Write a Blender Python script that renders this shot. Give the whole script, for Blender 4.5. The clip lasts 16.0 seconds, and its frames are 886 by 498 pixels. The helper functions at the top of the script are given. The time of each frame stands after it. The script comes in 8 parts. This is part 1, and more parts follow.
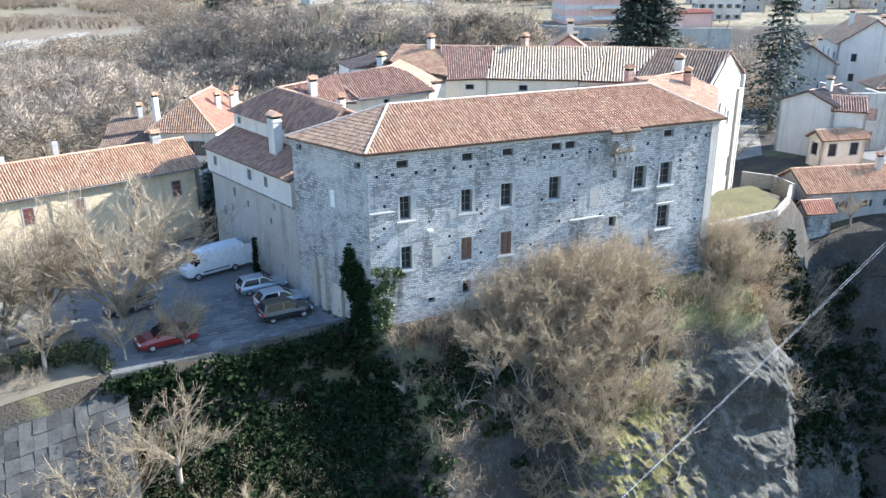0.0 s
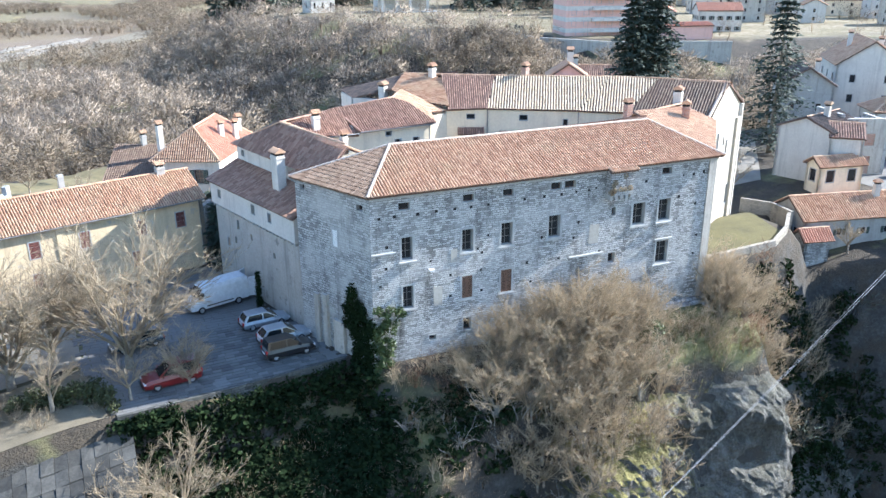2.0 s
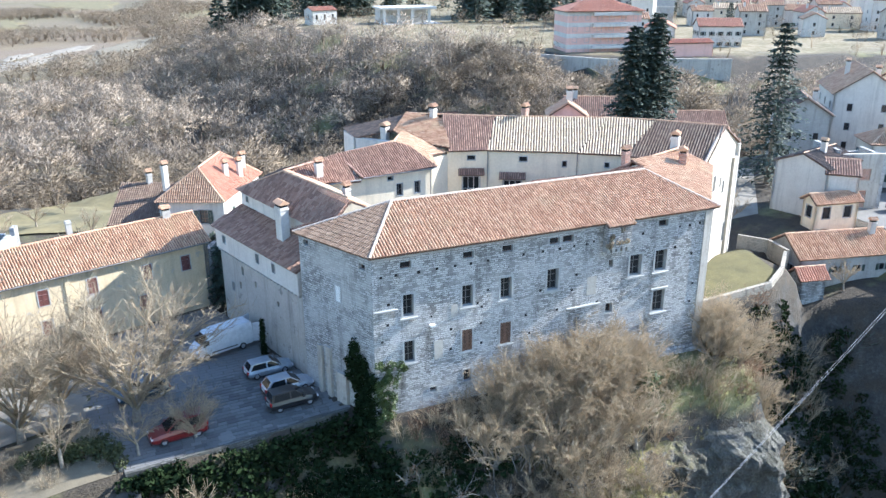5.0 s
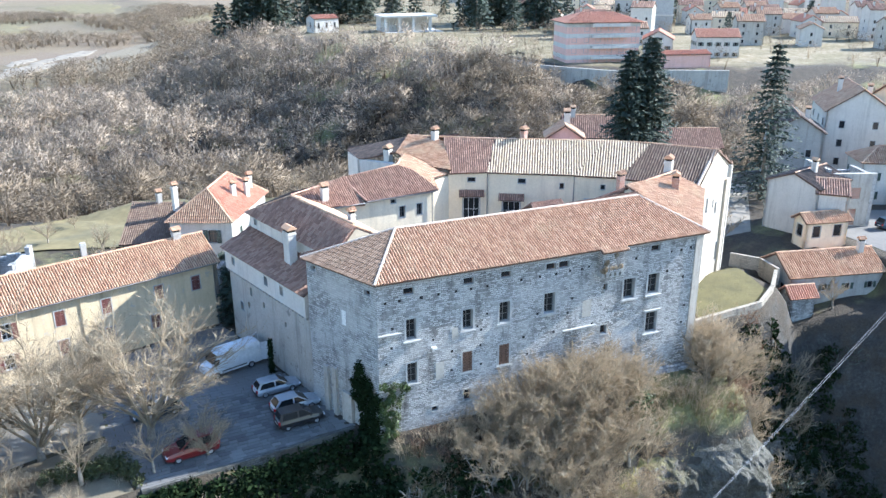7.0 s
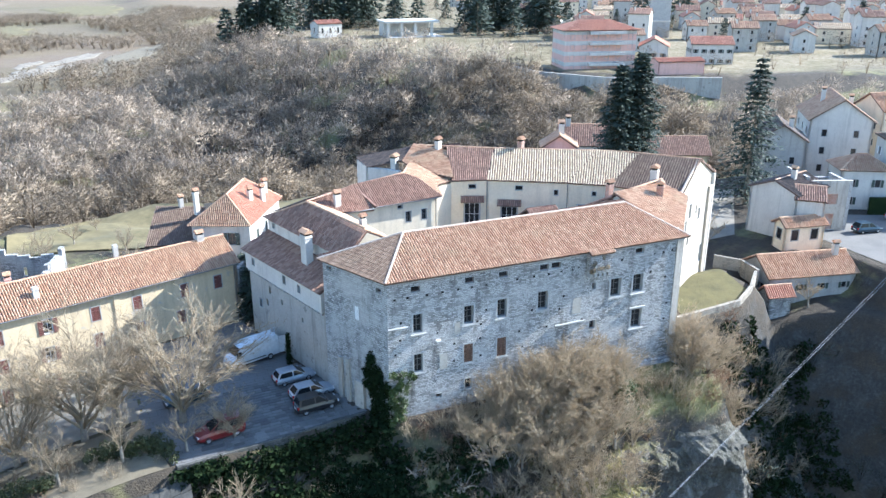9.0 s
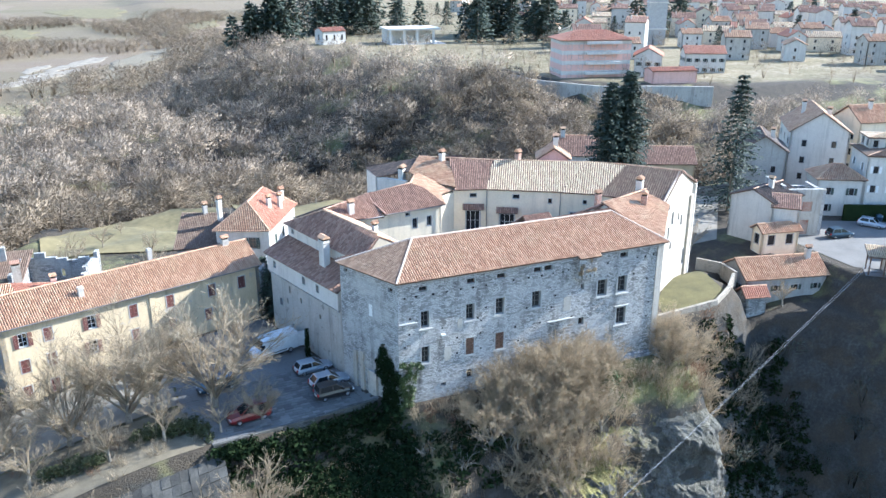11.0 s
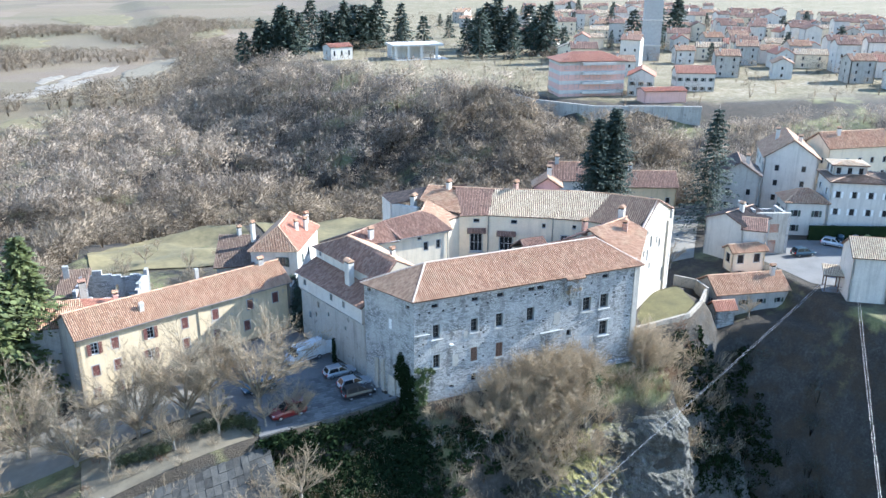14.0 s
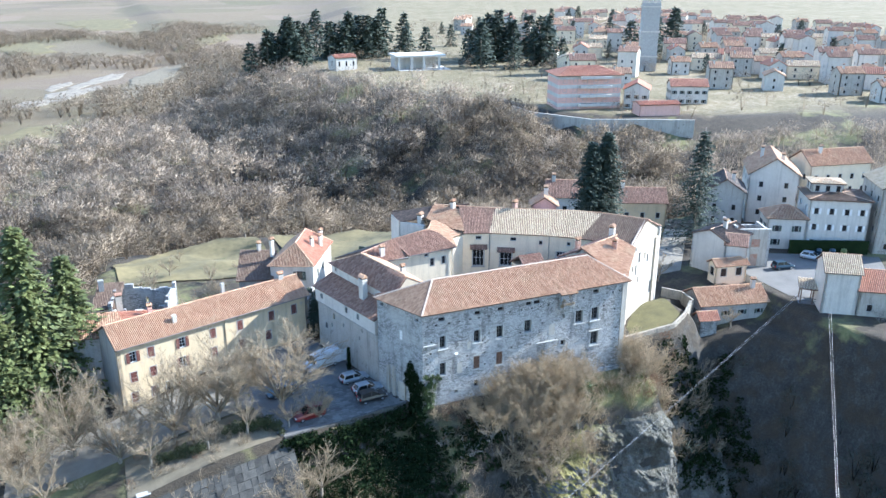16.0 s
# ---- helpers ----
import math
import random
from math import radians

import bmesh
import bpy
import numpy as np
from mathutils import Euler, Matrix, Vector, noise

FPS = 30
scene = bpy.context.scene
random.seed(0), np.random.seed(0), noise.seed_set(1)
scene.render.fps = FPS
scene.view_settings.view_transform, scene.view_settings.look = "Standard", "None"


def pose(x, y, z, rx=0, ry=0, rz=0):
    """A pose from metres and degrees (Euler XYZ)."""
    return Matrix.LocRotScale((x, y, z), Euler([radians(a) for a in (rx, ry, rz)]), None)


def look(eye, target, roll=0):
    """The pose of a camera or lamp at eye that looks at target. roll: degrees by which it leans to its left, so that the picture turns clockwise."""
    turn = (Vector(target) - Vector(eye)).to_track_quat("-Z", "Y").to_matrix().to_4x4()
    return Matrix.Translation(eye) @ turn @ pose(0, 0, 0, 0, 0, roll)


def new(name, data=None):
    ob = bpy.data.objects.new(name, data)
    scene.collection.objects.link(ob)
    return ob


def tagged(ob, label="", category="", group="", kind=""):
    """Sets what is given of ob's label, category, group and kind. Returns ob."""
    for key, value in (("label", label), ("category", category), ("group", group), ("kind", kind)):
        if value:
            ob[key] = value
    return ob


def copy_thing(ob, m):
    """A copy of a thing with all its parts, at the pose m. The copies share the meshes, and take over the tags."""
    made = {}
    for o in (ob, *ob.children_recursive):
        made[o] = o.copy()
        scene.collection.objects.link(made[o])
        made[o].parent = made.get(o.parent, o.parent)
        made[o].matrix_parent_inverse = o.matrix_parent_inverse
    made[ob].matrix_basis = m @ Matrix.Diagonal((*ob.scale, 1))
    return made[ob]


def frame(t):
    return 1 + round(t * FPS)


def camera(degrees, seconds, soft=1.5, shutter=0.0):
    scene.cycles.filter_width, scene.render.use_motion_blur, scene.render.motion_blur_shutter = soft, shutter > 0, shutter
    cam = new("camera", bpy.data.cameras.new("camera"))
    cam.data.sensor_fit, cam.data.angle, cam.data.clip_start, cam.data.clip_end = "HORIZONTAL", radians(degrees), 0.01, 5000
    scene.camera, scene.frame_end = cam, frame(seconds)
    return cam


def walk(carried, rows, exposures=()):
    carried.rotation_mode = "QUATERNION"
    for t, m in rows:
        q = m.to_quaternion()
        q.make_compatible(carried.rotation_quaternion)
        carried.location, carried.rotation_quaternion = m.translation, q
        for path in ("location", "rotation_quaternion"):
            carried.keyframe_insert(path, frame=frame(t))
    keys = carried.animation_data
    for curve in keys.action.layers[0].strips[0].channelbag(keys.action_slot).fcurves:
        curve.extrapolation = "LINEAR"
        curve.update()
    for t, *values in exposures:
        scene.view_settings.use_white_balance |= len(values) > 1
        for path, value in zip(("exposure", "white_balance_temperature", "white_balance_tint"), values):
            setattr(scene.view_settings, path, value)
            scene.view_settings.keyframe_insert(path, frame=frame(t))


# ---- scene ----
cam = camera(58.00, 16.0)
ROWS = [
    # seconds, eye x y z, yaw, pitch, roll
    (0.0, -17.23, -53.40, 27.00, -23.44, -20.14, -0.27),
    (0.5, -17.22, -53.39, 27.70, -23.44, -20.14, -0.26),
    (1.0, -17.21, -53.34, 28.51, -23.43, -20.08, -0.25),
    (1.5, -17.19, -53.28, 29.26, -23.40, -20.03, -0.24),
    (2.0, -17.16, -53.21, 30.01, -23.38, -20.01, -0.24),
    (2.5, -17.10, -53.12, 30.72, -23.35, -20.01, -0.25),
    (3.0, -17.03, -53.01, 31.45, -23.32, -20.00, -0.26),
    (3.5, -16.96, -52.94, 32.16, -23.31, -20.01, -0.26),
    (4.0, -16.95, -52.95, 32.91, -23.29, -19.99, -0.26),
    (6.5, -17.49, -54.14, 36.73, -23.23, -19.81, -0.20),
    (7.0, -17.88, -54.95, 37.37, -23.23, -19.79, -0.18),
    (7.5, -18.46, -56.15, 37.97, -23.23, -19.78, -0.15),
    (8.0, -19.16, -57.59, 38.59, -23.22, -19.75, -0.12),
    (8.5, -19.92, -59.19, 39.22, -23.21, -19.74, -0.10),
    (9.0, -20.77, -60.96, 39.92, -23.20, -19.74, -0.08),
    (11.5, -25.50, -70.46, 44.24, -23.19, -19.61, 0.03),
    (12.0, -26.52, -72.44, 45.32, -23.17, -19.58, 0.05),
    (12.5, -27.54, -74.44, 46.58, -23.16, -19.56, 0.07),
    (13.0, -28.60, -76.46, 47.95, -23.14, -19.51, 0.08),
    (13.5, -29.61, -78.49, 49.34, -23.14, -19.50, 0.08),
    (14.0, -30.65, -80.51, 50.76, -23.13, -19.48, 0.08),
    (14.5, -31.67, -82.52, 52.17, -23.12, -19.46, 0.08),
    (15.0, -32.71, -84.53, 53.60, -23.11, -19.44, 0.08),
    (15.5, -33.77, -86.54, 55.03, -23.09, -19.43, 0.09),
    (16.0, -34.83, -88.56, 56.48, -23.08, -19.42, 0.09),
]
walk(cam, [(t, pose(x, y, z, 0, 0, yaw) @ pose(0, 0, 0, 90 + pitch) @ pose(0, 0, 0, 0, 0, lean)) for t, x, y, z, yaw, pitch, lean in ROWS],
     [(0.0, 2.03, 4930.0, 13.0), (16.0, 1.92, 4740.0, 11.5)])

# ---- light ----
SUN_AZ, SUN_EL = -4.0, 32.0  # degrees from +x towards +y; height over the horizon
sun_way = Vector((math.cos(radians(SUN_AZ)) * math.cos(radians(SUN_EL)), math.sin(radians(SUN_AZ)) * math.cos(radians(SUN_EL)), math.sin(radians(SUN_EL))))
world = bpy.data.worlds.new("world")
scene.world = world
world.use_nodes = True
wn = world.node_tree.nodes
sky = wn.new("ShaderNodeTexSky")
sky.sky_type = "NISHITA"
sky.sun_disc = False
sky.sun_elevation = radians(SUN_EL)
sky.sun_rotation = radians(90 - SUN_AZ)
sky.dust_density = 0.6
sky.air_density = 1.6
wn["Background"].inputs["Strength"].default_value = 0.088
world.node_tree.links.new(sky.outputs[0], wn["Background"].inputs["Color"])
lamp = bpy.data.lights.new("sun", "SUN")
lamp.energy, lamp.angle, lamp.color = 4.3, radians(0.6), (1.0, 0.85, 0.62)
sun = new("sun", lamp)
sun.matrix_world = look(sun_way * 300, (0, 0, 0))


# ---- mesh helpers ----
def root_of(ob):
    p = Vector((0, 0, 0))
    while ob is not None:
        p = p + ob.matrix_basis.translation
        ob = ob.parent
    return p


def thing(name, at, label, category, group="", kind=""):
    ob = new(name)
    ob.empty_display_size = 0.3
    ob.location = at
    return tagged(ob, label, category, group, kind)


class Mesh:
    """Collects faces in world metres."""

    def __init__(self):
        self.v, self.f, self.m = [], [], []

    def add(self, verts, faces, slot=0):
        n = len(self.v)
        self.v.extend(tuple(p) for p in verts)
        for face in faces:
            self.f.append(tuple(i + n for i in face))
            self.m.append(slot)

    def quad(self, a, b, c, d, slot=0):
        self.add((a, b, c, d), ((0, 1, 2, 3),), slot)

    def box(self, x0, y0, z0, x1, y1, z1, m=None, slot=0):
        p = [Vector((x, y, z)) for z in (z0, z1) for y in (y0, y1) for x in (x0, x1)]
        if m is not None:
            p = [m @ q for q in p]
        self.add(p, ((0, 2, 3, 1), (4, 5, 7, 6), (0, 1, 5, 4), (1, 3, 7, 5), (3, 2, 6, 7), (2, 0, 4, 6)), slot)

    def prism(self, pts, z0, z1, slot=0, cap=True):
        n = len(pts)
        v = [(p[0], p[1], z0) for p in pts] + [(p[0], p[1], z1) for p in pts]
        f = [(i, (i + 1) % n, n + (i + 1) % n, n + i) for i in range(n)]
        if cap:
            f += [tuple(range(n - 1, -1, -1)), tuple(range(n, 2 * n))]
        self.add(v, f, slot)

    def tube(self, pts, radii, sides=6, slot=0, cap=True):
        pts = [Vector(p) for p in pts]
        rings = []
        for i, p in enumerate(pts):
            d = (pts[min(i + 1, len(pts) - 1)] - pts[max(i - 1, 0)]).normalized()
            a = d.cross(Vector((0.3, 0.2, 0.93)) if abs(d.z) < 0.9 else Vector((1, 0, 0))).normalized()
            b = d.cross(a)
            rings.append([p + (a * math.cos(k * math.tau / sides) + b * math.sin(k * math.tau / sides)) * radii[i] for k in range(sides)])
        f = []
        for i in range(len(pts) - 1):
            for k in range(sides):
                f.append((i * sides + k, i * sides + (k + 1) % sides, (i + 1) * sides + (k + 1) % sides, (i + 1) * sides + k))
        if cap:
            f += [tuple(range(sides - 1, -1, -1)), tuple(range((len(pts) - 1) * sides, len(pts) * sides))]
        self.add([q for r in rings for q in r], f, slot)

    def lathe(self, profile, m, sides=12, slot=0):
        n = len(profile)
        v = [m @ Vector((r * math.cos(k * math.tau / sides), r * math.sin(k * math.tau / sides), z)) for k in range(sides) for r, z in profile]
        f = [(k * n + i, ((k + 1) % sides) * n + i, ((k + 1) % sides) * n + i + 1, k * n + i + 1) for k in range(sides) for i in range(n - 1)]
        self.add(v, f, slot)


def finish(name, verts, faces, mats, slots=None, smooth=False):
    me = bpy.data.meshes.new(name)
    me.from_pydata(verts, [], faces)
    for mt in mats:
        me.materials.append(mt)
    if slots is not None and len(mats) > 1:
        me.polygons.foreach_set("material_index", slots)
    # wall-wise coordinates in metres: along the wall and up, or flat on level faces
    n = len(me.polygons)
    nor = np.empty(n * 3)
    me.polygons.foreach_get("normal", nor)
    nor = nor.reshape(n, 3)
    tot = np.empty(n, int)
    me.polygons.foreach_get("loop_total", tot)
    li = np.empty(len(me.loops), int)
    me.loops.foreach_get("vertex_index", li)
    co = np.empty(len(me.vertices) * 3)
    me.vertices.foreach_get("co", co)
    co = co.reshape(-1, 3)[li]
    ln = np.repeat(nor, tot, axis=0)
    h = np.maximum(np.hypot(ln[:, 0], ln[:, 1]), 1e-6)
    flat = np.abs(ln[:, 2]) > 0.8
    u = np.where(flat, co[:, 0], (-ln[:, 1] * co[:, 0] + ln[:, 0] * co[:, 1]) / h)
    w = np.where(flat, co[:, 1], co[:, 2])
    uv = me.uv_layers.new(name="metres")
    uv.data.foreach_set("uv", np.stack([u, w], 1).ravel())
    if smooth:
        me.polygons.foreach_set("use_smooth", [True] * n)
    me.update()
    return me


def part(name, mb, mats, parent, label="", smooth=False, kind=""):
    """One mesh object under a thing or a part. Places in mb are in world metres."""
    mats = mats if isinstance(mats, (list, tuple)) else [mats]
    base = root_of(parent)
    me = finish(name, [(x - base.x, y - base.y, z - base.z) for x, y, z in mb.v], mb.f, mats, mb.m, smooth)
    ob = new(name, me)
    ob.parent = parent
    return tagged(ob, label, kind=kind)


def single(name, mb, mats, label, category, group="", kind="", smooth=False):
    """A thing or a piece of the setting that is one mesh."""
    mats = mats if isinstance(mats, (list, tuple)) else [mats]
    lo = np.array(mb.v)
    base = Vector((lo[:, 0].mean(), lo[:, 1].mean(), lo[:, 2].min())) if kind != "structure" else Vector((0, 0, 0))
    me = finish(name, [(x - base.x, y - base.y, z - base.z) for x, y, z in mb.v], mb.f, mats, mb.m, smooth)
    ob = new(name, me)
    ob.location = base
    return tagged(ob, label, category, group, kind)


# ---- materials ----
class Nodes:
    def __init__(self, name):
        self.mat = bpy.data.materials.new(name)
        self.mat.use_nodes = True
        self.t = self.mat.node_tree
        self.b = self.t.nodes["Principled BSDF"]

    def n(self, kind, **kw):
        node = self.t.nodes.new("ShaderNode" + kind)
        for k, val in kw.items():
            node.inputs[k].default_value = val
        return node

    def link(self, a, b):
        self.t.links.new(a, b)

    def coords(self, uv=False):
        if uv:
            node = self.n("UVMap")
            node.uv_map = "metres"
            return node.outputs[0]
        return self.n("NewGeometry").outputs["Position"]

    def noise(self, vec, scale, detail=4.0, rough=0.6):
        node = self.n("TexNoise", Scale=scale, Detail=detail, Roughness=rough)
        self.link(vec, node.inputs["Vector"])
        return node.outputs["Fac"]

    def ramp(self, fac, stops):
        node = self.n("ValToRGB")
        el = node.color_ramp.elements
        while len(el) > 1:
            el.remove(el[-1])
        el[0].position, el[0].color = stops[0][0], (*stops[0][1], 1) if len(stops[0][1]) == 3 else stops[0][1]
        for pos, col in stops[1:]:
            e = el.new(pos)
            e.color = (*col, 1)
        self.link(fac, node.inputs[0])
        return node.outputs[0]

    def mix(self, fac, a, b, mode="MIX"):
        node = self.t.nodes.new("ShaderNodeMix")
        node.data_type, node.blend_type = "RGBA", mode
        for sock, val in ((node.inputs[0], fac), (node.inputs[6], a), (node.inputs[7], b)):
            if isinstance(val, (int, float)):
                sock.default_value = val
            elif isinstance(val, tuple):
                sock.default_value = (*val, 1) if len(val) == 3 else val
            else:
                self.link(val, sock)
        return node.outputs[2]

    def math(self, op, a, b=0.5):
        node = self.t.nodes.new("ShaderNodeMath")
        node.operation = op
        for sock, val in ((node.inputs[0], a), (node.inputs[1], b)):
            if isinstance(val, (int, float)):
                sock.default_value = val
            else:
                self.link(val, sock)
        return node.outputs[0]

    def bump(self, height, strength=0.5, dist=0.05):
        node = self.n("Bump", Strength=strength, Distance=dist)
        self.link(height, node.inputs["Height"])
        self.link(node.outputs[0], self.b.inputs["Normal"])

    def done(self, colour, rough=0.85, metal=0.0):
        if isinstance(colour, tuple):
            self.b.inputs["Base Color"].default_value = (*colour, 1)
        else:
            self.link(colour, self.b.inputs["Base Color"])
        self.b.inputs["Roughness"].default_value = rough
        self.b.inputs["Metallic"].default_value = metal
        return self.mat


def plain(name, dark, light, scale=1.5, rough=0.8, bump=0.3, metal=0.0, island=0.0, fine=12.0):
    """Two-scale mottled surface; island: how far loose pieces differ."""
    k = Nodes(name)
    p = k.coords()
    fac = k.mix(0.4, k.noise(p, scale), k.noise(p, fine))
    col = k.ramp(fac, [(0.3, dark), (0.7, light)])
    if island:
        r = k.n("NewGeometry").outputs["Random Per Island"]
        col = k.mix(1.0, col, k.ramp(r, [(0.0, (1 - island,) * 3), (1.0, (1.0, 1.0, 1.0))]), "MULTIPLY")
    k.bump(k.noise(p, fine * 2), bump, 0.03)
    return k.done(col, rough, metal)


def masonry(name, stones, mortar, wash, width=0.5, height=0.2, gap=0.02, stain=0.5, bump=0.8, washed=0.7):
    """Coursed rubble with mortar, lime wash left in patches and streaks of dirt."""
    k = Nodes(name)
    uv, p = k.coords(True), k.coords()
    warp = k.n("TexNoise", Scale=1.7, Detail=4.0)
    k.link(uv, warp.inputs["Vector"])
    add = k.n("VectorMath")
    add.operation = "MULTIPLY_ADD"
    k.link(warp.outputs["Color"], add.inputs[0])
    add.inputs[1].default_value = (0.34, 0.26, 0)
    k.link(uv, add.inputs[2])
    br = k.n("TexBrick", Scale=1.0)
    br.offset, br.squash = 0.45, 1.4
    br.squash_frequency = 3
    br.inputs["Brick Width"].default_value, br.inputs["Row Height"].default_value = width, height
    br.inputs["Mortar Size"].default_value, br.inputs["Mortar Smooth"].default_value, br.inputs["Bias"].default_value = gap, 0.4, -0.1
    br.inputs["Color1"].default_value, br.inputs["Color2"].default_value = (0, 0, 0, 1), (1, 1, 1, 1)
    br.inputs["Mortar"].default_value = (0.5, 0.5, 0.5, 1)
    k.link(add.outputs[0], br.inputs["Vector"])
    sep = k.n("SeparateColor")
    k.link(br.outputs["Color"], sep.inputs[0])
    stone = k.ramp(k.mix(0.35, sep.outputs[0], k.noise(p, 9.0)), [(0.2, stones[0]), (0.36, stones[1]), (0.85, stones[2])])
    col = k.mix(br.outputs["Fac"], stone, mortar)
    patch = k.ramp(k.noise(p, 0.35, 5.0, 0.7), [(0.42, (0, 0, 0)), (0.6, (1, 1, 1))])
    col = k.mix(k.math("MULTIPLY", patch, washed), col, wash)
    streak = k.n("Mapping")
    streak.inputs["Scale"].default_value = (0.9, 0.9, 0.13)
    k.link(p, streak.inputs[0])
    dirt = k.ramp(k.noise(streak.outputs[0], 0.8, 6.0, 0.72), [(0.52, (1, 1, 1)), (0.74, (1 - stain,) * 3)])
    col = k.mix(1.0, col, dirt, "MULTIPLY")
    relief = k.mix(0.4, k.math("SUBTRACT", 1.0, br.outputs["Fac"]), k.noise(p, 7.0))
    k.bump(relief, bump, 0.06)
    return k.done(col, 0.92)


def plaster(name, light, dark, patch=0.5, stain=0.35, peel=None):
    k = Nodes(name)
    p = k.coords()
    col = k.ramp(k.mix(0.5, k.noise(p, 0.5, 5.0, 0.65), k.noise(p, 5.0)), [(0.5 - patch * 0.4, dark), (0.62, light)])
    streak = k.n("Mapping")
    streak.inputs["Scale"].default_value = (1.2, 1.2, 0.1)
    k.link(p, streak.inputs[0])
    dirt = k.ramp(k.noise(streak.outputs[0], 0.9, 6.0, 0.7), [(0.5, (1, 1, 1)), (0.78, (1 - stain,) * 3)])
    col = k.mix(1.0, col, dirt, "MULTIPLY")
    if peel:
        bare = k.ramp(k.noise(p, 0.8, 7.0, 0.7), [(0.6, (0, 0, 0)), (0.64, (1, 1, 1))])
        col = k.mix(bare, col, peel)
    k.bump(k.noise(p, 14.0), 0.35, 0.03)
    return k.done(col, 0.9)


def roof_tile(name, a, b, c, moss=(0.16, 0.15, 0.12), mossy=0.3):
    """Fired clay tiles that differ one by one, with lichen in patches."""
    k = Nodes(name)
    p = k.coords()
    r = k.n("NewGeometry").outputs["Random Per Island"]
    col = k.ramp(k.mix(0.35, r, k.noise(p, 3.0)), [(0.0, a), (0.5, b), (1.0, c)])
    lich = k.ramp(k.mix(0.4, k.noise(p, 0.45, 5.0, 0.7), k.noise(p, 6.0)), [(0.5, (0, 0, 0)), (0.66, (1, 1, 1))])
    col = k.mix(k.math("MULTIPLY", lich, mossy), col, moss)
    k.bump(k.noise(p, 30.0), 0.3, 0.01)
    return k.done(col, 0.85)


M = {}
M["stone"] = masonry("limestone_masonry", ((0.23, 0.222, 0.206), (0.45, 0.435, 0.41), (0.63, 0.61, 0.575)), (0.14, 0.136, 0.126), (0.58, 0.56, 0.525), 0.36, 0.17, 0.026, 0.75, 1.0, 0.45)
M["rubble"] = masonry("weathered_rubble", ((0.22, 0.215, 0.205), (0.37, 0.36, 0.34), (0.52, 0.505, 0.475)), (0.13, 0.125, 0.12), (0.48, 0.465, 0.43), 0.42, 0.2, 0.03, 0.65)
# stone near black: shadow of castle and trees is put into the colour
M["retaining"] = masonry("shade_darkened_wall_stone", ((0.04, 0.04, 0.037), (0.085, 0.083, 0.077), (0.15, 0.146, 0.135)), (0.04, 0.04, 0.036), (0.1, 0.1, 0.082), 0.4, 0.2, 0.03, 0.6)
M["tan_stone"] = masonry("tan_terrace_stone", ((0.2, 0.18, 0.145), (0.31, 0.28, 0.225), (0.41, 0.37, 0.3)), (0.14, 0.125, 0.1), (0.35, 0.315, 0.255), 0.4, 0.2, 0.03, 0.5)
# darker than the other scrub: the gorge's shade is in this colour
M["gorge"] = plain("scrub_with_gorge_shade", (0.045, 0.058, 0.045), (0.105, 0.118, 0.085), 0.08, 0.95, 0.0, 0.0, 0.4, 0.5)
M["old_plaster"] = plaster("old_lime_plaster", (0.48, 0.445, 0.38), (0.34, 0.31, 0.265), 0.5, 0.55, (0.25, 0.233, 0.208))
M["gable"] = plaster("sunny_patched_plaster", (0.56, 0.49, 0.385), (0.41, 0.355, 0.28), 0.7, 0.45, (0.36, 0.33, 0.28))
# cream paint, lightened and warmed to hold light bounced round the courtyard
M["cream"] = plaster("cream_plaster", (0.8, 0.69, 0.5), (0.67, 0.565, 0.405), 0.4, 0.22)
M["white"] = plaster("white_plaster", (0.62, 0.585, 0.52), (0.5, 0.465, 0.41), 0.4, 0.35)
M["yellow"] = plaster("ochre_plaster", (0.66, 0.535, 0.34), (0.53, 0.42, 0.26), 0.5, 0.4, (0.46, 0.405, 0.32))
M["pink"] = plaster("pink_plaster", (0.72, 0.46, 0.38), (0.62, 0.38, 0.3), 0.4, 0.2)
M["grey_plaster"] = plaster("grey_plaster", (0.45, 0.43, 0.39), (0.3, 0.285, 0.26), 0.5, 0.4)
M["tile"] = roof_tile("clay_tile", (0.32, 0.175, 0.1), (0.48, 0.29, 0.172), (0.62, 0.43, 0.275), (0.48, 0.375, 0.225), 0.55)
M["tile_brown"] = roof_tile("weathered_brown_tile", (0.19, 0.105, 0.072), (0.34, 0.2, 0.135), (0.47, 0.305, 0.21), (0.2, 0.16, 0.115), 0.4)
M["tile_pale"] = roof_tile("pale_lichened_tile", (0.46, 0.345, 0.215), (0.63, 0.495, 0.325), (0.74, 0.61, 0.425), (0.56, 0.475, 0.325), 0.5)
M["tile_new"] = roof_tile("bright_orange_tile", (0.4, 0.18, 0.11), (0.5, 0.245, 0.155), (0.56, 0.31, 0.2), (0.42, 0.25, 0.17), 0.3)
M["tile_dark"] = roof_tile("near_black_tile", (0.06, 0.05, 0.045), (0.11, 0.085, 0.07), (0.2, 0.14, 0.11), (0.06, 0.06, 0.05), 0.5)
# lichened tile, darkened to carry the shade of the castle's west hip
M["tile_grey"] = roof_tile("brown_lichened_tile_hip_shade", (0.12, 0.077, 0.05), (0.19, 0.128, 0.086), (0.27, 0.195, 0.138), (0.17, 0.14, 0.098), 0.5)
# slab under the tiles: shadow in the tile channels put into its colour
M["deck"] = plain("tile_channel_shade", (0.1, 0.06, 0.043), (0.18, 0.115, 0.083))
M["cap"] = plain("mortared_ridge_tile", (0.4, 0.31, 0.235), (0.58, 0.48, 0.38), 3.0)
M["trim"] = plain("cut_limestone", (0.3, 0.295, 0.28), (0.48, 0.47, 0.44), 1.2, 0.85, 0.4)
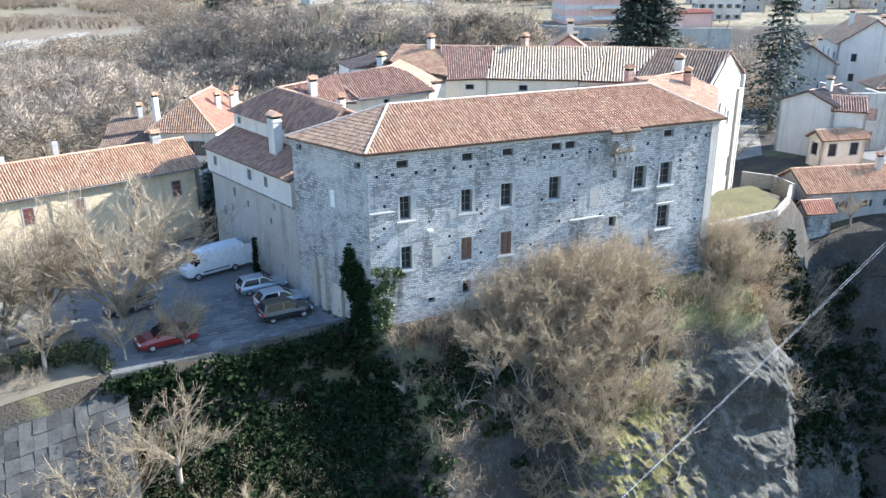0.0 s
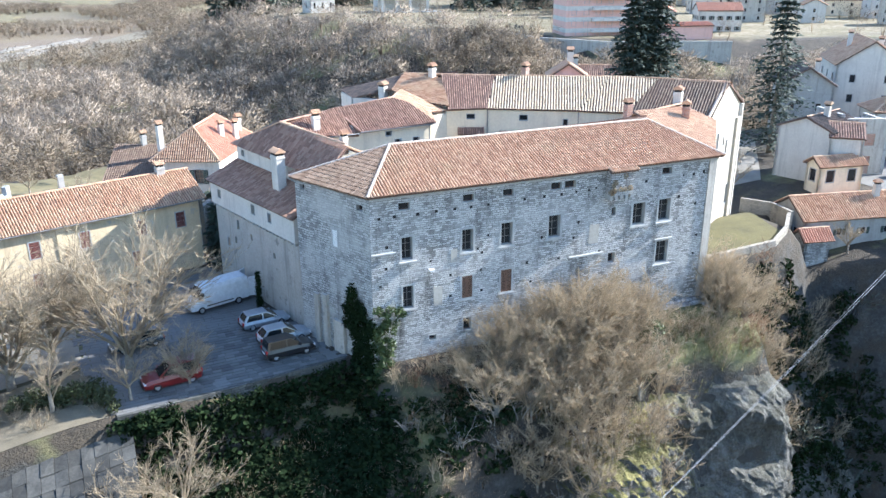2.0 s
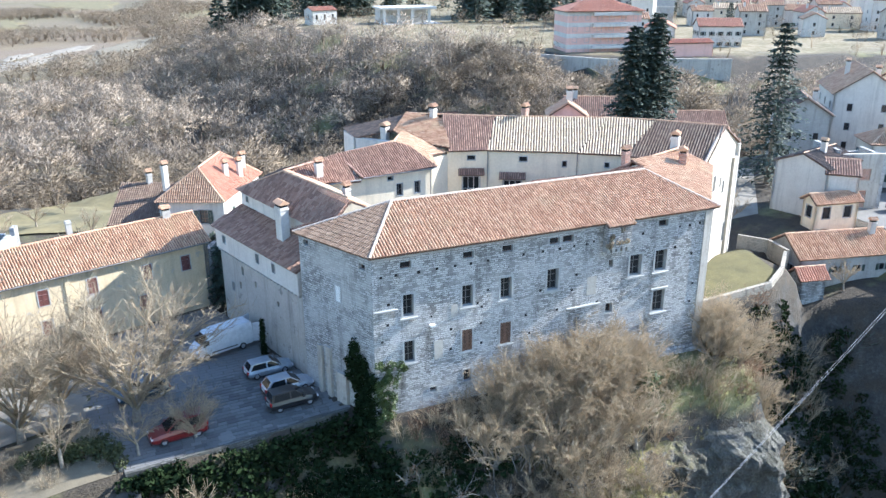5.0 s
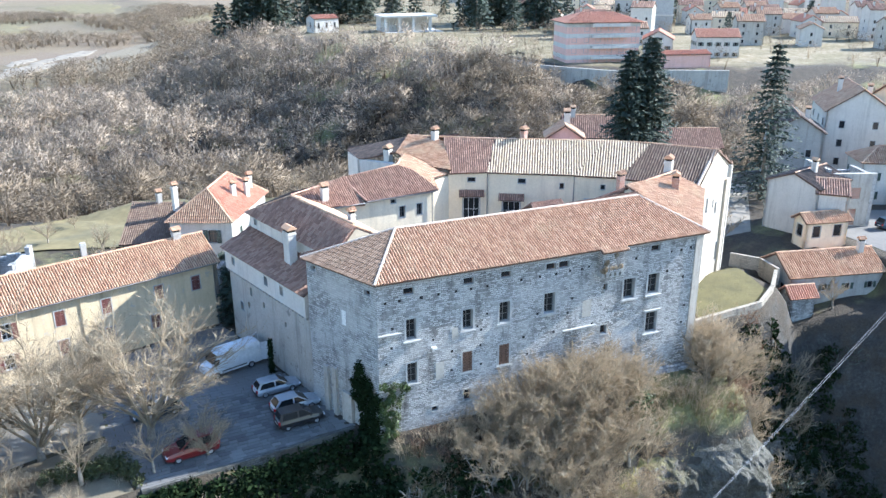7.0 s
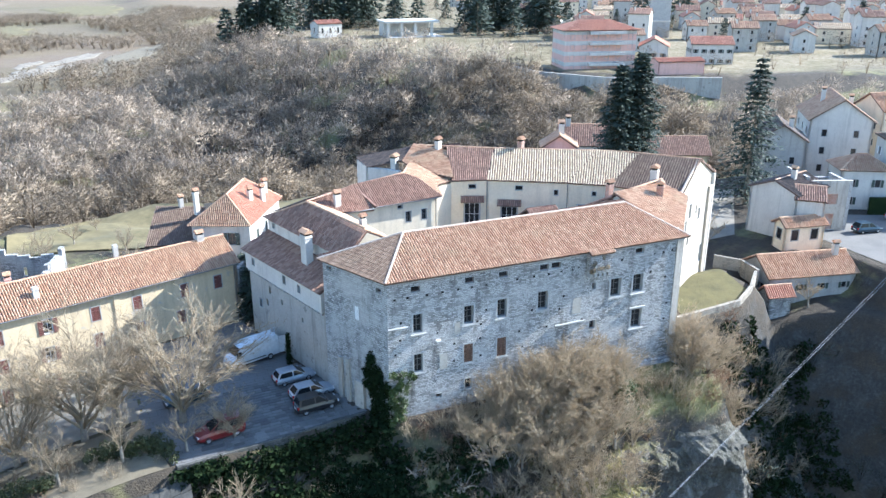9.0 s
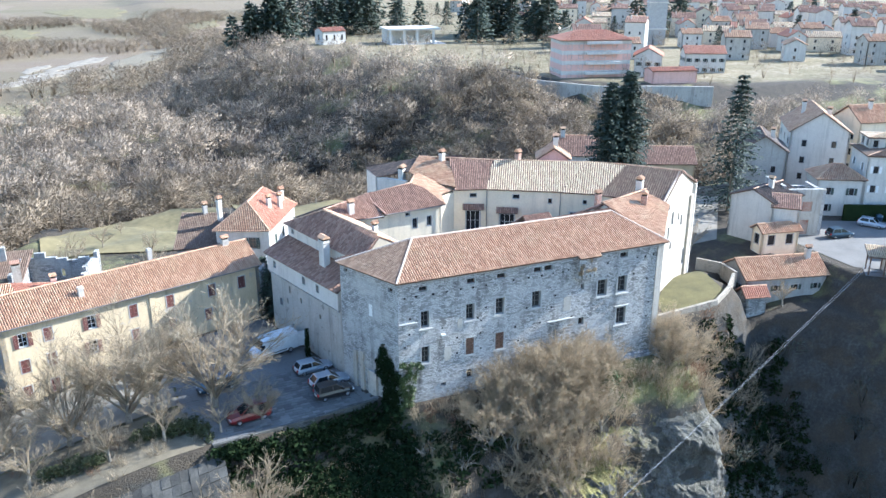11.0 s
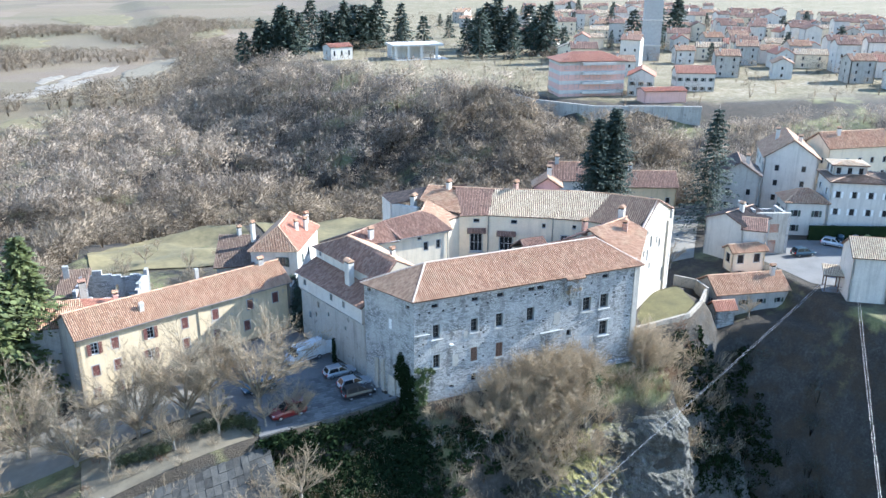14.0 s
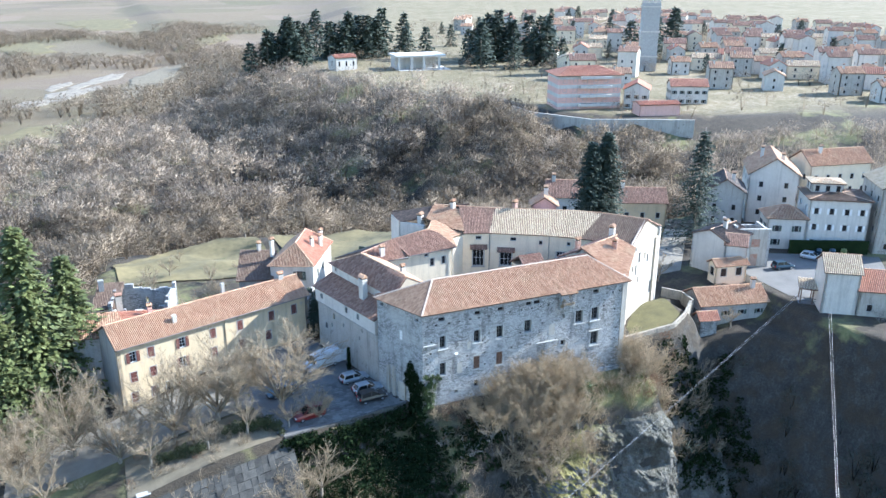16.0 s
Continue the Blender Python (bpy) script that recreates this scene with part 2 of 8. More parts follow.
M["glass"] = plain("dark_window_glass", (0.012, 0.013, 0.015), (0.03, 0.032, 0.036), 0.8, 0.12, 0.02)
M["wood"] = plain("brown_painted_wood", (0.1, 0.055, 0.035), (0.17, 0.1, 0.065), 4.0, 0.6)
M["grey_wood"] = plain("weathered_grey_wood", (0.1, 0.095, 0.09), (0.18, 0.17, 0.155), 4.0, 0.7)
M["shutter"] = plain("dark_red_shutter_paint", (0.12, 0.048, 0.04), (0.19, 0.078, 0.064), 3.0, 0.55)
M["green_wood"] = plain("dark_green_shutter_paint", (0.03, 0.05, 0.04), (0.06, 0.08, 0.065), 3.0, 0.55)
M["white_paint"] = plain("white_joinery_paint", (0.7, 0.69, 0.66), (0.8, 0.79, 0.76), 3.0, 0.5)
# near-black colour that stands for the shade inside holes and openings
M["black_gap"] = plain("painted_hollow_shade", (0.012, 0.011, 0.01), (0.022, 0.02, 0.018), 2.0, 0.95)
M["plastic_dark"] = plain("black_painted_iron", (0.02, 0.02, 0.022), (0.05, 0.05, 0.052), 4.0, 0.6)
M["metal"] = plain("zinc_gutter", (0.2, 0.19, 0.18), (0.32, 0.31, 0.29), 3.0, 0.5, 0.1, 0.6)
M["brick"] = masonry("chimney_brick", ((0.3, 0.12, 0.08), (0.42, 0.19, 0.12), (0.5, 0.27, 0.19)), (0.4, 0.36, 0.31), (0.5, 0.4, 0.33), 0.25, 0.075, 0.012, 0.4)
M["bark"] = plain("mottled_grey_bark", (0.15, 0.125, 0.095), (0.38, 0.33, 0.26), 5.0, 0.9, 0.5)
M["twig"] = plain("dry_brown_twigs", (0.34, 0.265, 0.165), (0.66, 0.54, 0.365), 0.5, 0.9, 0.2, 0.0, 0.5)
M["twig_grey"] = plain("pale_grey_twigs", (0.33, 0.265, 0.175), (0.58, 0.475, 0.325), 0.6, 0.9, 0.2, 0.0, 0.45)
def lit_through(mat, share):
    """Lets sunlight pass on through masses of thin twigs."""
    t = mat.node_tree
    b = t.nodes["Principled BSDF"]
    tr, mx = t.nodes.new("ShaderNodeBsdfTranslucent"), t.nodes.new("ShaderNodeMixShader")
    mx.inputs[0].default_value = share
    t.links.new(b.inputs["Base Color"].links[0].from_socket, tr.inputs["Color"])
    t.links.new(b.outputs[0], mx.inputs[1])
    t.links.new(tr.outputs[0], mx.inputs[2])
    t.links.new(mx.outputs[0], t.nodes["Material Output"].inputs["Surface"])


M["twig_red"] = plain("russet_twigs", (0.22, 0.125, 0.075), (0.42, 0.26, 0.16), 0.5, 0.9, 0.2, 0.0, 0.55)
M["twig_dead"] = plain("dead_grey_stems", (0.22, 0.2, 0.17), (0.46, 0.43, 0.38), 0.8, 0.9, 0.2, 0.0, 0.5)
for key in ("twig", "twig_grey", "twig_red"):
    lit_through(M[key], 0.35)


def woodland(name, low, mid, high):
    """Masses of thin bare twigs; tone changes from tree to tree."""
    k = Nodes(name)
    p = k.coords()
    col = k.ramp(k.mix(0.6, k.noise(p, 0.03), k.noise(p, 0.16, 3.0)), [(0.34, low), (0.5, mid), (0.64, high)])
    col = k.mix(1.0, col, k.ramp(k.n("NewGeometry").outputs["Random Per Island"], [(0.0, (0.72, 0.72, 0.72)), (1.0, (1.0, 1.0, 1.0))]), "MULTIPLY")
    mat = k.done(col, 1.0)
    k.b.inputs["Specular IOR Level"].default_value = 0.0
    tr = k.n("BsdfTranslucent")
    k.link(col, tr.inputs["Color"])
    mx = k.n("MixShader", Fac=0.3)
    k.link(k.b.outputs[0], mx.inputs[1])
    k.link(tr.outputs[0], mx.inputs[2])
    k.link(mx.outputs[0], k.t.nodes["Material Output"].inputs["Surface"])
    return mat


M["wood_far"] = woodland("bare_woodland_twigs", (0.15, 0.125, 0.098), (0.28, 0.23, 0.17), (0.43, 0.35, 0.25))
# paler than wood_far: distance haze is put into the twig colour
M["wood_hill"] = woodland("haze_paled_woodland_twigs", (0.24, 0.202, 0.168), (0.41, 0.345, 0.27), (0.56, 0.462, 0.345))
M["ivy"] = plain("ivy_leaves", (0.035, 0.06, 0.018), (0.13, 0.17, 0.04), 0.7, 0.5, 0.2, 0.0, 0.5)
# near-black copy of ivy: the shade on it is put into the leaf colour
M["ivy_dark"] = plain("shade_tinted_ivy_leaves", (0.012, 0.021, 0.01), (0.031, 0.047, 0.018), 0.7, 0.95, 0.2, 0.0, 0.5)
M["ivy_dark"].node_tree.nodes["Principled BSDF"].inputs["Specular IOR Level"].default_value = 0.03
M["needle"] = plain("spruce_needles", (0.032, 0.05, 0.036), (0.085, 0.11, 0.07), 0.5, 0.8, 0.2, 0.0, 0.5)
# brighter, yellower needles: sunlight on the cedars put into the colour
M["needle_lit"] = plain("sun_tinted_cedar_needles", (0.075, 0.1, 0.03), (0.2, 0.22, 0.065), 0.5, 0.7, 0.2, 0.0, 0.5)

# ---- ground ----
EDGE = [(-160, -30), (-60, -4), (-37, -2.5), (-18.9, -0.2), (-1.5, 2.1), (0.5, -0.8), (31, -1.4), (34.8, 3.2), (46, 4.6), (51.5, 8.0), (56, 7.0), (63, 3),
        (70, -9), (73, -18), (110, -45), (400, -60), (3000, -60), (3000, 3000), (900, 3000), (330, 1100), (150, 560), (48, 338), (60, 290), (90, 215), (111, 180),
        (108.5, 158), (119.5, 142.6), (136, 135.6), (150, 128.5), (184, 124), (250, 92), (200, 62), (110, 50), (80, 52), (62, 40), (52, 34), (40, 37), (20, 44), (8, 52), (-14, 57), (-34, 57), (-60, 46), (-160, 40)]


def smooth(a, b, t):
    t = np.clip((t - a) / (b - a), 0, 1)
    return t * t * (3 - 2 * t)


def waves(x, y, s):
    """Cheap rolling unevenness."""
    return (np.sin(x / s + 1.3 * np.sin(y / s * 0.7)) + np.sin(y / s * 1.1 + 1.7 * np.sin(x / s * 0.6 + 2)) + 0.6 * np.sin((x + y) / s * 2.3) + 0.5 * np.sin((x - y) / s * 3.1 + 1)) / 3


def outside(x, y):
    """Distance from the plateau, 0 on it."""
    best = np.full(x.shape, 1e9)
    inside = np.zeros(x.shape, bool)
    for (ax, ay), (bx, by) in zip(EDGE, EDGE[1:] + EDGE[:1]):
        ex, ey = bx - ax, by - ay
        t = np.clip(((x - ax) * ex + (y - ay) * ey) / (ex * ex + ey * ey), 0, 1)
        best = np.minimum(best, np.hypot(x - ax - t * ex, y - ay - t * ey))
        cross = (ay > y) != (by > y)
        inside ^= cross & (x < ex * (y - ay) / (ey if ey else 1e-9) + ax)
    return np.where(inside, 0.0, best)


def ground_at(x, y):
    x, y = np.asarray(x, float), np.asarray(y, float)
    d = outside(x, y)
    level = 2.4 * smooth(50, 66, x) * smooth(120, 20, y) + 7.0 * smooth(60, 130, y) * smooth(20, 80, x) - 4.6 * smooth(-20, -52, x) * smooth(60, 30, y)
    level = level + 1.6 * smooth(32.5, 35, x) * smooth(55, 52, x) * smooth(20, 14, y)
    level = level - 4.2 * smooth(51.5, 54, x) * smooth(69.5, 67, x) * smooth(15.5, 13.5, y)
    level = level - 2.0 * smooth(300, 1200, np.hypot(x, y))
    front = smooth(14, 4, y) * smooth(-70, -30, x) + smooth(14, 4, y) * smooth(-30, -70, x) * 0.4
    front = np.maximum(front, smooth(45, 20, y) * smooth(30, 60, x) * (y < 30))
    ledge = smooth(-2, 3, x) * smooth(41, 36, x)
    lip = 7.0 + 2.0 * np.sin((x + 3.4) * 0.31 + 0.6) * smooth(22.6, 16.6, x) + 1.0 * smooth(10.6, 16.6, x) - 4.5 * smooth(19.1, 22.6, x) + 2.0 * smooth(27.0, 35, x)
    drop = 0.75 * np.minimum(d, lip) + (3.2 - 1.9 * smooth(10.6, 13.6, x) * smooth(21.6, 18.1, x)) * np.maximum(d - lip, 0) ** 1.02
    side = 4.4 * smooth(0.0, 1.2, d) + 0.62 * d
    f = ledge * drop + (1 - ledge) * np.where(x < 15, side, 2.2 * d)
    f = f + 2.6 * smooth(0.0, 1.0, d) * smooth(33.5, 35.5, x) * smooth(58, 53, x) * (1 - ledge)
    f = np.minimum(f, 62)
    fade = smooth(420, 200, np.hypot(x, y))
    near_castle = smooth(-50, -36, x) * smooth(62, 46, x) * smooth(150, 110, y)
    town_side = smooth(110, 150, y) * smooth(430, 350, y) * smooth(-60, -10, x)
    slope = 0.33 * d * (1 - near_castle) * (1 - town_side) + near_castle * (0.1 * np.minimum(d, 36) + 0.5 * np.maximum(d - 36, 0)) + town_side * (1 - near_castle) * 0.45 * d
    slope = slope + 5.0 * smooth(0.0, 1.6, d) * smooth(100, 106, x) * smooth(200, 186, x) * smooth(112, 120, y) * smooth(190, 182, y)
    back = np.minimum(slope, 25 + 7 * fade * waves(x, y, 34))
    z = level - front * f - (1 - front) * back
    rough = np.clip(d / 12, 0, 1) * smooth(200, 90, np.hypot(x, y))
    z = z + rough * (1.4 * waves(x, y, 9) + 0.5 * waves(x + 7, y, 3.1)) * np.where(front > 0.5, 1.0, 1.2)
    z = z + front * np.clip(d / 5, 0, 1) * 0.35 * waves(x, y, 1.2)
    far = smooth(250, 900, np.hypot(x, y)) * (d > 0)
    z = z + far * 2.5 * waves(x, y, 240) + smooth(1500, 3500, np.hypot(x, y)) * 30 * (0.6 + waves(x, y, 900))
    return z


def spread(lo, hi, step, end, grow=1.16):
    mid = np.arange(lo, hi + step, step)
    out, s, a = [], step, mid[-1]
    while a < end:
        s *= grow
        a += s
        out.append(a)
    left, s, a = [], step, lo
    while a > -end:
        s *= grow
        a -= s
        left.append(a)
    return np.array(left[::-1] + list(mid) + out)


gx, gy = spread(-62, 78, 0.9, 3800), spread(-32, 62, 0.9, 3800)
GX, GY = np.meshgrid(gx, gy)
GZ = ground_at(GX, GY)
nx, ny = len(gx), len(gy)
gv = np.stack([GX.ravel(), GY.ravel(), GZ.ravel()], 1)
ii = (np.arange(ny - 1)[:, None] * nx + np.arange(nx - 1)[None, :]).ravel()
gf = np.stack([ii, ii + 1, ii + nx + 1, ii + nx], 1)


def ground_material():
    """Leaf litter and winter grass, bare rock where it is steep, patchwork fields far off."""
    k = Nodes("winter_ground")
    p = k.coords()
    geo = k.n("NewGeometry")
    nz = k.n("SeparateXYZ")
    k.link(geo.outputs["Normal"], nz.inputs[0])
    pos = k.n("SeparateXYZ")
    k.link(p, pos.inputs[0])
    big, mid, fine = k.noise(p, 0.05, 5.0, 0.65), k.noise(p, 0.5, 5.0, 0.65), k.noise(p, 5.0)
    # litter darkened: deep shade under scrub and ivy is put into it
    litter = k.ramp(k.mix(0.5, mid, fine), [(0.3, (0.022, 0.019, 0.013)), (0.55, (0.055, 0.043, 0.028)), (0.78, (0.12, 0.092, 0.06))])
    grass = k.ramp(k.mix(0.5, mid, fine), [(0.3, (0.1, 0.105, 0.035)), (0.7, (0.22, 0.2, 0.085))])
    col = k.mix(k.ramp(big, [(0.53, (0, 0, 0)), (0.62, (1, 1, 1))]), litter, grass)
    vor = k.n("TexVoronoi", Scale=0.0075)
    k.link(p, vor.inputs["Vector"])
    sep = k.n("SeparateColor")
    k.link(vor.outputs["Color"], sep.inputs[0])
    fields = k.ramp(sep.outputs[0], [(0.0, (0.16, 0.14, 0.06)), (0.3, (0.26, 0.19, 0.11)), (0.5, (0.18, 0.145, 0.075)), (0.75, (0.3, 0.22, 0.14)), (1.0, (0.16, 0.12, 0.075))])
    fields = k.mix(0.35, fields, litter)
    far = k.math("MULTIPLY", k.ramp(k.math("MULTIPLY", pos.outputs[1], 0.001), [(0.24, (0, 0, 0)), (0.36, (1, 1, 1))]), 0.85)
    col = k.mix(far, col, fields)
    town = k.math("MULTIPLY", k.ramp(k.math("MULTIPLY", pos.outputs[1], 0.001), [(0.115, (0, 0, 0)), (0.14, (1, 1, 1))]), k.ramp(nz.outputs[2], [(0.985, (0, 0, 0)), (0.998, (1, 1, 1))]))
    town = k.math("MULTIPLY", town, k.ramp(k.math("ADD", k.math("MULTIPLY", pos.outputs[2], 0.1), 0.5), [(0.45, (0, 0, 0)), (0.6, (1, 1, 1))]))
    gardens = k.ramp(k.mix(0.5, k.noise(p, 0.07, 5.0, 0.7), k.noise(p, 0.6)), [(0.36, (0.085, 0.075, 0.028)), (0.5, (0.175, 0.14, 0.07)), (0.66, (0.29, 0.24, 0.165))])
    col = k.mix(town, col, gardens)
    # limestone with dark clefts and moss, darkened for the shade below the spur
    st = k.n("Mapping")
    st.inputs["Scale"].default_value = (1, 1, 0.45)
    k.link(p, st.inputs[0])
    rock = k.ramp(k.mix(0.5, k.noise(st.outputs[0], 0.55, 7.0, 0.75), k.noise(p, 3.0, 6.0, 0.7)), [(0.34, (0.016, 0.016, 0.014)), (0.5, (0.045, 0.043, 0.038)), (0.72, (0.11, 0.105, 0.095))])
    moss = k.ramp(k.noise(p, 0.28, 5.0, 0.65), [(0.46, (0, 0, 0)), (0.58, (1, 1, 1))])
    rock = k.mix(k.math("MULTIPLY", moss, 0.85), rock, litter)
    steep = k.ramp(k.math("ADD", nz.outputs[2], k.math("MULTIPLY", k.math("SUBTRACT", mid, 0.5), 0.5)), [(0.42, (1, 1, 1)), (0.66, (0, 0, 0))])
    col = k.mix(steep, col, rock)
    k.bump(k.mix(0.5, k.noise(p, 1.2, 8.0, 0.7), fine), 0.9, 0.3)
    return k.done(col, 0.95)


M["ground"] = ground_material()
me = finish("ground", gv.tolist(), gf.tolist(), [M["ground"]], None, True)
tagged(new("ground", me), "winter ground of leaf litter, dry grass and limestone", "ground", kind="structure")

# ---- building helpers ----
def wall_panel(mb, a, b, z0, z1, thick=0.6, holes=(), depth=0.35, slot=0):
    """Upright slab from a to b, outer face on the right-hand side of a to b; holes: (u0, z0, u1, z1) along it, cut right through."""
    a, b = Vector((a[0], a[1], 0)), Vector((b[0], b[1], 0))
    length = (b - a).length
    d = (b - a) / length
    n = Vector((-d.y, d.x, 0))
    us = sorted({0.0, length, *(min(max(v, 0), length) for h in holes for v in (h[0], h[2]))})
    zs = sorted({z0, z1, *(min(max(v, z0), z1) for h in holes for v in (h[1], h[3]))})

    def at(u, z, back):
        q = a + d * u + n * (thick if back else 0)
        return (q.x, q.y, z)

    def solid(i, j):
        if not (0 <= i < len(us) - 1 and 0 <= j < len(zs) - 1):
            return False
        u, z = (us[i] + us[i + 1]) / 2, (zs[j] + zs[j + 1]) / 2
        return not any(h[0] < u < h[2] and h[1] < z < h[3] for h in holes)

    for i in range(len(us) - 1):
        for j in range(len(zs) - 1):
            if not solid(i, j):
                continue
            u0, u1, w0, w1 = us[i], us[i + 1], zs[j], zs[j + 1]
            mb.quad(at(u0, w0, 0), at(u1, w0, 0), at(u1, w1, 0), at(u0, w1, 0), slot)
            mb.quad(at(u1, w0, 1), at(u0, w0, 1), at(u0, w1, 1), at(u1, w1, 1), slot)
            if not solid(i - 1, j):
                mb.quad(at(u0, w0, 1), at(u0, w0, 0), at(u0, w1, 0), at(u0, w1, 1), slot)
            if not solid(i + 1, j):
                mb.quad(at(u1, w0, 0), at(u1, w0, 1), at(u1, w1, 1), at(u1, w1, 0), slot)
            if not solid(i, j - 1):
                mb.quad(at(u0, w0, 1), at(u1, w0, 1), at(u1, w0, 0), at(u0, w0, 0), slot)
            if not solid(i, j + 1):
                mb.quad(at(u0, w1, 0), at(u1, w1, 0), at(u1, w1, 1), at(u0, w1, 1), slot)


def frame_of(a, b):
    """Matrix whose x runs along the wall, y into it and z up, from a."""
    a, b = Vector((a[0], a[1], 0)), Vector((b[0], b[1], 0))
    d = (b - a).normalized()
    n = Vector((-d.y, d.x, 0))
    m = Matrix.Identity(4)
    m.col[0][:3], m.col[1][:3], m.col[2][:3], m.col[3][:3] = d, n, (0, 0, 1), a
    return m


def window(parent, m, h, surround=0.14, mats=None, sill=0.0, bars=(1, 1), shutters=None, name="window", open_=0.0, recess=0.28, hood=0.0):
    """A window in the opening h of the wall frame m: stone surround, joinery, glass, sill, shutters."""
    u0, z0, u1, z1 = h
    frame_mat = (mats or {}).get("frame", M["wood"])
    stone = (mats or {}).get("stone", M["trim"])
    sr = Mesh()
    s = surround
    if s > 0:
        sr.box(u0 - s, -0.035, z0 - s * 0.6, u0 + 0.003, recess, z1 + s, m)
        sr.box(u1 - 0.003, -0.035, z0 - s * 0.6, u1 + s, recess, z1 + s, m)
        sr.box(u0, -0.035, z1 - 0.003, u1, recess, z1 + s, m)
        sr.box(u0, -0.035, z0 - s * 0.6, u1, recess, z0 + 0.003, m)
    else:
        sr.box(u0, recess + 0.09, z0, u1, recess + 0.12, z1, m)
    win = part(name, sr, stone if s > 0 else M["black_gap"], parent)
    fr = Mesh()
    t = 0.06
    for x0, x1 in ((u0, u0 + t), (u1 - t, u1)):
        fr.box(x0 + 0.002, recess, z0 + 0.002, x1 - 0.002, recess + 0.06, z1 - 0.002, m)
    for w0, w1 in ((z0, z0 + t), (z1 - t, z1)):
        fr.box(u0 + t, recess, w0 + 0.002, u1 - t, recess + 0.06, w1 - 0.002, m)
    for i in range(1, bars[0] + 1):
        c = u0 + (u1 - u0) * i / (bars[0] + 1)
        fr.box(c - 0.025, recess + 0.004, z0 + t, c + 0.025, recess + 0.055, z1 - t, m)
    for j in range(1, bars[1] + 1):
        c = z0 + (z1 - z0) * j / (bars[1] + 1)
        fr.box(u0 + t, recess + 0.008, c - 0.02, u1 - t, recess + 0.05, c + 0.02, m)
    part("window_frame", fr, frame_mat, win)
    gl = Mesh()
    gl.box(u0 + t * 0.5, recess + 0.025, z0 + t * 0.5, u1 - t * 0.5, recess + 0.035, z1 - t * 0.5, m)
    part("pane", gl, M["glass"], win)
    if sill:
        si = Mesh()
        si.box(u0 - 0.28, -sill, z0 - s * 0.6 - 0.13, u1 + 0.28, 0.1, z0 - s * 0.6 - 0.004, m)
        part("sill", si, stone, win)
    if hood:
        si = Mesh()
        si.box(u0 - 0.3, -hood, z1 + s + 0.004, u1 + 0.3, 0.05, z1 + s + 0.13, m)
        part("hood_mould", si, stone, win)
    if shutters:
        w = (u1 - u0) / 2
        for side in (-1, 1):
            sh = Mesh()
            if open_:
                x0, x1 = (u0 - w - 0.03, u0 - 0.03) if side < 0 else (u1 + 0.03, u1 + w + 0.03)
                y0 = -0.1
            else:
                x0, x1 = (u0 + 0.01, u0 + w - 0.008) if side < 0 else (u0 + w + 0.008, u1 - 0.01)
                y0 = -0.015
            sh.box(x0, y0, z0 + 0.01, x0 + 0.08, y0 + 0.05, z1 - 0.01, m)
            sh.box(x1 - 0.08, y0, z0 + 0.01, x1, y0 + 0.05, z1 - 0.01, m)
            for w0 in (z0 + 0.01, (z0 + z1) / 2 - 0.04, z1 - 0.09):
                sh.box(x0 + 0.08, y0, w0, x1 - 0.08, y0 + 0.05, w0 + 0.08, m)
            n = max(3, int((z1 - z0) / 0.14))
            for i in range(n):
                c = z0 + 0.05 + (z1 - z0 - 0.1) * (i + 0.5) / n
                sh.box(x0 + 0.08, y0 + 0.012, c - 0.05, x1 - 0.08, y0 + 0.032, c + 0.045, m)
            part("shutter", sh, shutters, win)
    return win


def tiles_on(mb, pts, pitch=0.25, course=0.45, r=0.095, rng=None, jitter=0.012):
    """Barrel tiles laid up a roof plane; the first two points are the eaves."""
    rng = rng or random.Random(5)
    p = [Vector(q) for q in pts]
    u = (p[1] - p[0]).normalized()
    nn = Vector((0, 0, 0))
    for i in range(1, len(p) - 1):
        nn += (p[i] - p[0]).cross(p[i + 1] - p[0])
    nn.normalize()
    if nn.z < 0:
        nn = -nn
    u = (u - nn * u.dot(nn)).normalized()
    v = nn.cross(u)
    if v.z < 0:
        v = -v
    q = [((c - p[0]).dot(u), (c - p[0]).dot(v)) for c in p]
    lo, hi = min(a for a, _ in q), max(a for a, _ in q)
    cols = int((hi - lo) / pitch)
    prof = [(-r, -0.03), (-r * 0.72, r * 0.75), (0, r * 1.12), (r * 0.72, r * 0.75), (r, -0.03)]
    for i in range(cols + 1):
        c = lo + (i + 0.5) * pitch
        cut = []
        for (ax, ay), (bx, by) in zip(q, q[1:] + q[:1]):
            if (ax <= c) != (bx <= c):
                cut.append(ay + (by - ay) * (c - ax) / (bx - ax))
        if len(cut) < 2:
            continue
        v0, v1 = min(cut) - 0.06, max(cut)
        s = v0 - rng.random() * 0.05
        while s < v1 - 0.08:
            e = min(s + course + 0.05, v1)
            base = p[0] + u * (c + rng.uniform(-jitter, jitter)) + nn * (0.045 + rng.uniform(0, jitter))
            tw = rng.uniform(-0.015, 0.015)
            vs = []
            for sv, lift, k in ((s, 0.03, 1.0), (e, 0.0, 0.86)):
                for px, ph in prof:
                    vs.append(base + u * (px * k + (tw if sv == e else 0)) + v * sv + nn * (ph * k + lift))
            mb.add(vs, [(j, j + 1, j + 6, j + 5) for j in range(4)])
            s += course


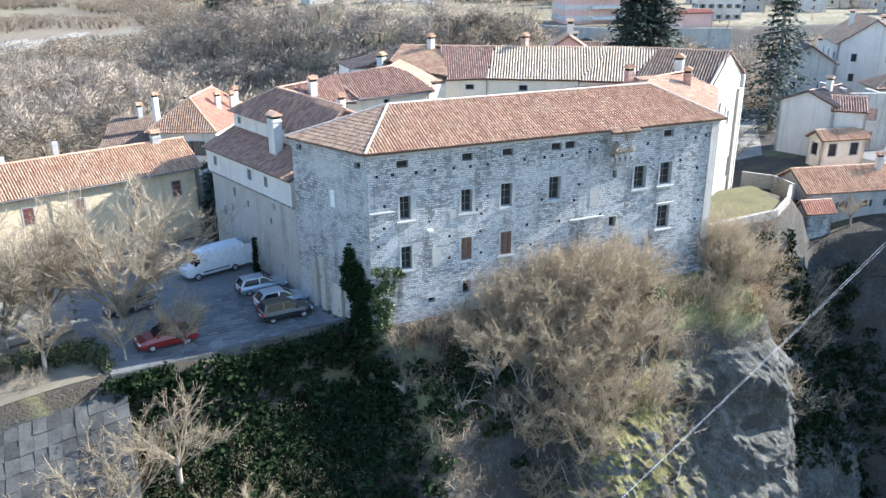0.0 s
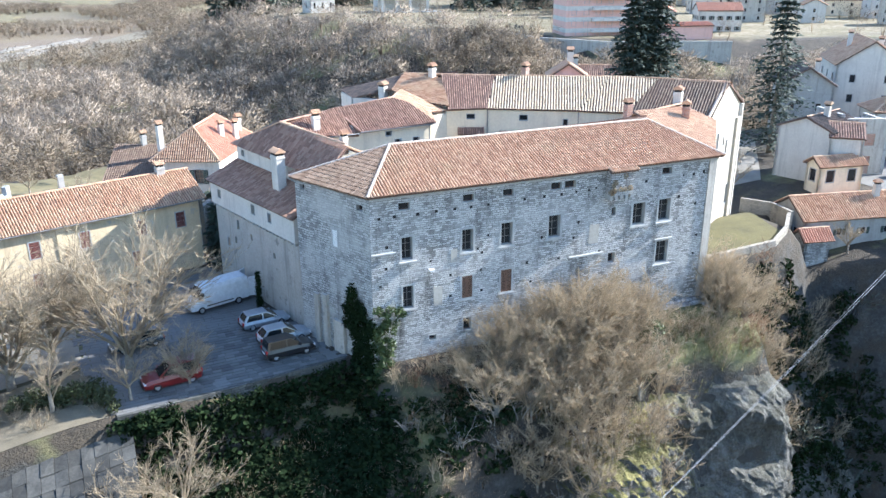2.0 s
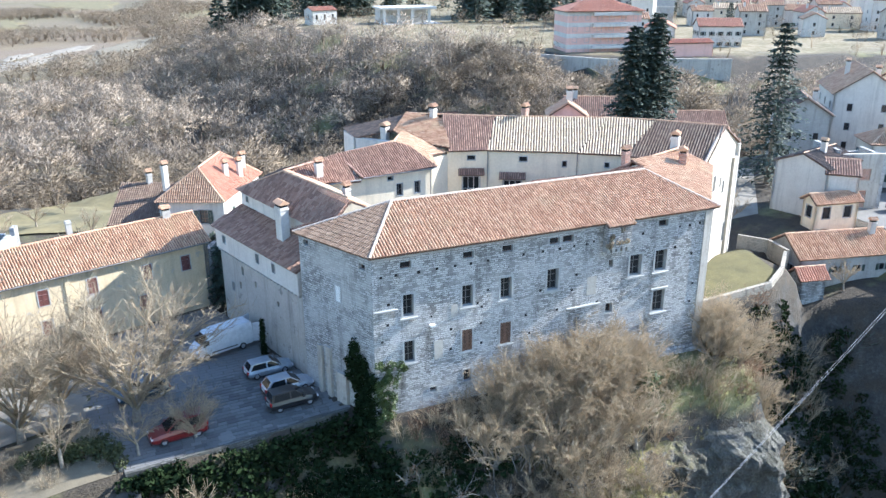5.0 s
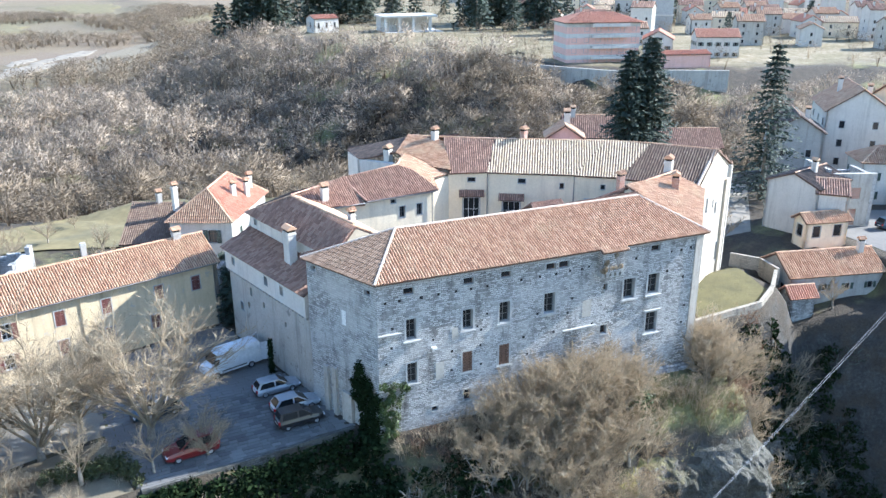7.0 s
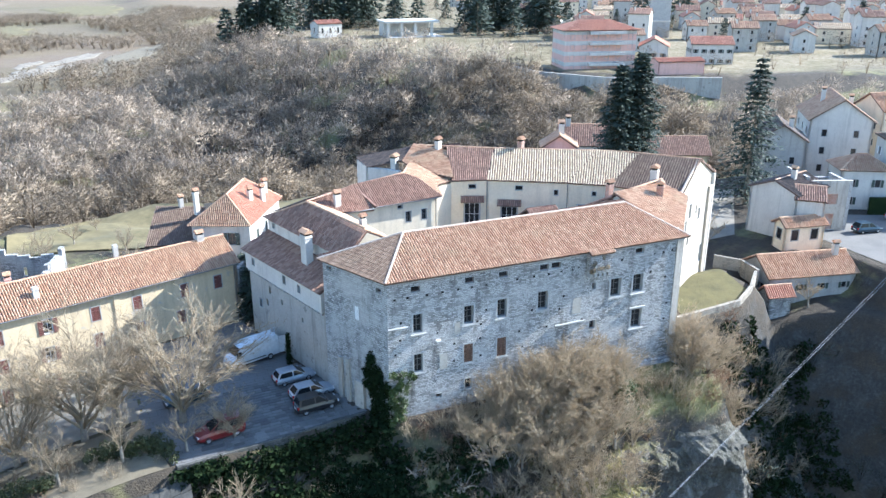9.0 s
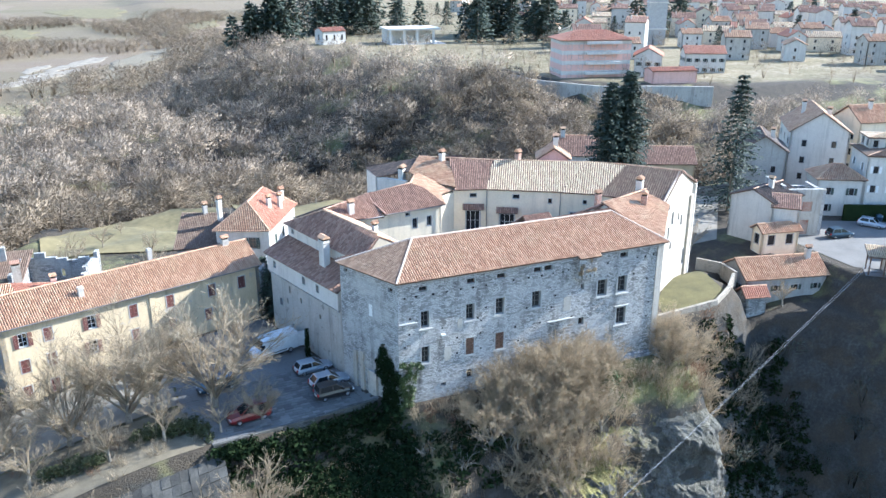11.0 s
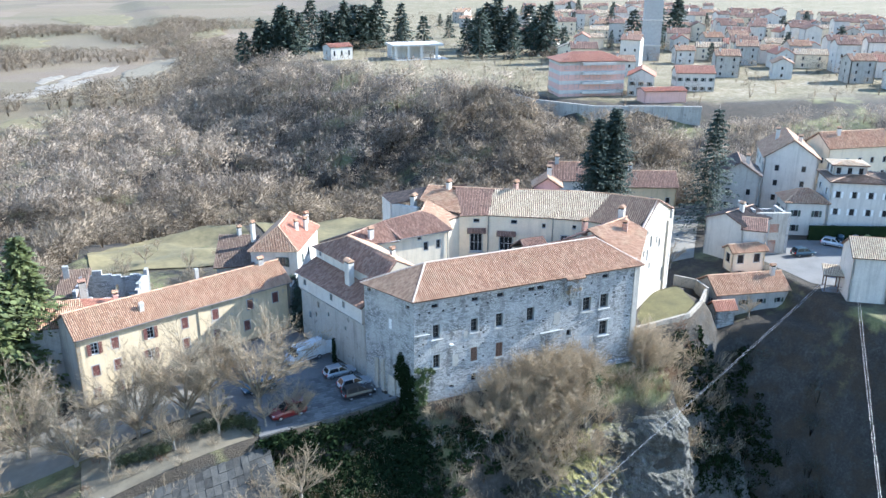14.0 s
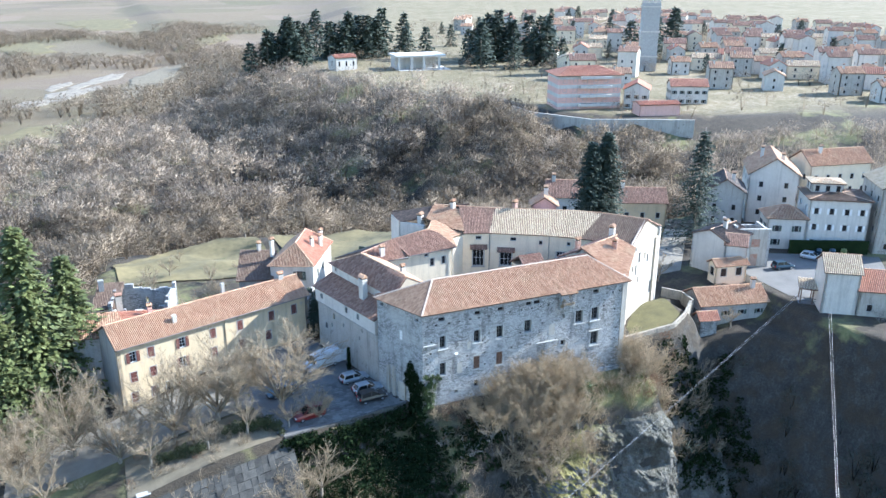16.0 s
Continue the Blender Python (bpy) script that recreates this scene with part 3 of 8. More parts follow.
def roof_plane(parent, pts, mat, name="roof", thick=0.14, deck=None, pitch=0.25, course=0.45, over=True, seed=3):
    """A sloped roof face: a slab with its tiles on it."""
    p = [Vector(q) for q in pts]
    nn = Vector((0, 0, 0))
    for i in range(1, len(p) - 1):
        nn += (p[i] - p[0]).cross(p[i + 1] - p[0])
    nn.normalize()
    if nn.z < 0:
        nn = -nn
    mid = sum(p, Vector()) / len(p)
    p = [q - nn * (q - mid).dot(nn) for q in p]
    mb = Mesh()
    n = len(p)
    vs = [*p, *(c - nn * thick for c in p)]
    mb.add(vs, [tuple(range(n)), tuple(range(2 * n - 1, n - 1, -1))] + [(i, (i + 1) % n, n + (i + 1) % n, n + i) for i in range(n)])
    ob = part(name, mb, deck or M["deck"], parent)
    tb = Mesh()
    tiles_on(tb, p, pitch, course, pitch * 0.345, random.Random(seed))
    if tb.v:
        part("roof_tiles", tb, mat, ob, kind="stuff")
    return ob


def ridge(parent, a, b, mat=None, r=0.13, seed=1):
    """A run of overlapping ridge tiles bedded in mortar."""
    a, b = Vector(a), Vector(b)
    d = (b - a)
    n = max(1, int(d.length / 0.42))
    d.normalize()
    s = d.cross(Vector((0, 0, 1))).normalized()
    up = s.cross(d)
    rng = random.Random(seed)
    mb = Mesh()
    step = (b - a).length / n
    for i in range(n):
        k0 = a + d * (i * step) + up * (0.06 + rng.uniform(0, 0.015))
        vs = []
        for f, q in ((0, 1.08), (step + 0.06, 0.92)):
            for j in range(6):
                an = math.pi * (j / 5)
                vs.append(k0 + d * f + s * (math.cos(an) * r * q) + up * (math.sin(an) * r * q - 0.02))
        mb.add(vs, [(j, j + 1, j + 7, j + 6) for j in range(5)])
    return part("ridge_tiles", mb, mat or M["tile"], parent, kind="stuff")


def chimney(parent, x, y, z0, z1, w=0.7, d=0.55, yaw=0.0, mat=None, cap="tile", cap_mat=None):
    """Plastered stack with a projecting band and a little tiled cap; vent shade is a near-black block."""
    m = pose(x, y, 0, 0, 0, yaw)
    mb = Mesh()
    mb.box(-w / 2, -d / 2, z0, w / 2, d / 2, z1, m)
    mb.box(-w / 2 - 0.05, -d / 2 - 0.05, z1 - 0.28, w / 2 + 0.05, d / 2 + 0.05, z1 - 0.16, m)
    st = part("chimney", mb, mat or M["white"], parent)
    vb = Mesh()
    if cap == "tile":
        vb.box(-w / 2 + 0.05, -d / 2 + 0.05, z1, w / 2 - 0.05, d / 2 - 0.05, z1 + 0.3, m)
        part("vent", vb, M["black_gap"], st)
        cb = Mesh()
        e, h, n = 0.1, 0.3, 25
        rows = []
        for y, z in ((-d / 2 - e, 0.0), (0.0, h), (d / 2 + e, 0.0)):
            rows.append([m @ Vector((-w / 2 - e + (w + 2 * e) * k / (n - 1), y, z1 + 0.32 + z + 0.035 * math.cos(k * math.pi / 2))) for k in range(n)])
        cb.add([q for r_ in rows for q in r_] + [m @ Vector((sx * (w / 2 + e), sy * (d / 2 + e), z1 + 0.24)) for sx, sy in ((-1, -1), (1, -1), (1, 1), (-1, 1))],
               [(k, k + 1, n + k + 1, n + k) for k in range(n - 1)] + [(n + k, n + k + 1, 2 * n + k + 1, 2 * n + k) for k in range(n - 1)]
               + [(3 * n + 3, 3 * n + 2, 3 * n + 1, 3 * n), (3 * n, 0, n, 2 * n, 3 * n + 3), (3 * n + 1, 3 * n + 2, 3 * n - 1, 2 * n - 1, n - 1), (3 * n, 3 * n + 1) + tuple(range(n - 1, -1, -1)), (3 * n + 2, 3 * n + 3) + tuple(range(2 * n, 3 * n))])
        part("chimney_cap", cb, cap_mat or M["tile"], st)
    elif cap == "pot":
        vb.box(-w / 2 - 0.08, -d / 2 - 0.08, z1, w / 2 + 0.08, d / 2 + 0.08, z1 + 0.09, m)
        for sx in (-1, 1):
            vb.box(sx * w / 4 - 0.09, -0.09, z1 + 0.09, sx * w / 4 + 0.09, 0.09, z1 + 0.4, m)
        part("chimney_cap", vb, cap_mat or M["brick"], st)
    return st


def downpipe(parent, x, y, z0, z1, r=0.06):
    mb = Mesh()
    mb.tube([(x, y, z0), (x, y, z1)], [r, r], 6)
    part("downpipe", mb, M["metal"], parent)


def gutter(parent, a, b, z):
    mb = Mesh()
    mb.tube([(a[0], a[1], z), (b[0], b[1], z)], [0.075, 0.075], 6)
    part("gutter", mb, M["metal"], parent)


# ---- castle: the great block over the gorge ----
EAVE, RIDGE = 13.75, 16.1
SW, SE, NE, NW = (0, 0), (32.1, 0), (31.0, 11.4), (-3.55, 7.9)
main_wing = thing("castle_wing", (16, 5, 0), "long grey limestone castle wing with hipped clay tile roof", "castle", "castle wings")
attic = [(2.25, 12.43, 3.16, 13.02), (7.51, 12.44, 8.45, 13.04), (10.95, 12.47, 11.92, 13.06), (15.28, 12.48, 16.26, 13.1), (16.54, 12.48, 17.59, 13.12), (26.16, 12.6, 27.18, 13.2)]
middle = [(2.44, 8.46, 3.33, 10.28), (7.46, 8.4, 8.41, 10.22), (10.88, 8.43, 11.89, 10.3), (15.21, 8.46, 16.3, 10.36), (23.46, 8.42, 24.7, 10.37), (26.13, 8.47, 27.36, 10.42)]
lower = [(2.47, 4.44, 3.33, 6.3), (7.46, 4.46, 8.38, 6.34), (10.92, 4.4, 11.9, 6.33), (26.24, 4.52, 27.5, 6.56)]
small = [(21.25, 9.62, 21.68, 10.3), (21.2, 5.33, 21.9, 6.25), (7.6, 1.6, 8.3, 2.7), (4.6, 1.3, 5.2, 1.75)]
mf = frame_of(SW, SE)
mb = Mesh()
wall_panel(mb, SW, SE, -9.0, EAVE, 0.9, attic + middle + lower + small)
part("front_wall", mb, M["stone"], main_wing, "coursed limestone front wall, partly lime-washed")
side_attic = [(0.68, 12.5, 1.38, 12.98), (7.42, 12.9, 8.05, 13.35)]
side_win = [(3.75, 9.0, 4.3, 10.35)]
mb = Mesh()
wall_panel(mb, NW, SW, -6.0, EAVE, 0.9, [(8.66 - b, z0, 8.66 - a, z1) for a, z0, b, z1 in side_attic + side_win])
part("side_wall", mb, M["rubble"], main_wing, "weathered rubble side wall with worn plaster")
ms = frame_of(NW, SW)
mb = Mesh()
wall_panel(mb, SE, NE, -4.0, EAVE, 0.9)
wall_panel(mb, NE, (-0.5, 8.6), 2.0, EAVE, 0.9)
part("rear_wall", mb, M["old_plaster"], main_wing)
for h in attic:
    window(main_wing, mf, h, 0.06, bars=(0, 0), recess=0.3)
for h in middle:
    window(main_wing, mf, h, 0.17, bars=(1, 2), sill=0.22 if h[0] in (2.44, 26.13) else 0.1, recess=0.4, mats={"frame": M["grey_wood"]})
for h in lower:
    window(main_wing, mf, h, 0.15, bars=(1, 2), sill=0.2 if h[0] > 20 else 0.08, recess=0.3, hood=0.2 if h[0] > 20 else 0, mats={"frame": M["wood"] if 7 < h[0] < 20 else M["grey_wood"]}, shutters=M["wood"] if 7 < h[0] < 20 else None)
for h in small:
    window(main_wing, mf, h, 0.08, bars=(0, 0), recess=0.35)
for a, z0, b, z1 in side_attic:
    window(main_wing, ms, (8.66 - b, z0, 8.66 - a, z1), 0.05, bars=(0, 0))
for a, z0, b, z1 in side_win:
    window(main_wing, ms, (8.66 - b, z0, 8.66 - a, z1), 0.16, bars=(0, 1), shutters=M["white_paint"], recess=0.15)
# the roof
E0 = EAVE + 0.02
fl, fr_, bl, br_ = (-0.25, -0.4, E0), (32.45, -0.4, E0), (-3.95, 8.1, E0), (31.4, 11.7, E0)
rl, rr = (3.7, 5.6, RIDGE), (28.6, 5.75, RIDGE)
roof_plane(main_wing, [fl, fr_, rr, rl], M["tile"], pitch=0.25)
# hip turned from the sun: its shade is partly in the tile colour
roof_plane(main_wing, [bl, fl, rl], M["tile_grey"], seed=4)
roof_plane(main_wing, [fr_, br_, rr], M["tile"], seed=5)
roof_plane(main_wing, [br_, bl, rl, rr], M["tile_brown"], seed=6)
for a, b in ((rl, rr), (fl, rl), (fr_, rr), (bl, rl)):
    ridge(main_wing, a, b, M["cap"])
# moulded eaves, ledges, box bay and put-log holes
mb = Mesh()
mb.box(0.0, -0.1, 13.42, 32.1, -0.003, 13.62, None)
mb.box(0.0, -0.2, 13.62, 32.1, -0.003, 13.745, None)
part("cornice", mb, M["trim"], main_wing)
for u0, u1, z in ((0.02, 1.95, 9.15), (17.2, 20.6, 6.4)):
    mb = Mesh()
    mb.box(u0, -0.22, z, u1, -0.003, z + 0.12)
    part("ledge", mb, M["trim"], main_wing)
rng = random.Random(11)
HOLES = [(0.72, 11.98), (1.93, 12.0), (3.79, 11.98), (5.3, 12.01), (6.84, 12.0), (8.22, 11.99), (9.71, 12.0), (12.9, 12.05), (14.7, 12.05), (16.3, 12.05), (17.7, 12.08), (18.9, 12.1),
         (19.6, 12.2), (23.2, 12.2), (24.6, 12.2), (28.5, 12.3), (29.6, 12.3), (30.7, 12.4), (1.26, 9.68), (1.16, 7.98), (0.67, 6.62), (4.8, 8.05), (6.48, 6.64), (9.13, 6.67), (8.83, 8.48), (9.2, 8.1), (9.73, 9.49),
         (9.2, 4.87), (6.46, 4.84), (0.5, 4.85), (18.06, 9.44), (14.6, 8.59), (17.65, 8.15), (13.3, 6.62), (16.3, 6.56), (13.7, 4.9), (20.3, 6.55), (28.2, 10.42), (30.1, 9.59), (30.6, 6.59), (30.45, 4.84), (23.0, 3.57), (18.8, 2.74)]
# each hole is a near-black tab on the wall, shade as colour
for u, z in HOLES:
    mb = Mesh()
    s = rng.uniform(0.09, 0.13)
    mb.box(u - s, -0.006, z - s, u + s, 0.02, z + s)
    part("putlog_hole", mb, M["black_gap"], main_wing)
bay = Mesh()
bay.box(20.5, -0.75, 11.55, 22.85, -0.003, 13.6)
for i in range(5):
    cbm = Mesh()
    x = 20.5 + i * 0.51
    cbm.prism([(x, -0.7), (x + 0.3, -0.7), (x + 0.3, -0.003), (x, -0.003)], 11.2, 11.545)
    part("corbel", cbm, M["trim"], main_wing)
bay_ob = part("box_bay", bay, M["rubble"], main_wing, "overgrown stone box bay on corbels")
roof_plane(bay_ob, [(20.35, -1.0, 13.62), (23.0, -1.0, 13.62), (23.0, -0.28, 13.9), (20.35, -0.28, 13.9)], M["tile"], name="bay_roof")
for u0, z0, u1, z1 in ((6.49, 7.66, 7.05, 8.73), (5.02, 4.24, 5.77, 5.84), (19.15, 7.36, 20.1, 9.02), (20.95, 0.6, 22.45, 3.4)):
    blind = Mesh()
    blind.box(u0, -0.02, z0, u1, 0.03, z1)
    part("blocked_opening", blind, M["old_plaster"], main_wing, "plastered-up former opening")
lan = Mesh()
lan.box(4.55, -0.5, 7.35, 4.95, -0.12, 7.5)
lan.box(4.72, -0.3, 7.2, 4.78, -0.003, 7.36)
part("lantern", lan, M["white_paint"], main_wing)
# buttress under the far corner
mb = Mesh()
mb.add([(27.0, 0.0, -9), (32.3, 0.0, -9), (32.3, -1.6, -9), (27.0, -1.6, -9), (27.0, -0.003, 0.4), (32.3, -0.003, 0.6), (32.3, -0.9, -0.1), (27.0, -0.9, -0.3)],
       [(0, 3, 2, 1), (4, 5, 6, 7), (2, 3, 7, 6), (1, 2, 6, 5), (3, 0, 4, 7)])
part("buttress", mb, M["rubble"], main_wing)
# pilasters and porch walls at the foot of the side wall
for u0, u1, z1, dy in ((6.3, 6.8, 4.4, 0.28), (5.2, 5.7, 4.6, 0.28), (3.2, 4.4, 2.8, 0.35)):
    mb = Mesh()
    mb.box(8.66 - u1, -dy, -1.0, 8.66 - u0, -0.003, z1, ms)
    part("pilaster", mb, M["old_plaster"], main_wing)

# ---- castle: the plastered side wing with the jettied floor ----
side_wing = thing("castle_wing", (-5, 16, 0), "plastered castle wing with jettied white upper floor", "castle", "castle wings")
B0, B1 = (-3.3, 8.9), (-7.75, 24.6)
bm_ = frame_of(B1, B0)
LB = (Vector(B1) - Vector(B0)).length
holes_b = [(LB - 14.3, 3.7, LB - 13.7, 4.6), (LB - 11.9, 6.0, LB - 11.4, 6.9), (LB - 12.6, 4.4, LB - 12.2, 5.1), (LB - 9.2, 5.6, LB - 8.8, 6.2), (LB - 4.9, 5.1, LB - 4.5, 5.6)]
mb = Mesh()
wall_panel(mb, B1, B0, -2.0, 7.9, 0.8, holes_b)
wall_panel(mb, (-3.9, 26.6), B1, -2.0, 7.9, 0.8)
part("wall", mb, M["old_plaster"], side_wing)
for h in holes_b:
    window(side_wing, bm_, h, 0.1 if h[2] - h[0] > 0.5 else 0.0, bars=(0, 0), recess=0.3)
up0, up1 = bm_ @ Vector((-0.1, -0.32, 0)), bm_ @ Vector((LB - 0.15, -0.32, 0))
holes_u = [(1.6, 8.55, 2.2, 9.35), (8.6, 8.55, 9.2, 9.45), (11.7, 8.55, 12.25, 9.4)]
mb = Mesh()
wall_panel(mb, up0, up1, 7.75, 10.0, 0.6, holes_u)
wall_panel(mb, up1, up1 + Vector((0.9, 0.2, 0)), 7.75, 10.0, 0.4)
wall_panel(mb, (-3.7, 26.7), up0, 7.75, 10.0, 0.5)
part("upper_wall", mb, M["white"], side_wing, "white plastered jettied wall")
mu = frame_of(up0, up1)
for h in holes_u:
    window(side_wing, mu, h, 0.06, bars=(0, 1), mats={"frame": M["grey_wood"]})
for i in range(26):
    mb = Mesh()
    u = 0.3 + i * (LB - 0.6) / 25
    mb.box(u - 0.09, -0.3, 7.5, u + 0.09, -0.003, 7.745, bm_)
    part("corbel", mb, M["trim"], side_wing)
# lean-to roof, the recessed wall above and the upper roof
i0, i1 = Vector((-0.8, 9.6, 0)), Vector((-5.1, 25.5, 0))
o0, o1 = bm_ @ Vector((LB + 0.1, -0.6, 0)), bm_ @ Vector((-0.4, -0.6, 0))
roof_plane(side_wing, [(o1.x, o1.y, 9.95), (o0.x, o0.y, 9.95), (i0.x, i0.y, 11.5), (i1.x, i1.y, 11.5)], M["tile_brown"], seed=8)
mb = Mesh()
hi = [(1.0, 12.0, 1.5, 12.6)]
wall_panel(mb, i1.xy, i0.xy, 9.0, 13.05, 0.5, hi)
part("inner_wall", mb, M["white"], side_wing)
window(side_wing, frame_of(i1.xy, i0.xy), hi[0], 0.05, bars=(0, 0))
ap, ap2 = (-1.7, 20.8, 15.6), (1.5, 10.4, 15.35)
roof_plane(side_wing, [(-5.5, 25.7, 13.0), (-1.0, 8.9, 13.0), (1.5, 9.6, 15.3), ap], M["tile_brown"], pitch=0.3, seed=9)
roof_plane(side_wing, [(4.4, 10.2, 13.6), (2.4, 20.9, 13.9), ap, ap2], M["tile"], seed=10)
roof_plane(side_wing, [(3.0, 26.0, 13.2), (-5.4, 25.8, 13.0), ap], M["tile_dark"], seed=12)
ridge(side_wing, ap, ap2)
ridge(side_wing, (-5.5, 25.7, 13.0), ap)
chimney(side_wing, -3.35, 14.9, 10.3, 14.0, 1.1, 0.8, 105, M["white"])
chimney(side_wing, 2.3, 13.6, 13.8, 15.4, 0.55, 0.5, 20, M["white"])
chimney(side_wing, 1.9, 21.5, 14.2, 15.9, 0.7, 0.5, 15, M["white"])

# ---- castle: courtyard wings ----
def run_walls(parent, pts, z0, z1, mat, thick=0.6, holes=None, name="wall", label=""):
    for i, (a, b) in enumerate(zip(pts, pts[1:])):
        mb = Mesh()
        hs = (holes or {}).get(i, [])
        wall_panel(mb, a, b, z0, z1, thick, hs)
        part(name, mb, mat, parent, label)


west = thing("castle_wing", (6, 23, 2), "low castle wing with stepped brown tile roofs", "castle", "castle wings")
c_pts = [(2.1, 21.3), (6.3, 21.75), (14.4, 22.7), (14.9, 25.6), (18.3, 27.6)]
c_holes = {1: [(3.9, 11.4, 4.6, 12.7), (6.0, 11.4, 6.7, 12.7), (2.9, 13.15, 3.5, 13.6)]}
run_walls(west, c_pts, 1.0, 13.9, M["cream"], 0.6, c_holes)
mw = frame_of(c_pts[1], c_pts[2])
for h in c_holes[1]:
    window(west, mw, h, 0.06, bars=(1, 1) if h[3] - h[1] > 1 else (0, 0), mats={"frame": M["grey_wood"]})
run_walls(west, [(13.5, 32.5), (10.6, 36.2), (10.7, 40.5)], 1.0, 14.9, M["white"])
run_walls(west, [(4.4, 30.5), (-3.5, 27.0)], 1.0, 12.6, M["white"])
r1a, r1b, r2b = (-1.6, 21.2, 15.55), (4.8, 25.0, 15.65), (11.4, 26.1, 16.25)
roof_plane(west, [(1.7, 20.75, 13.85), (6.2, 21.3, 13.85), r1b, r1a], M["tile_brown"], seed=13)
roof_plane(west, [(6.2, 21.3, 14.0), (14.75, 22.25, 14.0), (12.9, 25.2, 15.9), r2b, (4.8, 25.0, 15.8)], M["tile_brown"], seed=14)
roof_plane(west, [(14.75, 22.25, 14.05), (15.2, 25.5, 14.2), (18.5, 27.9, 14.5), (14.0, 31.0, 16.0), r2b], M["tile"], seed=15)
roof_plane(west, [(18.45, 27.3, 14.4), (19.9, 32.6, 17.2), (16.6, 35.8, 17.25), (13.9, 33.0, 15.9), (15.0, 30.0, 15.4)], M["tile"], seed=16)
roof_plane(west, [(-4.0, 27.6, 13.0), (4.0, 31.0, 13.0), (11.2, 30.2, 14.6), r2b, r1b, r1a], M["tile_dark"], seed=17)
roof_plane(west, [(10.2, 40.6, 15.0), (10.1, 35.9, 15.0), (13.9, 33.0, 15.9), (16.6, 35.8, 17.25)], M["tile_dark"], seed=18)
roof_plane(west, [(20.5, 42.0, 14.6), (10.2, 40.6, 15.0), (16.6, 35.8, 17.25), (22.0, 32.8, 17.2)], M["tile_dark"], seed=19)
for a, b in ((r1a, r1b), (r1b, r2b), ((13.9, 33.0, 15.9), (16.6, 35.8, 17.25)), (r2b, (14.0, 31.0, 16.05)), (r1b, (6.2, 21.3, 14.05))):
    ridge(west, a, b, M["tile"] if b[2] > 16 else M["tile_brown"])
chimney(west, 13.1, 33.8, 14.6, 16.3, 0.95, 0.7, 40, M["white"])
downpipe(west, 14.1, 22.5, 1, 13.9)
gutter(west, (1.8, 20.72), (6.2, 21.26), 13.82)
gutter(west, (6.3, 21.26), (14.7, 22.2), 13.95)

back_wing = thing("castle_wing", (30, 26, 2), "curved cream castle wing round the courtyard", "castle", "castle wings")
e_pts = [(18.3, 27.6), (22.4, 25.9), (31.0, 20.9), (35.2, 18.0), (40.6, 11.6)]
e_holes = {0: [(1.7, 8.4, 3.6, 11.3), (2.2, 13.2, 3.1, 13.75)], 1: [(1.9, 8.6, 3.9, 10.9), (3.6, 13.1, 4.5, 13.7), (8.4, 12.6, 8.9, 13.3)], 2: [(1.4, 10.6, 2.9, 11.5), (3.1, 12.7, 3.6, 13.3)]}
run_walls(back_wing, e_pts, 1.0, 14.3, M["cream"], 0.6, e_holes)
for i, hs in e_holes.items():
    me_ = frame_of(e_pts[i], e_pts[i + 1])
    for h in hs:
        big = h[2] - h[0] > 1.4
        w = window(back_wing, me_, h, 0.12 if big else 0.05, bars=(2, 1) if big else (0, 0), mats={"frame": M["white_paint"] if big else M["grey_wood"]}, sill=0.12 if big else 0)
        if big and h[3] < 11.45 and i < 2:
            q = [me_ @ Vector(c) for c in ((h[0] - 0.5, -0.75, h[3] + 0.35), (h[2] + 0.5, -0.75, h[3] + 0.35), (h[2] + 0.5, -0.02, h[3] + 0.95), (h[0] - 0.5, -0.02, h[3] + 0.95))]
            roof_plane(back_wing, q, M["tile_brown"], name="window_canopy", seed=21 + i)
rid = [(16.6, 35.8, 17.25), (25.3, 29.75, 17.25), (36.85, 23.3, 17.25), (40.8, 20.0, 17.25), (45.7, 14.15, 17.25)]
eav = [(18.2, 27.3, 14.35), (22.3, 25.65, 14.35), (30.9, 20.65, 14.35), (35.1, 17.7, 14.2), (40.4, 11.2, 14.2)]
roof_plane(back_wing, [eav[0], eav[1], rid[1], (19.9, 32.8, 17.25)], M["tile_brown"], seed=31)
for i in range(1, 4):
    roof_plane(back_wing, [eav[i], eav[i + 1], rid[i + 1], rid[i]], [None, M["tile_pale"], M["tile_pale"], M["tile_grey"]][i], seed=31 + i, pitch=0.3)
out = [(20.5, 42.2, 14.2), (29.6, 36.2, 14.2), (41.5, 29.5, 14.2), (46.2, 25.0, 14.2), (51.8, 18.1, 14.2)]
for i in range(4):
    roof_plane(back_wing, [out[i + 1], out[i], rid[i], rid[i + 1]], M["tile_brown"], seed=36 + i, pitch=0.3)
for a, b in zip(rid, rid[1:]):
    ridge(back_wing, a, b, M["tile"])
mb = Mesh()
for a, b in zip(reversed([(p[0], p[1]) for p in out]), list(reversed([(p[0], p[1]) for p in out]))[1:]):
    wall_panel(mb, a, b, -8, 14.1, 0.7)
part("outer_wall", mb, M["white"], back_wing)
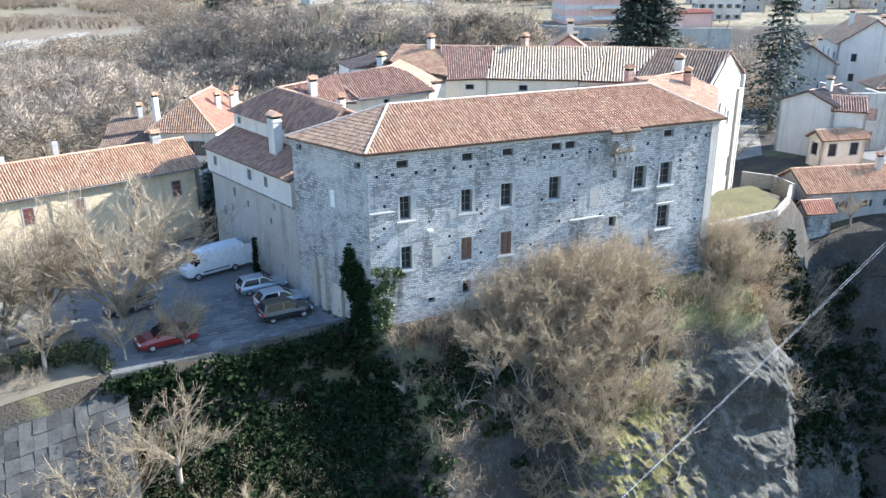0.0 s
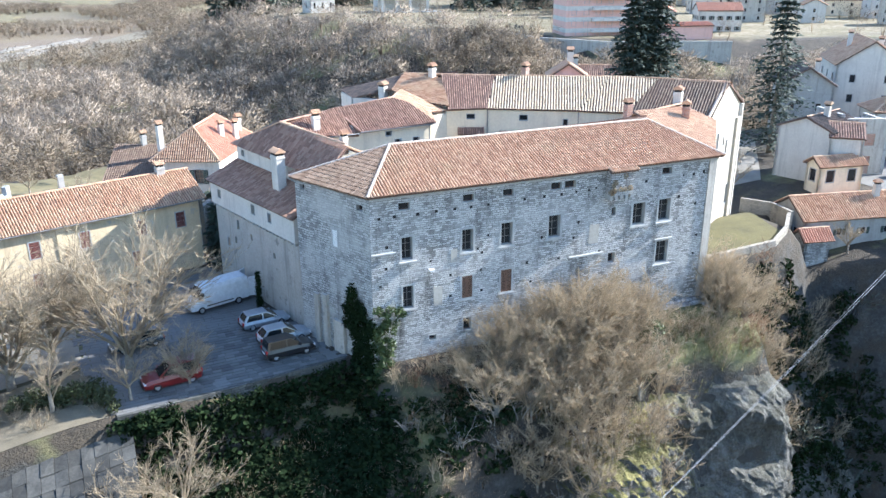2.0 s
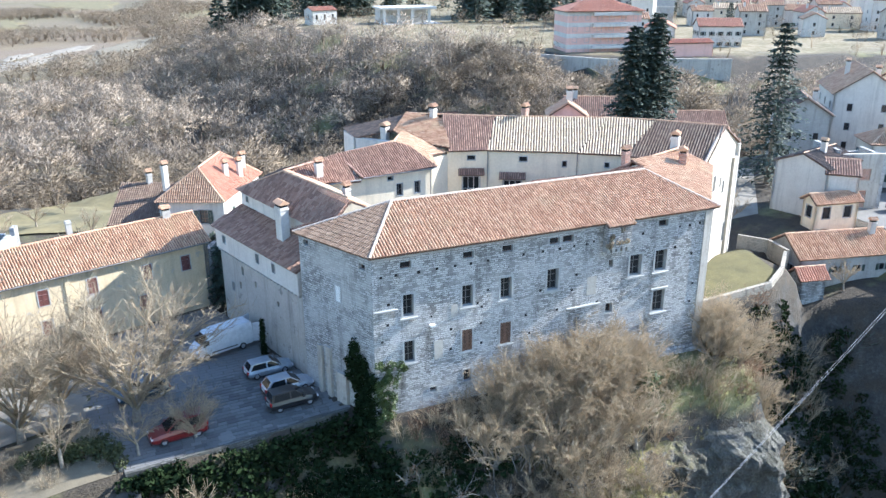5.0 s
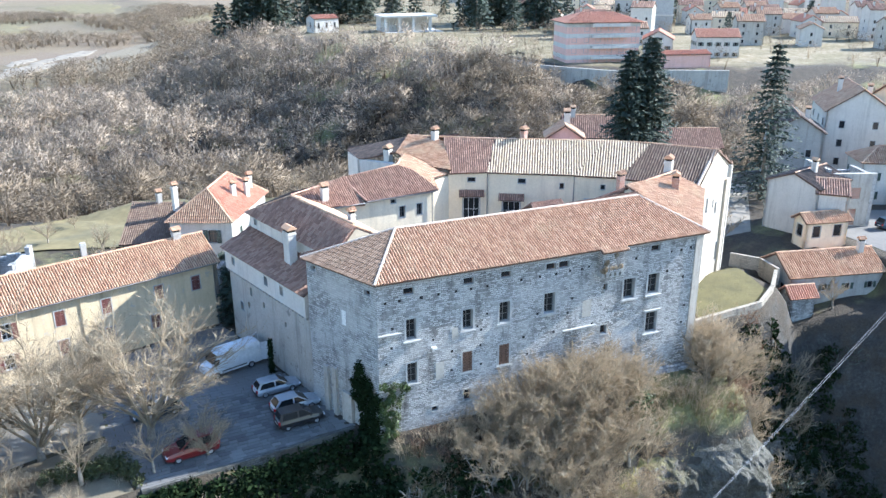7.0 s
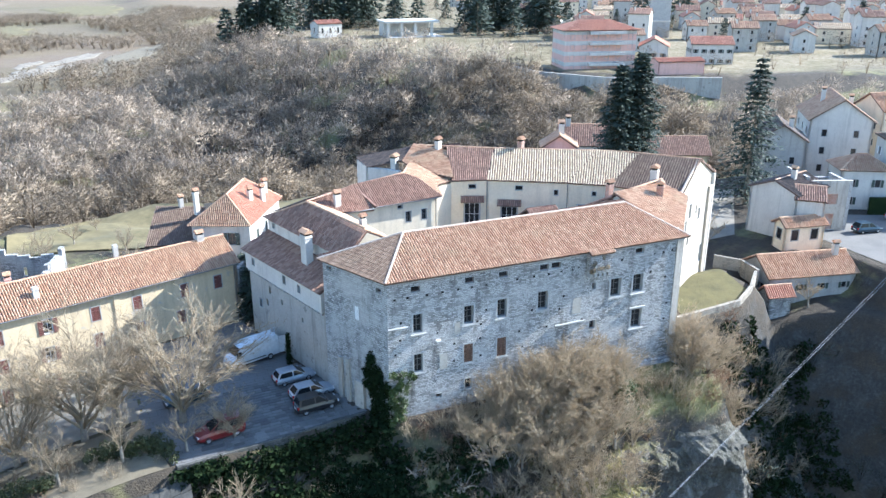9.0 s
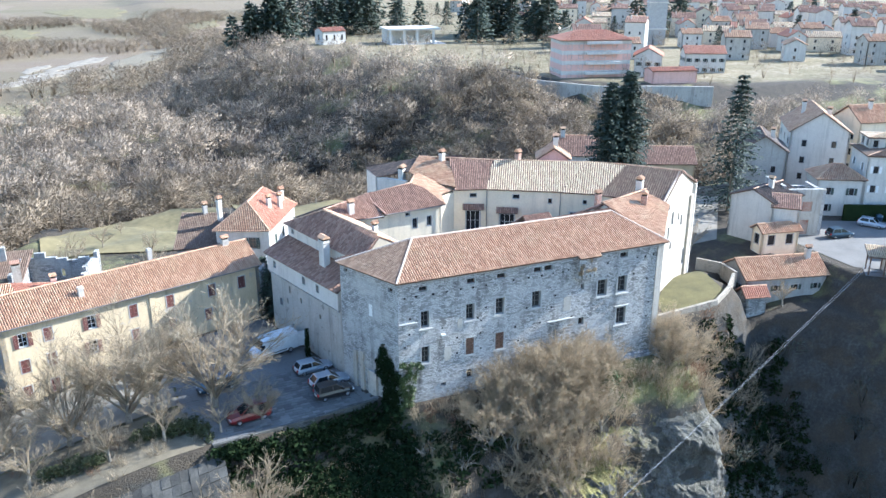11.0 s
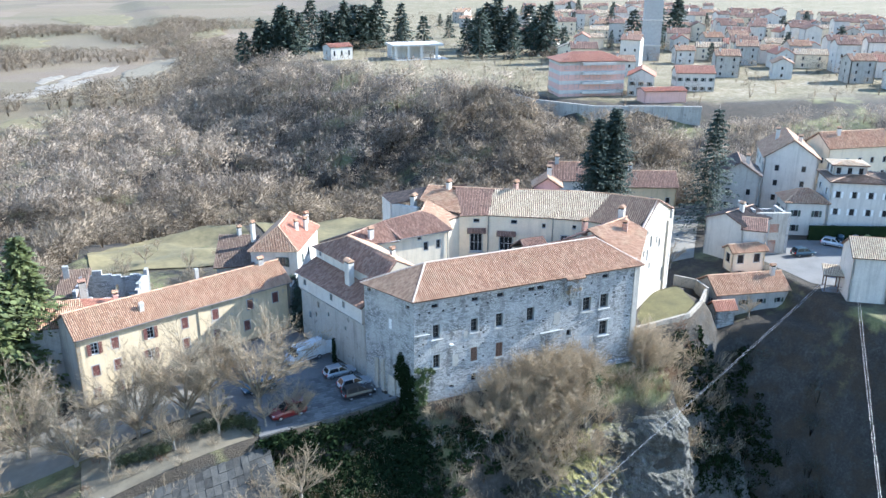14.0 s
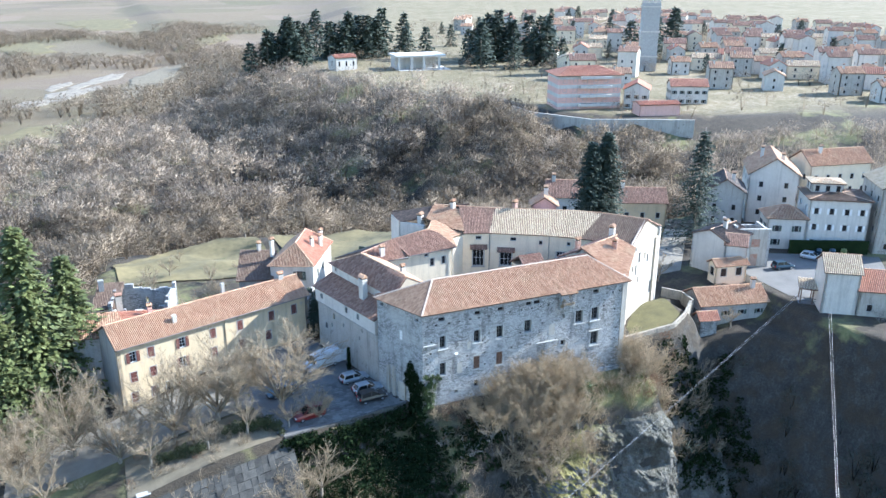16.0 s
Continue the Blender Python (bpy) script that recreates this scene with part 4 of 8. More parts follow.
# the tall gable that faces the sun
G0, G1, GP = (40.1, 10.4), (51.5, 18.3), (45.75, 14.3)
g_holes = [(2.1, 12.9, 2.6, 13.6), (3.9, 10.4, 4.7, 12.2), (8.3, 9.2, 9.0, 10.7), (1.0, 9.7, 1.5, 10.7), (2.6, 8.6, 3.2, 10.4), (4.2, 6.9, 4.7, 7.9), (10.9, 2.6, 11.9, 5.0), (6.9, 10.3, 7.4, 11.4)]
gl_len = (Vector(G1) - Vector(G0)).length
mb = Mesh()
wall_panel(mb, G0, G1, -4.0, 14.2, 0.8, g_holes)
mg = frame_of(G0, G1)
for y in (0.0, 0.8):
    t = [mg @ Vector(c) for c in ((0, y, 14.2), (gl_len, y, 14.2), (gl_len * 0.5, y, 17.2))]
    mb.add(t, [(0, 1, 2) if y == 0 else (0, 2, 1)])
part("gable_wall", mb, M["gable"], back_wing, "tall cream gable wall in the sun")
for h in g_holes:
    window(back_wing, mg, h, 0.08 if h[3] - h[1] > 1.2 else 0.04, bars=(0, 1), mats={"frame": M["grey_wood"]})
mb = Mesh()
mb.box(gl_len * 0.86, -0.3, -4, gl_len + 0.3, -0.003, 12.7, mg)
part("buttress", mb, M["gable"], back_wing)
cap_b = Mesh()
for s0, s1 in ((0.0, 0.5), (1.0, 0.5)):
    p0, p1 = mg @ Vector((gl_len * s0, 0.3, 14.25)), mg @ Vector((gl_len * s1, 0.3, 17.25))
    cap_b.tube([p0, p1], [0.16, 0.16], 5)
part("gable_coping", cap_b, M["cap"], back_wing)
chimney(back_wing, 19.0, 33.4, 16.6, 18.1, 0.7, 0.6, 30, M["white"])
chimney(back_wing, 28.6, 28.6, 16.6, 18.2, 0.75, 0.6, 30, M["brick"], cap_mat=M["tile"])
chimney(back_wing, 38.4, 13.6, 14.6, 16.9, 0.9, 0.8, 40, M["white"])
for x, y in ((22.4, 25.75), (31.0, 20.75)):
    downpipe(back_wing, x, y, 1, 14.2)
# link between the great block and the gable
link = thing("castle_wing", (36, 7, 2), "short white castle wing with clay tile roof", "castle", "castle wings")
l_holes = {0: [(10.6, 9.4, 11.2, 10.8), (9.0, 9.2, 9.5, 10.4)]}
run_walls(link, [(32.0, 0.9), (40.2, 10.45)], -3, 13.7, M["gable"], 0.7, l_holes)
for h in l_holes[0]:
    window(link, frame_of((32.0, 0.9), (40.2, 10.45)), h, 0.06, bars=(0, 1))
roof_plane(link, [(32.2, 0.4, 13.65), (40.6, 10.4, 13.85), (38.9, 12.9, 15.8), (29.5, 9.3, 15.8)], M["tile"], seed=44)
roof_plane(link, [(37.0, 16.5, 13.9), (27.5, 12.0, 13.9), (29.5, 9.3, 15.8), (38.9, 12.9, 15.8)], M["tile_brown"], seed=45)
ridge(link, (29.5, 9.3, 15.8), (38.9, 12.9, 15.8))
chimney(link, 36.2, 9.6, 14.3, 16.2, 0.95, 0.75, 50, M["brick"])
chimney(link, 30.6, 11.4, 14.5, 16.5, 0.7, 0.55, 10, M["brick"])
court = Mesh()
court.prism([(0, 10), (31, 11.8), (40, 12), (35, 18), (31, 21), (22, 26), (18, 27.5), (14.5, 23), (2, 21.5)], 1.0, 1.4)
single("courtyard", court, M["trim"], "paved castle courtyard", "courtyard", kind="structure")
bl_ = Mesh()
bl_.box(24.5, 16.0, 1.4, 28.0, 21.5, 10.4, pose(0, 0, 0))
stair = thing("stair_house", (26, 19, 1.4), "small cream courtyard stair house with tiled roof", "outbuilding")
part("wall", bl_, M["cream"], stair)
roof_plane(stair, [(24.2, 15.7, 10.3), (28.3, 15.7, 10.3), (28.3, 18.8, 12.3), (24.2, 18.8, 12.3)], M["tile_brown"], seed=46)
roof_plane(stair, [(28.3, 21.9, 10.3), (24.2, 21.9, 10.3), (24.2, 18.8, 12.3), (28.3, 18.8, 12.3)], M["tile_brown"], seed=47)

# ---- houses ----
def pane_window(parent, m, h, shutters=None, frame_mat=None):
    """A window of a farther house: frame, glass and, where it has them, two leaves of shutters."""
    u0, z0, u1, z1 = h
    t = 0.09
    fr = Mesh()
    o = ((u0 - t, z0 - t), (u1 + t, z0 - t), (u1 + t, z1 + t), (u0 - t, z1 + t))
    n = ((u0, z0), (u1, z0), (u1, z1), (u0, z1))
    v = [(x, 0.02, z) for x, z in o] + [(x, -0.05, z) for x, z in o] + [(x, -0.05, z) for x, z in n] + [(x, 0.12, z) for x, z in n]
    v = [m @ Vector(q) for q in v]
    for k in range(4):
        e = (k + 1) % 4
        fr.m += [0, 0, 0]
        fr.f += [(k, e, 4 + e, 4 + k), (4 + k, 4 + e, 8 + e, 8 + k), (8 + k, 8 + e, 12 + e, 12 + k)]
    fr.f.append((12, 13, 14, 15))
    fr.m.append(1)
    fr.v += [tuple(q) for q in v]
    w = part("window", fr, [frame_mat or M["trim"], M["glass"]], parent)
    if shutters:
        for s in (-1, 1):
            sb = Mesh()
            x = u0 - (u1 - u0) * 0.5 - t if s < 0 else u1 + t
            sb.box(x, -0.09, z0, x + (u1 - u0) * 0.5, -0.045, z1, m)
            part("shutter", sb, shutters, w)
    return w


def house(at, yaw, w, d, z1, rise, wall, tile, label, axis="x", hip=False, rows=2, cols=3, side_cols=2, z0=-3.0, over=0.35, shutters=None, chims=(), name="house", group="", win=(0.8, 1.2), pitch=0.3, base=0.9, storey=2.9, course=0.5, first=True):
    """A rectangular house: front wall on x from 0 to w at y = 0, depth d, eaves at z1 over its own ground."""
    ob = thing(name, (0, 0, 0), label, "house", group)
    m = Matrix.Identity(4)
    corners = [(0, 0), (w, 0), (w, d), (0, d)]

    def fill(n, length):
        hs = []
        for r in range(rows):
            for c in range(n):
                u = length * (c + 0.5) / n
                z = base + r * storey
                if z + win[1] < z1 - 0.1:
                    hs.append((u - win[0] / 2, z, u + win[0] / 2, z + win[1]))
        return hs

    for i in range(4):
        a, b = corners[i], corners[(i + 1) % 4]
        length = w if i % 2 == 0 else d
        hs = fill(cols, length) if i == 0 else fill(side_cols, length) if i in (1, 3) else []
        mb = Mesh()
        wall_panel(mb, a, b, z0, z1, 0.35, hs)
        f = frame_of(a, b)
        gable = (not hip) and ((axis == "x" and i % 2) or (axis == "y" and i % 2 == 0))
        if gable:
            mb.add([f @ Vector(q) for q in ((0, 0, z1), (length, 0, z1), (length / 2, 0, z1 + rise), (0, 0.35, z1), (length, 0.35, z1), (length / 2, 0.35, z1 + rise))], [(0, 1, 2), (4, 3, 5)])
        part("wall", mb, wall, ob)
        for h in hs:
            pane_window(ob, f, h, shutters)
    o = over
    zl = z1 - 0.02
    if hip:
        s = min(w, d) / 2
        ra, rb = ((s, d / 2), (w - s, d / 2)) if w >= d else ((w / 2, s), (w / 2, d - s))
        ra, rb = (*ra, z1 + rise), (*rb, z1 + rise)
        c = [(-o, -o, zl), (w + o, -o, zl), (w + o, d + o, zl), (-o, d + o, zl)]
        if w >= d:
            faces = [[c[0], c[1], rb, ra], [c[1], c[2], rb], [c[2], c[3], ra, rb], [c[3], c[0], ra]]
        else:
            faces = [[c[0], c[1], ra], [c[1], c[2], rb, ra], [c[2], c[3], rb], [c[3], c[0], ra, rb]]
        for i, q in enumerate(faces):
            roof_plane(ob, q, tile, pitch=pitch, course=course, seed=i)
        for q in c:
            ridge(ob, q, ra if (Vector(q) - Vector(ra)).length < (Vector(q) - Vector(rb)).length else rb)
        ridge(ob, ra, rb)
    elif axis == "x":
        g = rise / (d / 2) * o
        roof_plane(ob, [(-o, -o, z1 - g), (w + o, -o, z1 - g), (w + o, d / 2, z1 + rise), (-o, d / 2, z1 + rise)], tile, pitch=pitch, course=course)
        roof_plane(ob, [(w + o, d + o, z1 - g), (-o, d + o, z1 - g), (-o, d / 2, z1 + rise), (w + o, d / 2, z1 + rise)], tile, pitch=pitch, course=course)
        ridge(ob, (-o, d / 2, z1 + rise), (w + o, d / 2, z1 + rise))
    else:
        g = rise / (w / 2) * o
        roof_plane(ob, [(-o, d + o, z1 - g), (-o, -o, z1 - g), (w / 2, -o, z1 + rise), (w / 2, d + o, z1 + rise)], tile, pitch=pitch, course=course)
        roof_plane(ob, [(w + o, -o, z1 - g), (w + o, d + o, z1 - g), (w / 2, d + o, z1 + rise), (w / 2, -o, z1 + rise)], tile, pitch=pitch, course=course)
        ridge(ob, (w / 2, -o, z1 + rise), (w / 2, d + o, z1 + rise))
    for cx, cy, h in chims:
        chimney(ob, cx, cy, z1 + 0.2, z1 + h, 0.7, 0.55, 0, M["white"])
    ob.matrix_basis = pose(*at, 0, 0, yaw)
    return ob


# the long ochre house on the square
Y0, Y1 = (-37.4, 19.3), (-8.6, 28.4)
yl = (Vector(Y1) - Vector(Y0)).length
ochre = thing("house", (-23, 26, -3), "long ochre plastered house with red shutters", "house")
my = frame_of(Y0, Y1)
yd = 7.2
top_row = [(2.15, 0), (4.7, 1), (9.3, 2), (14.0, 1), (18.4, 1), (23.7, 1), (27.7, 1)]
holes_y, kinds = [], []
for u, kd in top_row:
    holes_y.append((u - 0.45, 4.6, u + 0.45, 6.15))
    kinds.append(kd)
for u, kd in ((1.95, 1), (4.7, 1), (9.1, 2), (13.95, 1), (18.4, 1), (23.0, 1)):
    holes_y.append((u - 0.45, 1.6, u + 0.45, 3.1))
    kinds.append(kd)
for u, kd in ((1.75, 1), (4.6, 1), (6.7, 3), (8.75, 2), (13.9, 1), (18.4, 3)):
    holes_y.append((u - 0.45, -1.5 if kd != 3 else -2.4, u + 0.45, 0.0))
    kinds.append(kd)
mb = Mesh()
wall_panel(mb, Y0, Y1, -5, 7.35, 0.5, holes_y)
part("front_wall", mb, M["yellow"], ochre)
for h, kd in zip(holes_y, kinds):
    if kd == 3:
        window(ochre, my, h, 0.14, bars=(1, 0), name="door")
    else:
        window(ochre, my, h, 0.1, bars=(1, 2), mats={"frame": M["white_paint"]}, shutters=M["shutter"], open_=1.0 if kd != 1 else 0.0, recess=0.2)
ycs = [my @ Vector((0, yd, 0)), my @ Vector((yl, yd, 0))]
mb = Mesh()
wall_panel(mb, Y1, ycs[1].xy, -3, 7.35, 0.5)
wall_panel(mb, ycs[1].xy, ycs[0].xy, -6, 7.35, 0.5)
wall_panel(mb, ycs[0].xy, Y0, -6, 7.35, 0.5)
part("wall", mb, M["grey_plaster"], ochre)
mb = Mesh()
mb.add([my @ Vector(q) for q in ((0.002, 0, 7.35), (0.002, yd, 7.35), (0.002, yd / 2, 9.45), (yl - 0.002, 0, 7.35), (yl - 0.002, yd, 7.35), (yl - 0.002, yd / 2, 9.45))], [(0, 2, 1), (3, 4, 5)])
part("gable", mb, M["grey_plaster"], ochre)
q = [my @ Vector(c) for c in ((-0.25, -0.45, 7.2), (yl + 0.3, -0.45, 7.2), (yl + 0.3, yd / 2, 9.5), (-0.25, yd / 2, 9.5), (yl + 0.3, yd + 0.45, 7.2), (-0.25, yd + 0.45, 7.2))]
roof_plane(ochre, [q[0], q[1], q[2], q[3]], M["tile"], seed=51)
roof_plane(ochre, [q[4], q[5], q[3], q[2]], M["tile"], seed=52)
ridge(ochre, q[3], q[2])
mb = Mesh()
mb.box(0, -0.16, 7.0, yl, -0.003, 7.16, my)
part("eaves_moulding", mb, M["yellow"], ochre)
mb = Mesh()
mb.box(15.95, -0.14, -3, 16.5, -0.003, 7.0, my)
part("pilaster", mb, M["yellow"], ochre)
g0, g1 = my @ Vector((0, -0.5, 0)), my @ Vector((yl, -0.5, 0))
gutter(ochre, g0, g1, 7.15)
c = my @ Vector((9.0, 1.3, 0))
chimney(ochre, c.x, c.y, 7.6, 9.35, 0.55, 0.5, 17, M["white"], cap="none")
c = my @ Vector((27.6, 3.6, 0))
chimney(ochre, c.x, c.y, 9.0, 10.2, 0.8, 0.7, 17, M["grey_plaster"])
c = my @ Vector((18.5, 5.2, 0))
chimney(ochre, c.x, c.y, 8.2, 10.6, 0.5, 0.45, 17, M["grey_plaster"], cap="none")
c = my @ Vector((yl - 0.4, -0.1, 0))
downpipe(ochre, c.x, c.y, -1, 7.1)
mb = Mesh()
wall_panel(mb, (-8.4, 28.5), (-6.0, 33.8), -3, 6.2, 0.5)
single("courtyard_gate_wall", mb, M["rubble"], "rubble wall beside the castle gate passage", "wall")

# the house with the bright hipped roof behind it
hip = thing("house", (-6, 42, -3), "white house with a bright orange hipped roof", "house")
hc = [(-12.2, 38.9), (-5.6, 35.9), (0.4, 46.6), (-6.2, 49.6)]
h_h = {0: [(4.4, 6.4, 5.4, 8.0)], 1: [(2.5, 6.2, 3.3, 7.6), (6.0, 6.2, 6.8, 7.6)]}
run_walls(hip, hc + hc[:1], -6, 9.1, M["white"], 0.5, h_h)
for i, hs in h_h.items():
    for h in hs:
        window(hip, frame_of(hc[i], hc[i + 1]), h, 0.1, bars=(1, 2), shutters=M["green_wood"], open_=1.0 if i == 0 else 0.0)
cx, cy = -5.9, 42.75
ec = [(cx + (x - cx) * 1.08, cy + (y - cy) * 1.08, 9.05) for x, y in hc]
ra, rb = (-7.6, 39.3, 12.3), (-4.2, 46.0, 12.4)
roof_plane(hip, [ec[0], ec[1], ra], M["tile"], seed=61)
roof_plane(hip, [ec[1], ec[2], rb, ra], M["tile_new"], seed=62)
roof_plane(hip, [ec[2], ec[3], rb], M["tile_new"], seed=63)
roof_plane(hip, [ec[3], ec[0], ra, rb], M["tile"], seed=64)
for a, b in ((ec[0], ra), (ec[1], ra), (ra, rb), (ec[2], rb)):
    ridge(hip, a, b, M["tile"])
for x, y, z in ((-2.4, 43.0, 12.3), (-1.6, 45.6, 12.4), (-4.3, 41.4, 12.6)):
    chimney(hip, x, y, 9.8, z - 0.6, 0.6, 0.45, 30, M["white"])
chimney(hip, -11.0, 42.6, 9.2, 12.2, 0.6, 0.5, 30, M["white"])
ann = thing("house", (-15, 43, -3), "low annex with old lichened tile roof", "house")
ac = [(-17.4, 39.9), (-12.0, 38.3), (-9.3, 45.6), (-15.0, 47.5)]
run_walls(ann, ac + ac[:1], -6, 6.8, M["old_plaster"], 0.4)
roof_plane(ann, [(-18.0, 39.6, 6.75), (-12.0, 37.9, 6.75), (-9.6, 45.2, 9.4), (-15.7, 47.6, 9.4)], M["tile_grey"], seed=65)
chimney(ann, -12.6, 46.2, 8.8, 10.6, 0.55, 0.5, 20, M["grey_plaster"])

# the low red roofs and the roofless ruin behind the ochre house
low = thing("house", (-36, 29, -4), "low house with faded red tile roof", "house")
lc = [(-43.0, 26.5), (-35.5, 25.5), (-31.0, 31.0), (-41.0, 33.5)]
run_walls(low, lc + lc[:1], -7, 6.6, M["grey_plaster"], 0.4)
roof_plane(low, [(-43.6, 26.2, 6.5), (-35.0, 25.0, 6.5), (-36.8, 30.0, 8.4), (-41.0, 30.4, 8.4)], M["tile"], seed=66)
roof_plane(low, [(-35.0, 25.0, 6.5), (-29.5, 31.5, 6.8), (-36.8, 30.0, 8.4)], M["tile_new"], seed=67)
roof_plane(low, [(-41.6, 34.0, 6.5), (-43.6, 26.2, 6.5), (-41.0, 30.4, 8.4)], M["tile_brown"], seed=68)
roof_plane(low, [(-29.5, 31.5, 6.8), (-41.6, 34.0, 6.5), (-41.0, 30.4, 8.4), (-36.8, 30.0, 8.4)], M["tile"], seed=69)
chimney(low, -36.3, 33.5, 6.8, 9.4, 0.9, 0.7, 10, M["old_plaster"], cap_mat=M["tile_brown"])
chimney(low, -32.2, 29.5, 7.0, 8.6, 0.6, 0.5, 10, M["pink"])
ruin = thing("ruined_house", (-33, 43, -4), "roofless stone ruin with broken walls", "ruin")
rc = [(-38.0, 38.5), (-29.2, 37.2), (-27.2, 44.0), (-36.5, 46.0)]
rng = random.Random(8)
for i in range(4):
    a, b = Vector((*rc[i], 0)), Vector((*rc[(i + 1) % 4], 0))
    n = 7
    mb = Mesh()
    for j in range(n):
        p0, p1 = a.lerp(b, j / n), a.lerp(b, (j + 1) / n - 0.0005)
        mb = Mesh()
        wall_panel(mb, p0, p1, -7, (4.6 if i == 0 else 6.2) + rng.uniform(-0.7, 0.7), 0.5, [(0.5, 3.2, 1.0, 4.4)] if i == 2 and j == 3 else [])
        part("broken_wall", mb, M["rubble"], ruin)
roof_plane(ruin, [(-40.5, 39.2, 5.4), (-36.4, 38.6, 5.4), (-35.2, 45.0, 7.4), (-39.3, 45.6, 7.4)], M["tile_grey"], seed=70)
chimney(ruin, -38.7, 43.6, 6.0, 8.7, 0.8, 0.6, 0, M["grey_plaster"], cap="none")

# ---- houses over the gorge on the sunny side ----
house((56.2, 10.9, -2.5), -13, 12.5, 6.5, 3.9, 1.9, M["grey_plaster"], M["tile"], "small grey stone house with clay tile roof", rows=1, cols=4, base=1.7, win=(0.7, 0.8), chims=((10.8, 2.6, 3.0),), shutters=M["green_wood"], z0=-8)
house((54.6, 9.0, -2.6), -13, 3.2, 2.2, 2.4, 0.9, M["rubble"], M["tile_new"], "small stone shed with red roof", rows=0, cols=1, name="shed", z0=-10)
house((65.2, 25.3, 1.5), -75, 7.4, 8.0, 7.7, 1.5, M["white"], M["tile_dark"], "cream village house with worn dark roof", axis="y", rows=1, cols=0, side_cols=0, z0=-4, over=0.2, chims=((4.4, 3.6, 2.6),))
door_house = house((66.7, 18.2, 1.5), -43, 3.9, 6.0, 7.3, 1.3, M["white"], M["tile_brown"], "cream village house with upper door and balcony", axis="x", rows=1, cols=0, side_cols=0, z0=-4, over=0.2)
mb = Mesh()
mb.box(1.5, -0.04, 4.3, 2.9, 0.02, 6.6)
part("balcony_door", mb, M["green_wood"], door_house)
mb = Mesh()
mb.box(0.6, -0.9, 4.1, 3.8, -0.005, 4.25)
balcony = part("balcony", mb, M["trim"], door_house)
for k in range(14):
    mb = Mesh()
    mb.box(0.62 + k * 0.24, -0.88, 4.25, 0.65 + k * 0.24, -0.85, 5.15)
    part("baluster", mb, M["metal"], balcony)
house((63.3, 16.0, 1.5), -10.5, 6.1, 2.6, 4.4, 0.8, M["cream"], M["tile"], "glazed cream veranda with tiled roof", axis="x", rows=1, cols=2, side_cols=1, base=2.2, win=(1.1, 1.5), name="veranda", z0=-3)
rs = thing("ruined_house", (76, 24, 2), "roofless brick and stone shell with blocked windows", "ruin")
for i, (a, b, zt, hs) in enumerate((((72.0, 21.6), (78.4, 19.0), 10.0, [(3.4, 6.4, 5.0, 8.0), (3.4, 2.6, 4.8, 5.0)]), ((78.4, 19.0), (80.8, 25.0), 9.6, []), ((80.8, 25.0), (74.0, 27.5), 9.0, []), ((74.0, 27.5), (72.0, 21.6), 10.6, []))):
    mb = Mesh()
    wall_panel(mb, a, b, 0, zt, 0.5, hs)
    part("broken_wall", mb, M["rubble"] if i else M["old_plaster"], rs)
    for h in hs:
        bk = Mesh()
        bk.box(h[0], 0.12, h[1], h[2], 0.4, h[3], frame_of(a, b))
        part("brick_infill", bk, M["brick"], rs)
house((86.2, 27.7, 2.4), -30, 7.6, 6.2, 6.4, 2.0, M["white"], M["tile"], "white house with red hipped roof and shutters", hip=True, rows=2, cols=2, side_cols=2, shutters=M["green_wood"], base=0.8, z0=-2)
h4 = house((92.8, 24.0, 2.4), -33, 11.5, 9.0, 10.6, 0.4, M["white"], M["tile_grey"], "three-storey white house with flat roof terrace", hip=True, rows=3, cols=4, side_cols=2, base=1.0, storey=3.3, z0=-2, shutters=M["white_paint"])
house((96.4, 27.2, 12.8), -33, 6.0, 4.5, 2.4, 0.25, M["white"], M["tile_pale"], "small white rooftop penthouse", hip=True, rows=1, cols=3, base=0.7, name="roof_house", z0=-0.2)
house((103.5, 16.6, 2.4), -33, 9.0, 12.0, 13.5, 2.0, M["old_plaster"], M["tile_pale"], "tall tan stone house with tile roof", axis="y", rows=4, cols=2, side_cols=3, base=1.0, storey=3.1, z0=-2)
house((96.0, 44.2, 2.4), -38, 10.5, 14.0, 11.0, 3.6, M["white"], M["tile"], "large white house with steep red roof", axis="y", rows=3, cols=2, side_cols=3, base=1.6, storey=3.2, z0=-6, chims=((7.0, 4.0, 3.6), (3.0, 8.0, 4.2)))
house((113.0, 43.0, 2.4), -10, 16.0, 8.0, 11.5, 2.6, M["cream"], M["tile"], "long cream house with red tile roof", rows=3, cols=5, base=1.5, storey=3.1, z0=-6, chims=((4.0, 3.0, 3.4),))
house((84.0, 44.0, 2.4), -38, 8.0, 9.0, 8.5, 2.6, M["grey_plaster"], M["tile_dark"], "shaded grey house with dark roof", axis="y", rows=2, cols=2, base=1.4, z0=-6, chims=((5.6, 3.0, 3.2),))
house((65.2, 49.0, 1.5), -25, 10.0, 7.0, 7.4, 2.3, M["yellow"], M["tile_brown"], "yellow house with brown tile roof", rows=2, cols=3, side_cols=2, base=0.9, z0=-6, chims=((1.0, 3.5, 3.4),))
house((47.0, 49.0, 0), -28, 7.5, 6.5, 12.2, 2.6, M["white"], M["tile_brown"], "white house with dark red roof behind the castle", rows=2, cols=3, base=6.0, z0=-6, chims=((1.4, 3.0, 3.6),))
